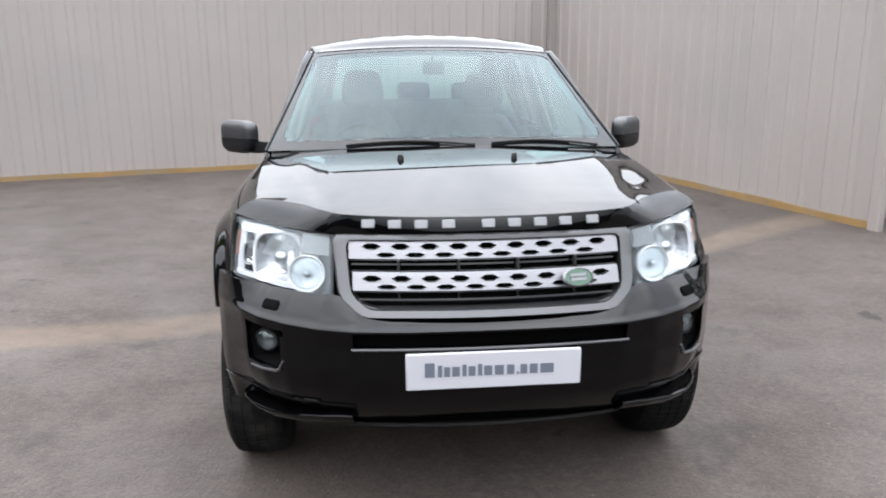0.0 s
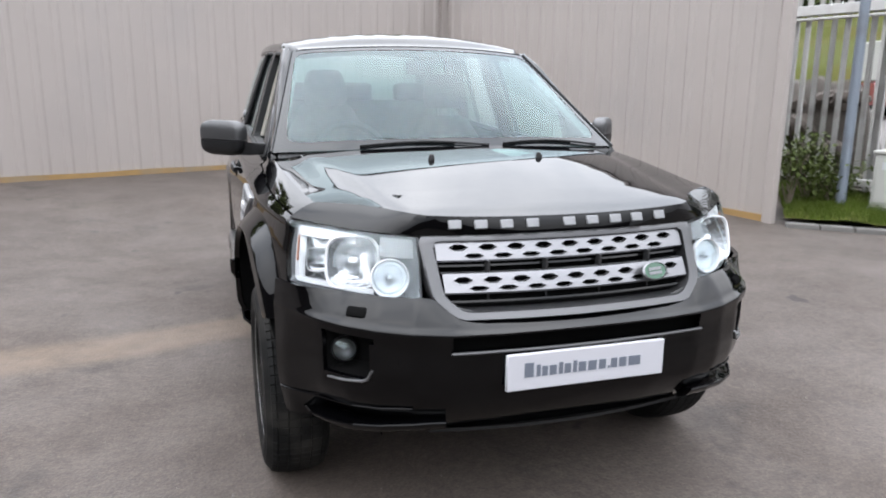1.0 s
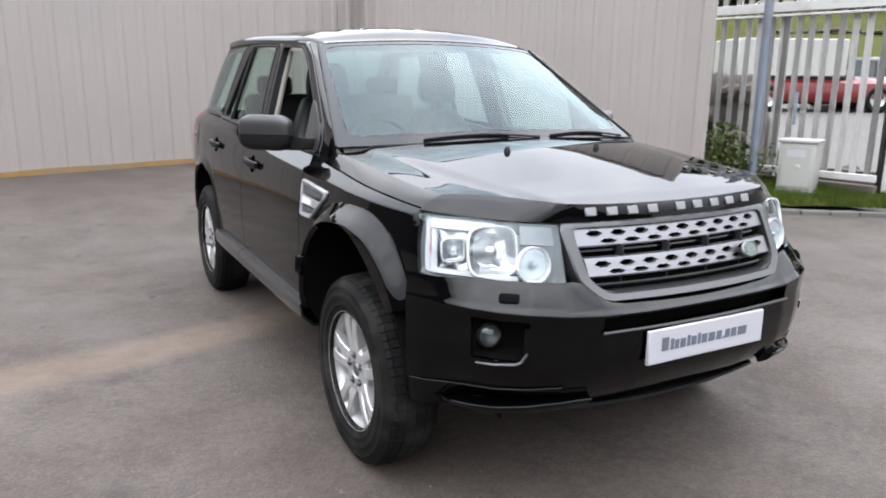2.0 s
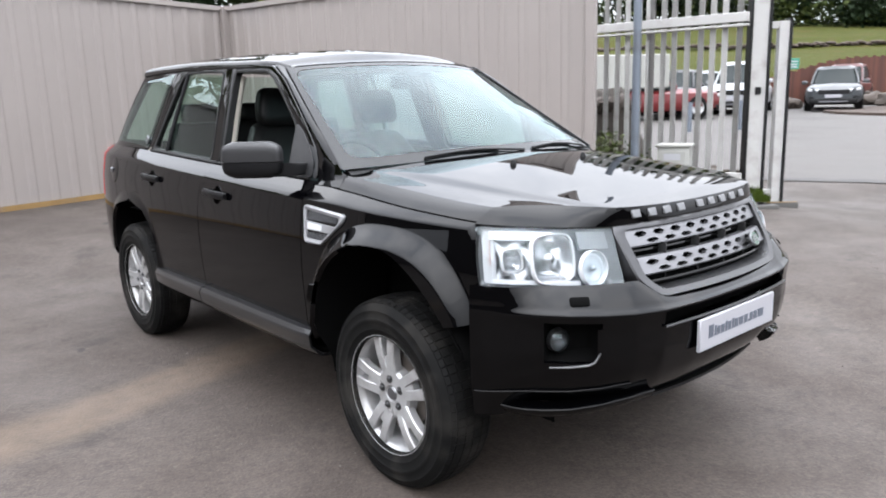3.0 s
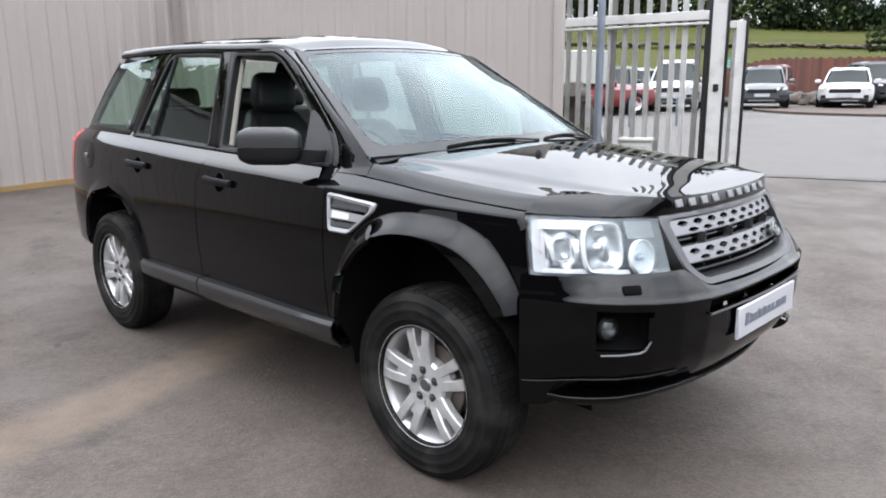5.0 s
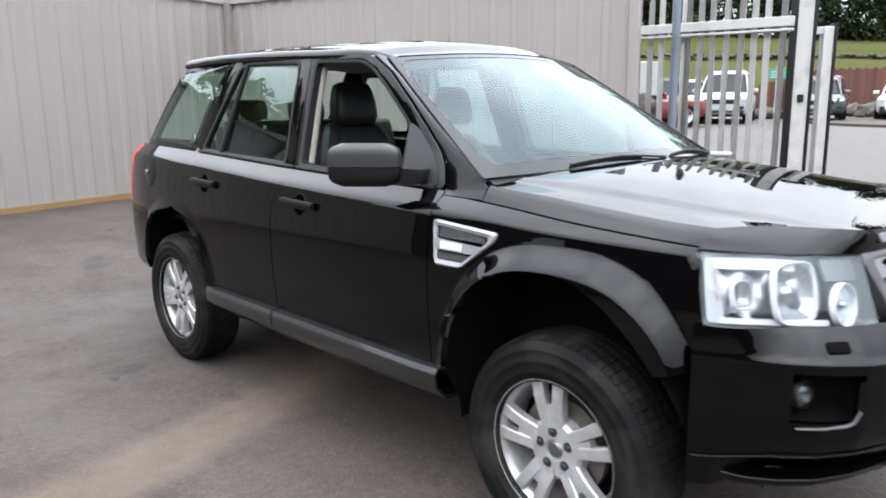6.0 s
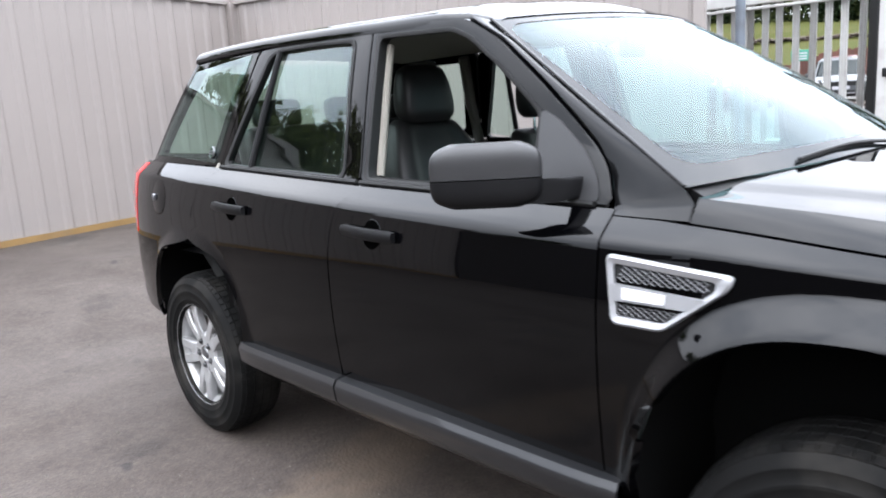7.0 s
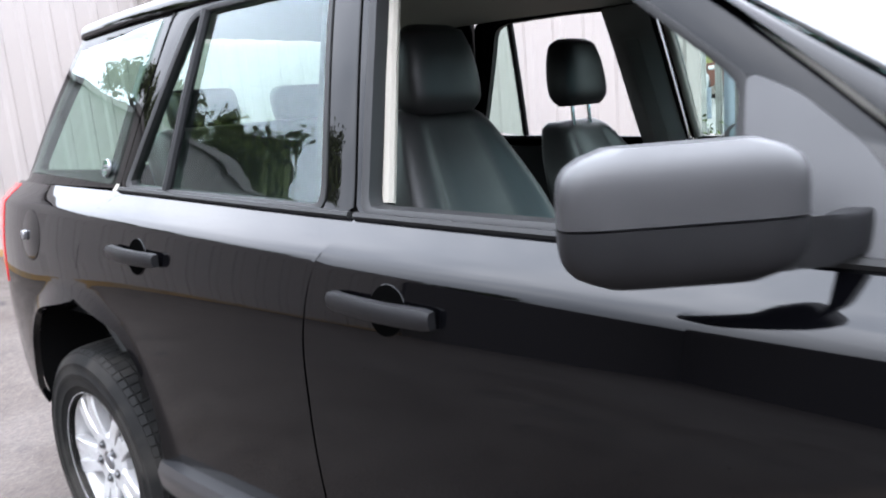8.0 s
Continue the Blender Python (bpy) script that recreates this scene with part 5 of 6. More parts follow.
    bar = [(.495, .972), (.275, .962), (.31, .936), (.482, .936)]
    lo, hi = [put(p, .002) for p in bar], [put((p[0], p[1]), .011) for p in bar]
    bm.faces.new(hi)
    for a in range(4):
        bm.faces.new((lo[a], lo[(a + 1) % 4], hi[(a + 1) % 4], hi[a]))
    done("vent_bar", bm, VENT_SILVER, vent, "silver cross bar")
    bm = bmesh.new()
    bar = [(.46, .966), (.36, .962), (.36, .942), (.46, .942)]
    lo, hi = [put(p, .010) for p in bar], [put(p, .015) for p in bar]
    bm.faces.new(hi)
    for a in range(4):
        bm.faces.new((lo[a], lo[(a + 1) % 4], hi[(a + 1) % 4], hi[a]))
    done("side_repeater", bm, LAMP_WHITE, vent, "small clear repeater lamp")
    for upper in (True, False):
        bm = bmesh.new()
        for k in range(-12, 30):
            for sl in (1, -1):
                seg = []
                for zz in lin(.888, 1.016, 30):
                    y = .22 + k * .018 + sl * (zz - .95) * 1.7
                    if (.975 < zz if upper else zz < .932) and .27 < y < .478 and zz < 1.001 + (y - .258) * .068 and zz > .902 and (zz - .902) > (.362 - y) * .78:
                        seg.append((s * (side(y, zz) + .004), y, zz))
                if len(seg) >= 2:
                    bm_tube([seg[0], seg[-1]], .0017, 4, bm)
        done("vent_mesh", bm, GRILLE_GREY, vent, "black diamond mesh")

    # mirror
    def mirror_shell(z0, z1):
        bm = bmesh.new()
        rings = []
        zs = lin(z0, z1, 10)
        for z in zs:
            t = (z - 1.130) / (1.282 - 1.130)
            k = (1 - abs(2 * t - 1) ** 4.5) ** .26 if 0 < t < 1 else 0.5
            k = max(k, .62)
            sec = []
            for i in range(28):
                a = 2 * math.pi * i / 28
                c, d = math.cos(a), math.sin(a)
                ex, ey = math.copysign(abs(c) ** .42, c), math.copysign(abs(d) ** .5, d)
                al, ac = .133 * k * ex, .041 * k * ey
                px, py = .967 + .63 * al - .777 * ac, .794 + .777 * al + .63 * ac
                sec.append(bm.verts.new((s * px, py, z)))
            rings.append(sec)
        for a, b in zip(rings, rings[1:]):
            for i in range(28):
                bm.faces.new((a[i], a[(i + 1) % 28], b[(i + 1) % 28], b[i]))
        bm.faces.new(rings[0])
        bm.faces.new(rings[-1])
        return bm
    mirror = done("door_mirror", mirror_shell(1.200, 1.282), SHELL, car, "large satin black door mirror")
    done("lower_shell", mirror_shell(1.130, 1.197), SATIN, mirror, "matt black lower shell")
    bm = bmesh.new()
    rings = []
    for px, py, hw, z0, z1 in ((.905, .712, .044, 1.133, 1.193), (.875, .682, .044, 1.134, 1.191), (.835, .664, .046, 1.138, 1.189), (.780, .658, .048, 1.142, 1.188)):
        sec = rounded([(-hw, z0), (hw, z0), (hw, z1), (-hw, z1)], .014)
        rings.append([bm.verts.new((s * (px + .50 * q), py + .45 * q, z)) for q, z in [(-a, b) for a, b in sec]])
    for a, b in zip(rings, rings[1:]):
        for i in range(len(a)):
            j = (i + 1) % len(a)
            bm.faces.new((a[i], a[j], b[j], b[i]))
    bm.faces.new(rings[0])
    bm.faces.new(rings[-1])
    done("arm", bm, SATIN, mirror, "matt black arm")
    bm = bmesh.new()
    bm_box(-.095, .095, -.004, .004, -.052, .052, .003, 1, bm)
    done("mirror_glass", bm, CHROME, mirror, "mirror glass", pose(s * (.967 - .777 * .037), .794 + .63 * .037, 1.208, 0, 0, s * 51))

    # tail lamp and fuel flap
    sheet("tail_lamp", lambda u, v: on_side(3.36 - (.105 - .06 * (1 - v) ** .8) * u, .86 + .335 * v, .003), lin(0, 1, 10), lin(0, 1, 14), (1, .5, 0), RED_LENS, car, "red tail lamp", .03, None, s)
    if s < 0:
        bm = bmesh.new()
        disc = [bm.verts.new((-(side(2.92 + .078 * math.cos(a), 1.052 + .078 * math.sin(a)) + .0005), 2.92 + .078 * math.cos(a), 1.052 + .078 * math.sin(a))) for a in [2 * math.pi * i / 32 for i in range(32)]]
        rim = [bm.verts.new((-(side(2.92 + .075 * math.cos(a), 1.052 + .075 * math.sin(a)) + .002), 2.92 + .071 * math.cos(a), 1.052 + .071 * math.sin(a))) for a in [2 * math.pi * i / 32 for i in range(32)]]
        for i in range(32):
            bm.faces.new((disc[i], disc[(i + 1) % 32], rim[(i + 1) % 32], rim[i]))
        bm.faces.new(rim)
        flap = done("fuel_flap", bm, PAINT, car, "round black fuel flap")
        bm = bmesh.new()
        bm_box(-side(2.965, 1.05) - .012, -side(2.965, 1.05) + .01, 2.955, 2.978, 1.036, 1.066, .004, 1, bm)
        done("flap_lock", bm, SILVER, flap)

# ---- roof, windscreen, cowl
gutter = herm([(.90, 1.555), (1.05, 1.618), (1.2, 1.641), (1.58, 1.662), (2.2, 1.682), (2.6, 1.684), (2.95, 1.676), (3.3, 1.655)])


def roof_point(u, v):
    a = abs(u)
    fx = min(a / .9, 1.0)
    yf, yr = 1.071 - .128 * (1 - (.925 * fx) ** 2), 2.90 + .22 * (1 - fx ** 3)
    y = yf + (yr - yf) * v
    zg = gutter(y)
    w = side(y, 1.655, False) + .006 - .05 * step((.12 - v) / .12)
    if a <= .9:
        x = w * (a / .9) * .965
        z = zg + .058 * (1 - (a / .9) ** 2.2) * (.80 + .20 * step(v / .12)) * (1 - .3 * step((v - .75) / .25))
        z += .004 * (math.cos(a / .9 * math.pi * 5.0) ** 2) * step((v - .08) / .1) * step((.85 - a) / .1)
    else:
        k = (a - .9) / .1
        x = w * (.965 + .045 * math.sin(k * math.pi / 2))
        z = zg - .040 * (1 - math.cos(k * math.pi / 2))
    front = 1.608 + .025 * max(0, 1 - (x / .617) ** 2) - (.012 * (a - .9) / .1 if a > .9 else 0)
    return math.copysign(x, u), y, front + (z - front) * step(v / .07)


sheet("roof", roof_point, lin(-1, -.9, 6)[:-1] + lin(-.9, .9, 61) + lin(.9, 1, 6)[1:], lin(0, .12, 12)[:-1] + lin(.12, 1, 34), (0, 0, 1), PAINT, car, "black roof with shallow lengthwise ribs", .02)
for s, _ in SIDES:
    sheet("roof_edge", lambda u, v: (lambda p: (p[0] + .002, p[1], p[2] + .002))(roof_point(u, v)), lin(.915, 1, 6), lin(.02, .99, 24), (1, 0, 1), PAINT, car, "black roof edge rail", .012, None, s)
sheet("roof_lining", lambda u, v: (lambda p: (p[0] * .95, p[1], p[2] - .045))(roof_point(u * .93, .02 + .96 * v)), lin(-1, 1, 21), lin(0, 1, 13), (0, 0, -1), LINING, car, "pale roof lining", 0)


def screen_point(u, v, d=0.0):
    lo = Vector((u * .790, .384 - .157 * (1 - u * u), 1.168 + .022 * (1 - u * u)))
    hi = Vector((u * .617, 1.075 - .128 * (1 - u * u), 1.605 + .025 * (1 - u * u)))
    p = lo.lerp(hi, v)
    p += Vector((0, -.54, .84)) * (.018 * math.sin(math.pi * v) * (1 - u ** 4) - d)
    return p


ws = sheet("windscreen", screen_point, lin(-1, 1, 33), lin(0, 1, 17), (0, -1, 1), SCREEN, car, "slightly tinted windscreen", 0)
ws.visible_shadow = False
b_out = sample_loop([(-1, 0), (1, 0), (1, 1), (-1, 1)], 160)
b_in = sample_loop(rounded([(-.935, .075), (.935, .075), (.965, .955), (-.965, .955)], .09, 6), 160)
k0 = min(range(160), key=lambda k: sum(math.dist(b_out[i], b_in[(i + k) % 160]) for i in range(0, 160, 8)))
bm = bmesh.new()
b_in = b_in[k0:] + b_in[:k0]
loops = [[bm.verts.new(screen_point(a[0] + (b[0] - a[0]) * k, a[1] + (b[1] - a[1]) * k, -.0015)) for a, b in zip(b_out, b_in)] for k in (0, .35, .7, 1)]
for a, b in zip(loops, loops[1:]):
    for i in range(160):
        bm.faces.new((a[i], a[(i + 1) % 160], b[(i + 1) % 160], b[i]))
done("screen_border", bm, FRIT, ws, "black printed border")


def cowl_point(u, v):
    x = u * .765
    a, b = Vector((x, bon_rear(abs(x)) - .015, bonnet_top(x, bon_rear(abs(x))) - .012)), Vector(screen_point(x / .79, 0)) + Vector((0, .008, -.004))
    return a.lerp(b, v)


sheet("cowl_panel", cowl_point, lin(-1, 1, 33), lin(0, 1, 5), (0, 0, 1), PLASTIC, car, "black plastic cowl", .03)
bm = bmesh.new()
bm_box(-.055, .055, -.02, .02, -.035, .035, .012, 2, bm)
done("rear_view_mirror", bm, PLASTIC, car, "", pose(.0, 1.0, 1.53))
bm = bm_tube([(0, 1.03, 1.60), (0, 1.0, 1.55)], .010, 8)
done("mirror_stem", bm, PLASTIC, car)
for px, tx in ((.10, -.42), (.64, .17)):
    pts = []
    for k in lin(0, 1, 12):
        xx = px + (tx - px) * k
        p = screen_point(xx / .75, .002 + .030 * math.sin(k * math.pi) * .9 + .015 * k)
        pts.append(tuple(p + Vector((0, -.006, .008))))
    w = done("wiper", bm_tube(pts, [.008] + [.0055] * 6 + [.004] * 5, 6), SATIN, car, "black windscreen wiper")
    bm = bm_tube([tuple(Vector(p) + Vector((0, .005, -.007))) for p in pts[3:]], .005, 6)
    done("blade", bm, SEAL, w)

# ---- tail
sheet("tailgate", lambda u, v: (u * (side(3.40, .5 + .70 * v, False) - .01), 3.52 - .12 * u * u - .06 * v, .50 + .70 * v), lin(-1, 1, 15), lin(0, 1, 9), (0, 1, 0), PAINT, car, "black tailgate", .02)
rg = sheet("rear_window", lambda u, v: (u * (.68 - .10 * v), 3.45 - .07 * u * u - .45 * v, 1.20 + .44 * v), lin(-1, 1, 15), lin(0, 1, 9), (0, 1, 0), TINT, car, "tinted rear window", 0)
rg.visible_shadow = False
for s, _ in SIDES:
    sheet("d_pillar", lambda u, v: Vector((.66 - .10 * v, 3.44 - .48 * v, 1.20 + .45 * v)).lerp(Vector((side(3.22 - .34 * v, 1.20 + .45 * v, False) - .012, 3.23 - .34 * v, 1.20 + .45 * v)), u), lin(0, 1, 5), lin(0, 1, 9), (1, 1, 0), PAINT, car, "", .015, None, s)
sheet("rear_bumper", lambda u, v: (u * .78, 3.56 - .16 * abs(u) ** 4, .46 + .18 * v), lin(-1, 1, 21), lin(0, 1, 5), (0, 1, 0), PLASTIC, car, "black rear bumper", .03)
# plain boxes filling the underside, with its shade put into their black
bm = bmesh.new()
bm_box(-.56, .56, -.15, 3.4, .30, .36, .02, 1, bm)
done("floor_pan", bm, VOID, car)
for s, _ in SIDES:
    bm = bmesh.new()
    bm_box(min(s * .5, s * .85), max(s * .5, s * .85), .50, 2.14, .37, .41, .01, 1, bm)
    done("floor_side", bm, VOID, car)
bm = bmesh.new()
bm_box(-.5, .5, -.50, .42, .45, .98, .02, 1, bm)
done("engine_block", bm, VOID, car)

# ---- cabin
sheet("cabin_floor", lambda u, v: (u * .82, .485 + 2.915 * v, .50 + (.30 if v > .72 else 0)), lin(-1, 1, 5), lin(0, 1, 9), (0, 0, 1), CARPET, car, "", 0)
sheet("dashboard", lambda u, v: (u * .72, .445 - .165 * (1 - u * u) + (.275 + .165 * (1 - u * u)) * v, [1.165, 1.172, 1.165, 1.15, 1.10, 1.0, .85][min(6, int(v * 6.001))]), lin(-1, 1, 13), lin(0, 1, 7), (0, .5, 1), LEATHER, car, "black dashboard", .02)
bm = bmesh.new()
ring = [(-.37 + .185 * math.cos(a), .86 + .075 * math.sin(a), 1.085 + .170 * math.sin(a)) for a in [2 * math.pi * i / 32 for i in range(33)]]
wheel_rim = done("steering_wheel", bm_tube(ring, .016, 8, bm), LEATHER, car, "black steering wheel")
for a in (0, math.pi, 1.5 * math.pi):
    done("steering_spoke", bm_tube([(-.37, .85, 1.075), (-.37 + .18 * math.cos(a), .86 + .07 * math.sin(a), 1.085 + .165 * math.sin(a))], .018, 6), LEATHER, wheel_rim)
bm = bm_lathe([(0, -.03), (.06, -.02), (.065, .02), (0, .05)], 16, "y")
done("steering_hub", bm, LEATHER, wheel_rim, "", pose(-.37, .85, 1.075))


def puffed(bm, levels, n=28, ex=.55):
    """A cushion of rounded sections: levels of (x, y, z, half width, half depth, bolster)."""
    rows = []
    for x, y, z, w, d, bol in levels:
        sec = []
        for i in range(n):
            a = 2 * math.pi * i / n
            c, q = math.cos(a), math.sin(a)
            px, py = math.copysign(abs(c) ** ex, c), math.copysign(abs(q) ** ex, q)
            lift = -bol * step((abs(px) - .50) / .28) * (q < 0) + .010 * math.exp(-((abs(px) - .52) / .05) ** 2) * (q < 0) * (bol > .01)
            sec.append(bm.verts.new((x + w * px, y + d * py + lift, z)))
        rows.append(sec)
    for a, b in zip(rows, rows[1:]):
        for i in range(n):
            bm.faces.new((a[i], a[(i + 1) % n], b[(i + 1) % n], b[i]))
    bm.faces.new(rows[0])
    bm.faces.new(rows[-1])
    return bm


def seat(name, x, y, top, parent, head_z):
    """A car seat with cushion, bolstered backrest and a head restraint on two posts; top is the backrest's."""
    bm = bmesh.new()
    bm_box(x - .25, x + .25, y - .52, y + .02, .62, .82, .05, 3, bm)
    cushion = done(name, bm, LEATHER, parent, "black leather seat")
    wide = herm([(0, .235), (.35, .250), (.6, .235), (.8, .195), (.92, .162), (.97, .145), (1.0, .120)])
    deep = herm([(0, .080), (.6, .062), (.9, .050), (.96, .044), (1.0, .026)])
    tall = top - .80
    levels = [(x, y - .02 + .20 * k, .80 + tall * k, wide(k), deep(k), .045 * (1 - .75 * step((k - .3) / .7)) * step((1 - k) / .1)) for k in lin(0, .9, 18) + [.93, .955, .975, .99, 1.0]]
    done("backrest", puffed(bmesh.new(), levels, 48), LEATHER, cushion, "black leather backrest")
    hy = y + .145
    head = herm([(0, .098), (.08, .116), (.25, .124), (.6, .117), (.85, .103), (.94, .092), (1.0, .068)])
    fat = herm([(0, .034), (.1, .050), (.4, .058), (.8, .050), (.94, .040), (1.0, .022)])
    levels = [(x, hy + .022 * k, head_z - .10 + .205 * k, head(k), fat(k), 0) for k in [0, .03, .08] + lin(.15, .85, 9) + [.91, .95, .98, 1.0]]
    done("head_restraint", puffed(bmesh.new(), levels, 28, .62), LEATHER, cushion, "black leather head restraint")
    for q in (-.05, .05):
        bm = bm_tube([(x + q, hy - .005, top - .03), (x + q, hy, head_z - .07)], .007, 6)
        done("restraint_post", bm, CHROME, cushion)


seat("front_seat", -.37, 1.495, 1.336, car, 1.422)
seat("front_seat", .37, 1.555, 1.258, car, 1.405)


def rear_bench():
    bm = bmesh.new()
    bm_box(-.62, .62, 1.98, 2.45, .66, .86, .05, 3, bm)
    bench = done("rear_seat", bm, LEATHER, car, "black leather rear bench")
    bm = bmesh.new()
    bm_box(-.62, .62, -.07, .07, -.30, .28, .05, 3, bm)
    done("backrest", bm, LEATHER, bench, "", pose(0, 2.54, 1.06, -14))
    for hx in (-.40, 0, .40):
        bm = bmesh.new()
        bm_box(-.12, .12, -.045, .045, -.06, .07, .035, 3, bm)
        done("head_restraint", bm, LEATHER, bench, "", pose(hx, 2.63, 1.385, -10))


rear_bench()
for s, _ in SIDES:
    # inner trim: door card, B pillar, belt
    sheet("door_card", lambda u, v: (side(.6 + 1.8 * u, .6 + .5 * v, False) - .075, .55 + 1.85 * u, .52 + (belt(.6 + 1.8 * u) - .55) * v), lin(0, 1, 9), lin(0, 1, 5), (-1, 0, 0), LEATHER, car, "", .02, None, s)
    bm = bm_tube([(s * (side(1.45, z, False) - .050), 1.466 + (z - 1.15) * .14, z) for z in (1.165, 1.3, 1.45, 1.58)], .014, 8)
    done("pillar_trim", bm, CREAM, car, "cream inner pillar trim")
    # covered B pillar with its belt
    sheet("b_pillar_trim", lambda u, v: (side(1.55, 1.08 + .53 * v, False) - .055 - .022 * math.sin(math.pi * u), 1.505 + .16 * u + .075 * v, 1.08 + .53 * v), lin(0, 1, 9), lin(0, 1, 9), (-1, 0, 0), GREY_TRIM, car, "grey inner pillar cover", .02, None, s)
    bm = bmesh.new()
    belt_pts = [(side(1.55, z, False) - .088, 1.575 + (z - 1.12) * .15, z) for z in lin(.90, 1.50, 8)]
    rows = [[bm.verts.new((s * (x - e), y + w, z)) for w, e in ((-.023, 0), (.023, 0), (.023, .003), (-.023, .003))] for x, y, z in belt_pts]
    for a, b in zip(rows, rows[1:]):
        for i in range(4):
            bm.faces.new((a[i], a[(i + 1) % 4], b[(i + 1) % 4], b[i]))
    bm.faces.new(rows[0])
    bm.faces.new(rows[-1])
    done("seat_belt", bm, BELT, car, "grey seat belt webbing")
    bm = bm_tube([(s * (side(2.44 - .2 * (z - 1.2), z, False) - .05), 2.47 - .2 * (z - 1.2), z) for z in (1.15, 1.4, 1.62)], .03, 8)
    done("pillar_trim", bm, CREAM, car)
    bm = bm_tube([tuple((s * (x - .022), y + .035, z - .022)) for x, y, z in w_edge[6::6]], .024, 8)
    done("pillar_trim", bm, LINING, car, "pale windscreen pillar trim")

# ---- wheels


def tyre_mesh():
    prof = [(r * .990 if r > .25 else r, h * .96) for r, h in ((.222, -.105), (.232, -.108), (.250, -.114), (.256, -.1175), (.262, -.117), (.285, -.1185), (.288, -.1205), (.296, -.1205), (.299, -.1185), (.322, -.1155), (.326, -.117), (.333, -.113), (.352, -.098), (.361, -.078), (.3655, -.04), (.3665, 0), (.3655, .04), (.361, .078), (.352, .098), (.333, .112), (.30, .118), (.262, .117), (.232, .108), (.222, .105))]
    bm = bm_lathe(prof, 72, "x", None, True)
    bmesh.ops.recalc_face_normals(bm, faces=bm.faces)
    # tread blocks: every other face of the shoulder stands proud
    fs = [f for f in bm.faces if .347 < math.hypot(f.calc_center_median().y, f.calc_center_median().z) < .3625 and abs(f.calc_center_median().x) < .09]
    bmesh.ops.inset_individual(bm, faces=fs, thickness=.0028, depth=.004)
    me = bpy.data.meshes.new("tyre")
    bm.to_mesh(me)
    bm.free()
    me.materials.append(RUBBER)
    for f in me.polygons:
        f.use_smooth = True
    return sharpen(me, 30)


def rim_mesh():
    bm = bm_lathe([(.222, -.096), (.228, -.103), (.240, -.103), (.242, -.096), (.232, -.088), (.216, -.080), (.205, -.06), (.198, .02), (.212, .07), (.222, .095)], 64, "x")
    bmesh.ops.delete(bm, geom=[f for f in bm.faces if len(f.verts) > 8], context="FACES")
    me = bpy.data.meshes.new("rim")
    bm.to_mesh(me)
    bm.free()
    me.materials.append(ALLOY)
    for f in me.polygons:
        f.use_smooth = True
    return sharpen(me, 35)


def spoke_mesh():
    """One of ten flat spokes, along +z, leaning out towards the hub."""
    bm = bmesh.new()
    rings = []
    for k in lin(0, 1, 8):
        r = .070 + .146 * k
        xx = -.078 - .010 * math.sin(k * math.pi * .8) - .003 * k
        w = .0215 - .002 * math.sin(k * math.pi)
        rings.append([bm.verts.new(p) for p in ((xx + .036, -w * .85, r), (xx + .005, -w, r), (xx, -w * .82, r), (xx, w * .82, r), (xx + .005, w, r), (xx + .036, w * .85, r))])
    for a, b in zip(rings, rings[1:]):
        for i in range(6):
            bm.faces.new((a[i], a[(i + 1) % 6], b[(i + 1) % 6], b[i]))
    bm.faces.new(rings[0])
    bm.faces.new(rings[-1])
    return simple_mesh("spoke", bm, ALLOY)


def web_mesh():
    """The plate that joins the two spokes of a pair near the hub, with a rounded outer end."""
    poly = [(-.024, .070), (.024, .070), (.030, .128)] + [(.030 * math.cos(a), .130 + .016 * math.sin(a)) for a in lin(.2, math.pi - .2, 9)] + [(-.030, .128)]
    return simple_mesh("spoke_web", bm_prism(poly, lambda y, z, k: (-.0815 + k, y, z), .03), ALLOY)


M_TYRE, M_RIM, M_SPOKE, M_WEB = tyre_mesh(), rim_mesh(), spoke_mesh(), web_mesh()
M_HUB = simple_mesh("hub", bm_lathe([(0, -.078), (.026, -.077), (.030, -.072), (.034, -.080), (.086, -.079), (.098, -.070), (.102, -.02)], 40, "x"), ALLOY)
M_CAP = simple_mesh("cap", bm_lathe([(0, -.083), (.022, -.082), (.027, -.076)], 24, "x"), SILVER)
M_BOLT = simple_mesh("bolt", bm_lathe([(0, -.090), (.007, -.090), (.0095, -.085), (.0098, -.0812), (.0165, -.0812), (.0170, -.070)], 12, "x"), GRILLE_GREY)
M_DISC = simple_mesh("brake_disc", bm_lathe([(.06, -.035), (.155, -.035), (.155, -.005), (.06, -.005)], 48, "x", None, True), DISC)
# flat disc behind the spokes; its black holds the shade of the barrel
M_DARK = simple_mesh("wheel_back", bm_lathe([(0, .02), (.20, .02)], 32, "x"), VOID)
for s, _ in SIDES:
    for wy in (0.0, 2.66):
        turn = 64 if wy == 0 else 47
        w = hung("wheel", M_RIM, car, "silver alloy wheel with five pairs of spokes", pose(s * .794, wy, .358, 0, 0, (0.5 if wy == 0 else 0) + (0 if s < 0 else 180)) @ pose(0, 0, 0, turn))
        hung("tyre", M_TYRE, w, "black tyre with dusty sidewall")
        for k in range(5):
            for q in (-1, 1):
                hung("spoke", M_SPOKE, w, "", pose(0, 0, 0, 72 * k) @ pose(0, -.0113 * q, 0, 8 * q))
            hung("spoke_web", M_WEB, w, "", pose(0, 0, 0, 72 * k))
            a = radians(72 * k)
            hung("wheel_bolt", M_BOLT, w, "", pose(0, -.057 * math.sin(a), .057 * math.cos(a)))
        hung("hub", M_HUB, w)
        hung("hub_cap", M_CAP, w)
        hung("brake_disc", M_DISC, w, "dull brake disc")
        hung("wheel_back", M_DARK, w)

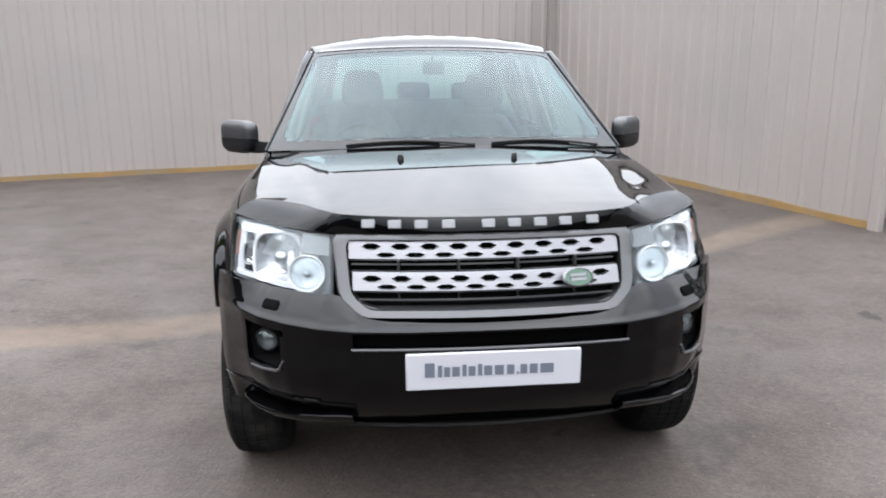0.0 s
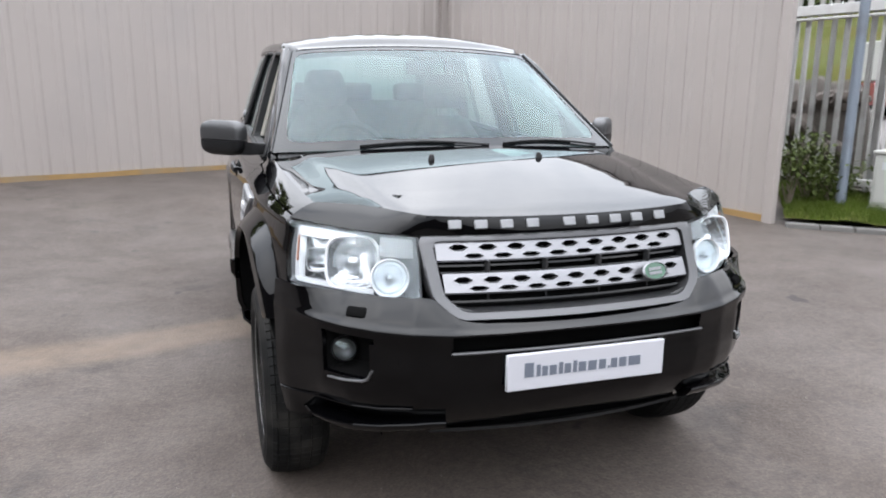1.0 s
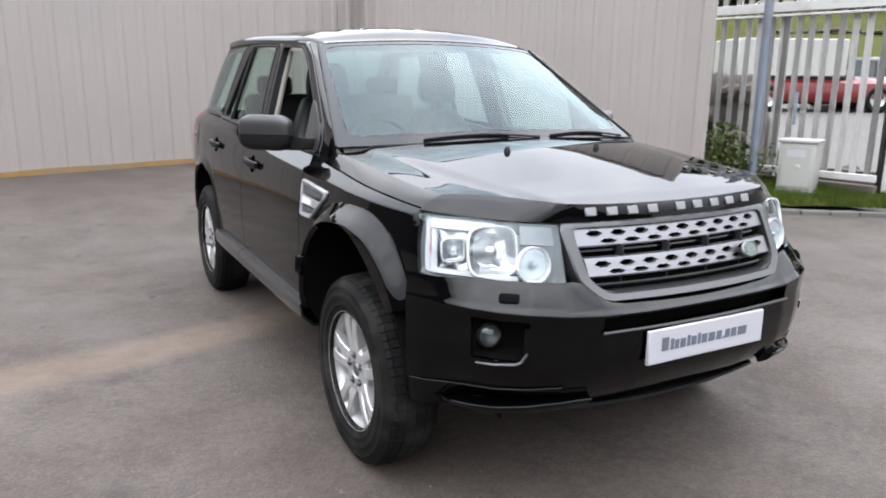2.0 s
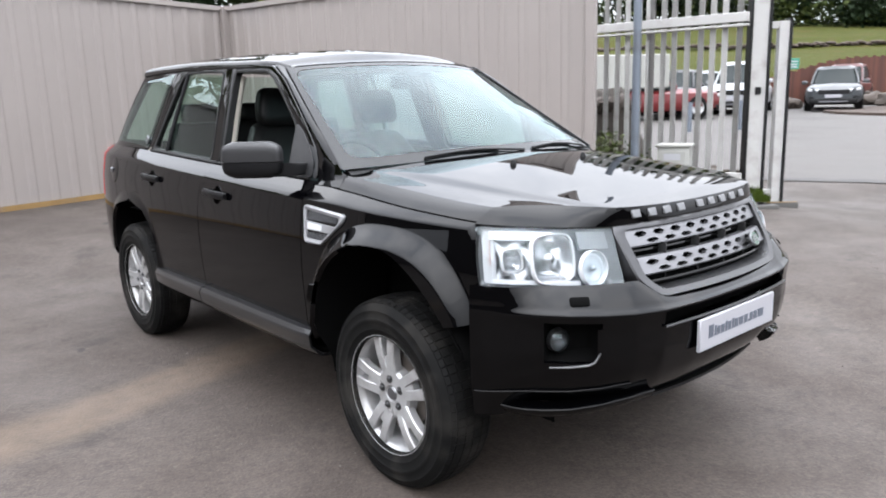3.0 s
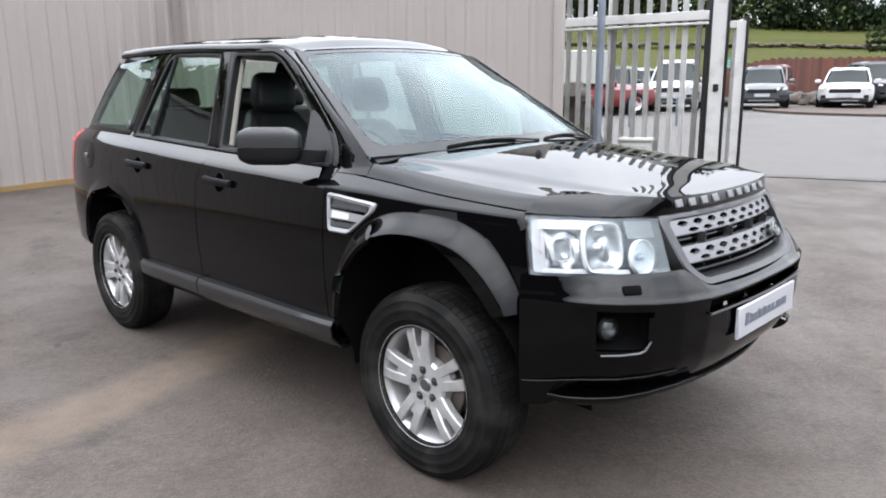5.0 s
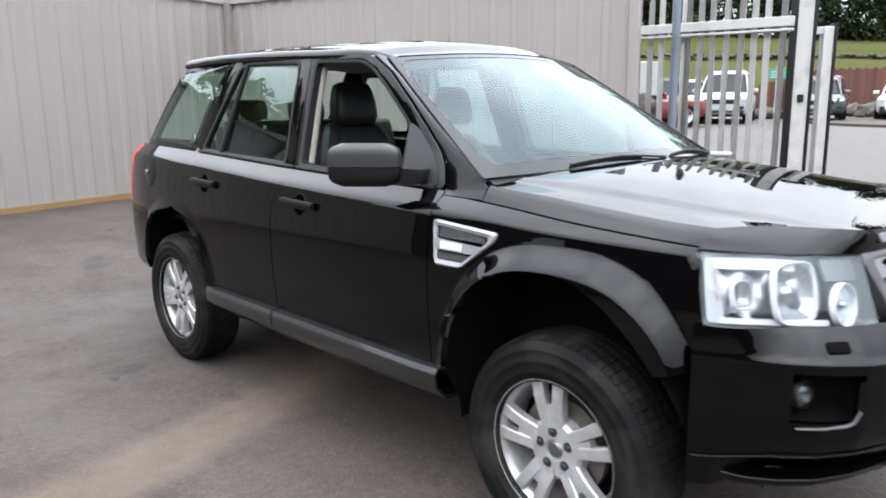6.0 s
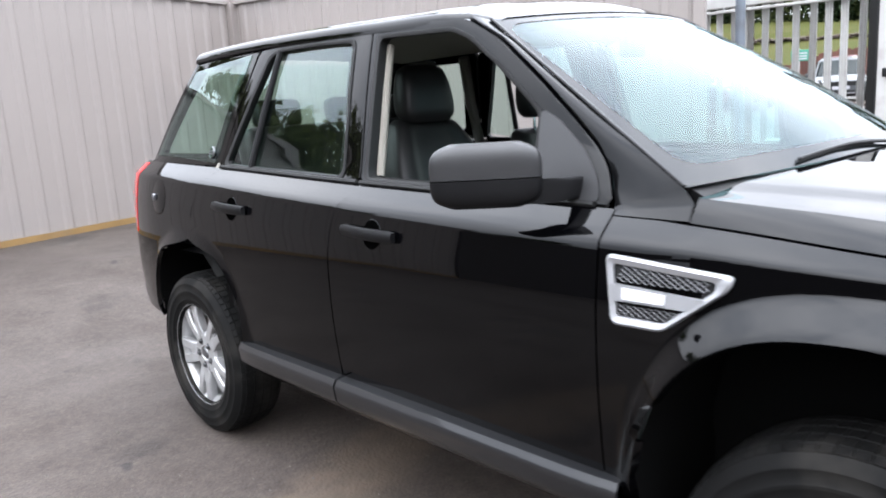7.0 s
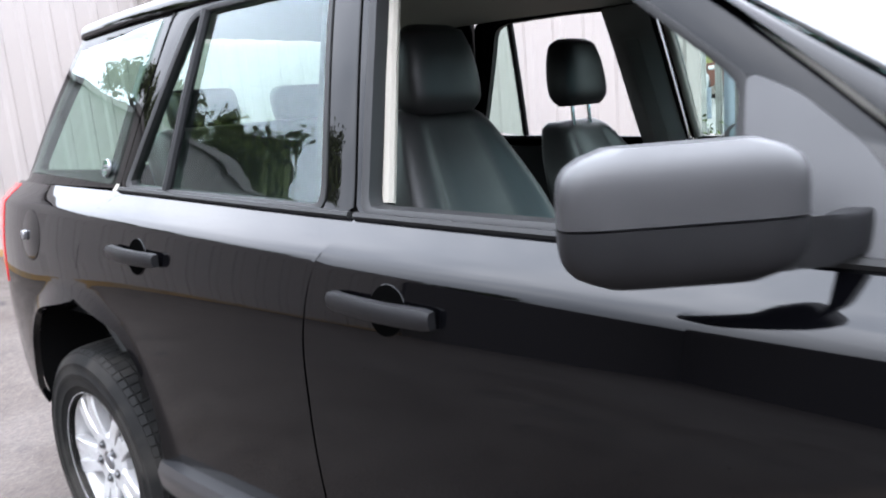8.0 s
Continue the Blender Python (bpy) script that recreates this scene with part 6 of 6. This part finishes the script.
# ---------------------------------------------------------------- beyond the gate: car park, bank, hedge and trees
EYE0, FWD, RGT = Vector((-2.66, -1.88)), Vector((.7105, .7037)), Vector((.7037, -.7105))


def far(d, l):
    """A place d metres out along the axis of the gateway and l to the right of it."""
    p = EYE0 + FWD * d + RGT * l
    return p.x, p.y


def vehicle(name, label, x, y, z, yaw, L, W, H, colour, hood=.95, cab=(.30, .93), dark_roof=False, box=None):
    """A parked car or van: nose towards -y before turning. hood: bonnet height; cab: where the cabin starts and ends along the length."""
    paint = mat("parked_car_paint", colour, .35, coat=.3, var=.04, scale=3)
    thing = tagged(hung(name, None, None, "", pose(x, y, z, 0, 0, yaw)), label, "car", "parked cars")
    ws = W / 2
    # lower body as a loft along the length
    bm = bmesh.new()
    rings = []
    for k in lin(0, 1, 25):
        yy = -L / 2 + L * k
        e = min(k, 1 - k) / .12
        w = ws * (1 - .30 * (1 - min(e, 1)) ** 2)
        top = hood * (.70 + .30 * step(k / .10) ** .5 - .03 * (1 - k / cab[0])) if k < cab[0] else hood * (1.0 + .04 * (k - cab[0]))
        if k > .96:
            top *= .97
        low = .28 + .10 * (1 - min(e, 1))
        sec = [(-w * .90, low), (-w * .99, low + .12), (-w, hood * .62), (-w * .97, hood * .86), (-w * .80, top), (0, top + .03), (w * .80, top), (w * .97, hood * .86), (w, hood * .62), (w * .99, low + .12), (w * .90, low)]
        rings.append([bm.verts.new((px, yy, pz)) for px, pz in sec])
    for a, b in zip(rings, rings[1:]):
        for i in range(11):
            bm.faces.new((a[i], a[(i + 1) % 11], b[(i + 1) % 11], b[i]))
    bm.faces.new(rings[0])
    bm.faces.new(rings[-1])
    done("body", bm, paint, thing, angle=35)
    # rounded glasshouse and roof as rings from the waist up
    y0, y1 = -L / 2 + L * cab[0], -L / 2 + L * cab[1]
    hh = H - hood

    def cabin_ring(bm, t):
        w = ws * (.90 - .20 * t ** 1.3)
        ya, yb = y0 + hh * (1.35 * t - .25 * t * t), y1 - hh * (.30 * t + .25 * t ** 3)
        z = hood * .985 + (hh - .02) * t ** .92
        pts = []
        for q in range(32):
            an = 2 * math.pi * q / 32
            c, d = math.cos(an), math.sin(an)
            ex, ey = math.copysign(abs(c) ** .42, c), math.copysign(abs(d) ** .30, d)
            pts.append(bm.verts.new((w * ex, (ya + yb) / 2 + (yb - ya) / 2 * ey - .06 * (1 - ex * ex) * (d < 0) * 1, z)))
        return pts

    def ring_faces(bm, rings, cap=False):
        for p, q in zip(rings, rings[1:]):
            for i in range(32):
                bm.faces.new((p[i], p[(i + 1) % 32], q[(i + 1) % 32], q[i]))
        if cap:
            bm.faces.new(rings[-1])

    bm = bmesh.new()
    ring_faces(bm, [cabin_ring(bm, t) for t in (0, .2, .4, .6, .8, .90)])
    done("glasshouse", bm, mat("parked_car_glass", (.010, .014, .014), .15, spec=.1), thing, "dark reflective windows")
    bm = bmesh.new()
    rr = [cabin_ring(bm, t) for t in (.86, .92, .97)]
    top = [bm.verts.new((v.co.x * .86, v.co.y * .93 + .02, H)) for v in rr[-1]]
    for v in rr[0] + rr[1]:
        v.co.x *= 1.012
    ring_faces(bm, rr + [top], True)
    done("roof", bm, PIANO if dark_roof else paint, thing)
    for sx in (-1, 1):
        for t0, slant in ((0.0, 1), (.47, 0), (1.0, -1)):
            pts = []
            for t in (0, .3, .6, .9):
                w = ws * (.90 - .20 * t ** 1.3) * (.985 if slant == 0 else .93)
                ya, yb = y0 + hh * (1.35 * t - .25 * t * t), y1 - hh * (.30 * t + .25 * t ** 3)
                pts.append((sx * w, ya + (yb - ya) * (t0 if slant == 0 else .03 if slant > 0 else .96), hood * .985 + (hh - .02) * t ** .92))
            done("pillar", bm_tube(pts, .035, 6), PIANO if slant == 0 else paint, thing)
        bm = bmesh.new()
        bm_box(-.10, .10, -.05, .05, -.06, .07, .03, 2, bm)
        done("mirror", bm, paint, thing, "", pose(sx * (ws + .08), y0 + .32, hood + .07))
        bm = bmesh.new()
        bm_box(-.19, .19, -.07, .05, -.045, .045, .03, 2, bm)
        done("headlamp", bm, LAMP_WHITE, thing, "clear headlamp", pose(sx * ws * .70, -L / 2 + .12, hood * .77, 0, sx * -6, sx * 20))
        bm = bmesh.new()
        bm_box(-.09, .09, -.04, .05, -.05, .05, .02, 1, bm)
        done("fog_lamp", bm, PLASTIC, thing, "", pose(sx * ws * .74, -L / 2 + .04, hood * .50, 0, 0, sx * 16))
        for wy in (-L / 2 + L * .19, L / 2 - L * .20):
            bm = bm_lathe([(.375, -.02), (.435, -.02), (.435, .12), (.375, .12)], 28, "x", None, True)
            done("arch_trim", bm, PLASTIC, thing, "", pose(sx * (ws - .10), wy, .375, 0, 0, 0 if sx < 0 else 180))
            w = done("wheel", bm_lathe([(.22, -.11), (.33, -.115), (.365, -.08), (.365, .08), (.33, .115), (.22, .11)], 28, "x", None, True), RUBBER, thing, "", pose(sx * (ws - .095), wy, .365))
            bm = bm_lathe([(0, -.10), (.07, -.10), (.10, -.07), (.20, -.09), (.225, -.11), (.225, .05)], 20, "x")
            done("rim", bm, ALLOY, w, "", pose(0, 0, 0, 0, 0, 0 if sx < 0 else 180))
    bm = bmesh.new()
    bm_box(-ws * .55, ws * .55, -L / 2 - .015, -L / 2 + .1, hood * .62, hood * .78, .02, 1, bm)
    done("grille", bm, PLASTIC, thing, "dark grille")
    bm = bmesh.new()
    bm_box(-ws * .84, ws * .84, -L / 2 - .03, -L / 2 + .25, .26, .44, .04, 2, bm)
    done("bumper", bm, PLASTIC, thing, "dark lower bumper")
    bm = bmesh.new()
    bm_box(-ws * .5, ws * .5, -L / 2 - .045, -L / 2, .30, .36, .01, 1, bm)
    done("skid_plate", bm, SILVER, thing)
    bm = bmesh.new()
    bm_box(-.26, .26, -L / 2 - .05, -L / 2 - .02, .47, .58, 0, 1, bm)
    done("number_plate", bm, PLATE, thing, "white number plate", smooth=False)
    bm = bmesh.new()
    bm_box(-ws * .86, ws * .86, -L / 2 + .5, L / 2 - .4, .22, .34, 0, 1, bm)
    done("underbody", bm, VOID, thing, smooth=False)
    if box:
        bm = bmesh.new()
        bm_box(-ws, ws, box[0], box[1], box[2], box[3], .03, 1, bm)
        done("load_box", bm, CABINET, thing, "white box body")
    return thing


def at(d, l):
    x, y = far(d, l)
    return x, y, gz(x, y)


def facing(x, y, off=0):
    """Turn that points a vehicle's nose towards the yard, off by some degrees."""
    v = EYE0 - Vector((x, y))
    return math.degrees(math.atan2(v.y, v.x)) + 90 + off


for name, label, d, l, off, L, W, H, col, kw in (
        ("grey_car", "grey off-road car parked facing the gate", 29.4, 13.0, 0, 4.5, 1.84, 1.60, (.030, .034, .037), {}),
        ("white_car", "white compact off-road car with black roof pillars on the gravel", 29.0, 16.15, -2, 4.4, 1.86, 1.56, (.36, .36, .36), {"hood": .98}),
        ("dark_car", "black tall off-road car parked behind the white one", 33.0, 19.7, 22, 4.8, 1.95, 1.85, (.008, .008, .012), {"hood": 1.05}),
        ("red_car", "dark red car parked behind the grey one", 36.0, 16.3, -8, 4.4, 1.85, 1.75, (.06, .008, .006), {}),
        ("silver_car", "silver-white off-road car parked behind the fence", 28.6, 9.3, -6, 4.7, 1.90, 1.85, (.27, .28, .29), {"hood": 1.05}),
        ("pale_car", "silver car parked behind the fence", 30.2, 8.1, -10, 4.5, 1.82, 1.55, (.20, .21, .22), {}),
        ("black_car", "black car parked behind the fence", 28.5, 6.9, -10, 4.6, 1.85, 1.60, (.01, .01, .012), {}),
        ("red_van", "red pick-up with a white box body behind the fence", 25.0, 4.9, 118, 5.2, 1.9, 1.75, (.10, .007, .008), {"box": (-.6, 2.55, 1.0, 2.05)}),
):
    x, y, z = at(d, l)
    vehicle(name, label, x, y, z - .01, facing(x, y, off), L, W, H, col, **kw)

# gravel bed with boulders
vs, fs = [], []
gc = at(26.5, 16.8)
for i in range(40):
    a = 2 * math.pi * i / 40
    p = Vector(gc[:2]) + FWD * (3.3 * math.cos(a)) + RGT * (5.2 * math.sin(a))
    vs.append((p.x, p.y, gz(p.x, p.y) + .09))
    vs.append((p.x, p.y, gz(p.x, p.y) - .05))
vs.append((gc[0], gc[1], gc[2] + .11))
for i in range(40):
    j = (i + 1) % 40
    fs += [(2 * i, 2 * j, 2 * j + 1, 2 * i + 1), (2 * i, 2 * j, 80)]
tagged(hung("gravel_bed", mesh_of("gravel_bed", vs, fs, GRAVEL, False)), "brown gravel bed with a low kerb", "gravel", kind="structure")
rg = random.Random(4)
for k in range(16):
    x, y, z = at(rg.uniform(29.5, 33), rg.uniform(15.0, 26))
    boulder(x, y, z + .2, rg.uniform(.3, .55), k + 20)
for k in range(7):
    x, y, z = at(rg.uniform(30.5, 32.0), rg.uniform(11.3, 12.4))
    boulder(x, y, z + .15, rg.uniform(.25, .5), k + 50)
for k in range(6):
    x, y, z = at(rg.uniform(25.5, 27.5), rg.uniform(18.5, 21.5))
    boulder(x, y, z + .25, rg.uniform(.25, .5), k + 70)

for k in range(12):
    x, y, z = at(rg.uniform(35.0, 36.3), rg.uniform(14.8, 18.6))
    boulder(x, y, z + .25, rg.uniform(.28, .45), k + 90)

# red-brown timber fence
fl = along([far(35.5, 9.5), far(36, 13), far(37.5, 16.5), far(39, 20), far(40, 26), far(41, 34)], 150)
tf = tagged(new("timber_fence"), "red-brown stained close-board timber fence", "fence")
pl = bmesh.new()
bm_box(-.078, .078, -.012, .012, 0, 1, 0, 1, pl)
board = simple_mesh("board", pl, FENCE_RED)
for i, (x, y) in enumerate(fl):
    nx, ny = fl[min(i + 1, 149)]
    px, py = fl[max(i - 1, 0)]
    t = i / 149
    zb = -.22 + 1.3 * step(t / .35) + .35 * t
    hung("board", board, tf, "", Matrix.Translation((x, y, zb)) @ Matrix.Rotation(math.atan2(ny - py, nx - px), 4, "Z") @ Matrix.Diagonal((1.15, 1, 1.75 + .05 * math.sin(i * 1.9), 1)))

# grass bank with a low stone terrace
vs, fs = [], []
nd, nl = 34, 40
for i in range(nd):
    d = 35.8 + 31 * i / (nd - 1)
    for j in range(nl):
        l = -26 + 90 * j / (nl - 1)
        x, y = far(d + .235 * max(0, l - 9.5), l)
        h = .95 + .158 * (d - 35.8) + .5 * step((d - 50.5) / 1.0) + 1.0 * step((d - 35.8) / 2.5)
        h += .25 * noise.noise(Vector((x * .12, y * .12, 0)))
        vs.append((x, y, h))
fs = [(i * nl + j, (i + 1) * nl + j, (i + 1) * nl + j + 1, i * nl + j + 1) for i in range(nd - 1) for j in range(nl - 1)]
tagged(hung("grass_bank", mesh_of("grass_bank", vs, fs, GRASS)), "sloping green grass bank beyond the car park", "bank", kind="structure")
rg = random.Random(14)
tw = tagged(new("terrace_wall"), "low dry-stone terrace along the grass bank", "terrace")
stones = []
for k in range(4):
    bm = bmesh.new()
    bmesh.ops.create_icosphere(bm, subdivisions=1, radius=.2)
    for v in bm.verts:
        v.co *= 1 + .3 * noise.noise(v.co * 3 + Vector((k * 5, 0, 0)))
        v.co.x *= 2.1
        v.co.z *= .7
    stones.append(simple_mesh("stone", bm, GRAVEL))
for k in range(110):
    l = 6 + 34 * k / 109
    x, y = far(50.4 + .235 * max(0, l - 9.5) + rg.uniform(-.15, .15), l)
    h = .95 + .158 * 14.6 + 1.0 + .2
    hung("stone", stones[k % 4], tw, "", pose(x, y, h + rg.uniform(-.12, .10), 0, 0, rg.uniform(0, 180)))


def leafy(name, label, category, centres, count, size, spr, material, seed, trunk=None):
    """A plant with many small leaves round its limb ends; trunk: list of tubes (points, radii)."""
    rg = random.Random(seed)
    v, f = [], []
    leaf_cloud(rg, centres, count, size, spr, v, f)
    if trunk:
        bm = bmesh.new()
        for pts, rad in trunk:
            bm_tube(pts, rad, 8, bm)
        ob = tagged(done(name, bm, BARK), label, category)
        hung("crown", mesh_of("crown", v, f, material, False), ob, "leafy crown")
    else:
        ob = tagged(hung(name, mesh_of(name, v, f, material, False)), label, category, kind="stuff")
    return ob


def tree(x, y, z, h, r, seed, material, leaf=.30, count=3200, low=.28):
    """A tree: tapered trunk, limbs, and leaves clustered round many twig ends."""
    rg = random.Random(seed)
    tubes, tips = [], []
    lean = (rg.uniform(-.3, .3), rg.uniform(-.3, .3))
    stem = [(x + lean[0] * t, y + lean[1] * t, z - .1 + h * .82 * t) for t in lin(0, 1, 6)]
    tubes.append((stem, [h * .028 * (1 - .8 * t) + .02 for t in lin(0, 1, 6)]))
    for k in range(16):
        t = low + (1 - low) * rg.random() ** .8
        b = Vector(stem[0]).lerp(Vector(stem[-1]), t * .95)
        a = rg.uniform(0, 6.28)
        reach = r * (1.05 - .55 * abs(t - .45)) * rg.uniform(.6, 1.05)
        e = b + Vector((math.cos(a) * reach, math.sin(a) * reach, h * rg.uniform(.03, .17)))
        m = b.lerp(e, .5) + Vector((0, 0, -.04 * h * rg.random()))
        tubes.append(([tuple(b), tuple(m), tuple(e)], [h * .011, h * .007, h * .003]))
        for q in range(5):
            tips.append(tuple(b.lerp(e, rg.uniform(.45, 1.05)) + Vector((rg.gauss(0, r * .13), rg.gauss(0, r * .13), rg.gauss(0, r * .13)))))
    tips += [tuple(Vector(stem[-1]) + Vector((rg.gauss(0, r * .2), rg.gauss(0, r * .2), rg.uniform(-.08, .16) * h))) for _ in range(14)]
    return leafy("tree", "broad leafy green tree", "tree", tips, count, leaf, (r * .085, r * .085, r * .075), material, seed + 1, tubes)


# dense shrubs and trees along the top of the bank
rg = random.Random(31)
for k in range(-12, 13):
    l = -16 + 5.6 * k + rg.uniform(-1, 1)
    x, y = far(66 + .2 * max(0, l - 9.5) + rg.uniform(-1.5, 3), l)
    tree(x, y, 5.9, rg.uniform(9, 13), rg.uniform(3.6, 4.8), 100 + k, (LEAF, LEAF_DARK, LEAF)[k % 3], .55, 3000, .08)
cs = []
for k in range(380):
    l = rg.uniform(-90, 60)
    x, y = far(64.5 + .2 * max(0, l - 9.5) + rg.uniform(-1.2, 1.8), l)
    cs.append((x, y, 6.1 + rg.uniform(0, 4.6)))
leafy("hedge", "dense dark green shrubbery along the top of the bank", "hedge", cs, 38000, .48, (.9, .9, .6), LEAF_DARK, 77)
cs = []
for k in range(160):
    l = rg.uniform(-22, 60)
    x, y = far(64.0 + .2 * max(0, l - 9.5) + rg.uniform(-1.2, .8), l)
    cs.append((x, y, 6.3 + rg.uniform(0, 2.2)))
leafy("hedge", "lighter green bushes in front of the dark shrubbery", "hedge", cs, 6000, .40, (.8, .8, .5), LEAF_LIGHT, 78)
bx, by = far(45, 29.9)
cs = [(bx + RGT.x * q + FWD.x * w, by + RGT.y * q + FWD.y * w, 3.53 + h) for q in lin(-3.5, 6, 26) for w in (-.5, .5) for h in (.2, .6, 1.0, 1.4)]
leafy("clipped_hedge", "clipped green hedge at the edge of the lawn", "hedge", cs, 9000, .17, (.11, .11, .07), LEAF, 79)
# trees behind the clad walls
for k, (x, y, h, r) in enumerate(((-1.5, 15.5, 4.0, 1.9), (3.2, 17, 4.2, 2.0), (-9.5, 23, 9.0, 3.2), (-17, 27, 11, 3.9), (-27, 22, 9.5, 3.6), (7.5, 14, 4.0, 1.8))):
    tree(x, y, gz(x, y), h, r, 300 + k, LEAF_PALE, .34, 9000, .14)

# green sign on a post
sx, sy = far(25.5, 9.85)
sz = gz(sx, sy)
sg = tagged(done("sign_post", bm_tube([(sx, sy, sz - .1), (sx, sy, sz + 1.9)], .03, 8), GALV), "small green sign on a thin post", "sign")
bm = bmesh.new()
bm_box(-.28, .28, -.015, .015, -.17, .17, .01, 1, bm)
board_ob = done("sign_board", bm, SIGN_GREEN, sg, "green board", pose(sx - .03, sy - .03, sz + 1.68, 0, 0, -42))
for z in (.07, -.02, -.10):
    bm = bmesh.new()
    bm_box(-.24, .22, -.019, -.0155, z - .022, z + .022, 0, 1, bm)
    done("wording_bar", bm, PLATE, board_ob, smooth=False)
for k, (d, l) in enumerate(((19.5, 3.8), (19.5, 5.2), (20, 6.6))):
    x, y, z = at(d, l)
    bm = bm_tube([(x, y, z - .05), (x, y, z + .75)], .07, 10)
    tagged(done("bollard", bm, GALV_BLUE), "short blue-grey bollard in the car park", "bollard", "bollards")
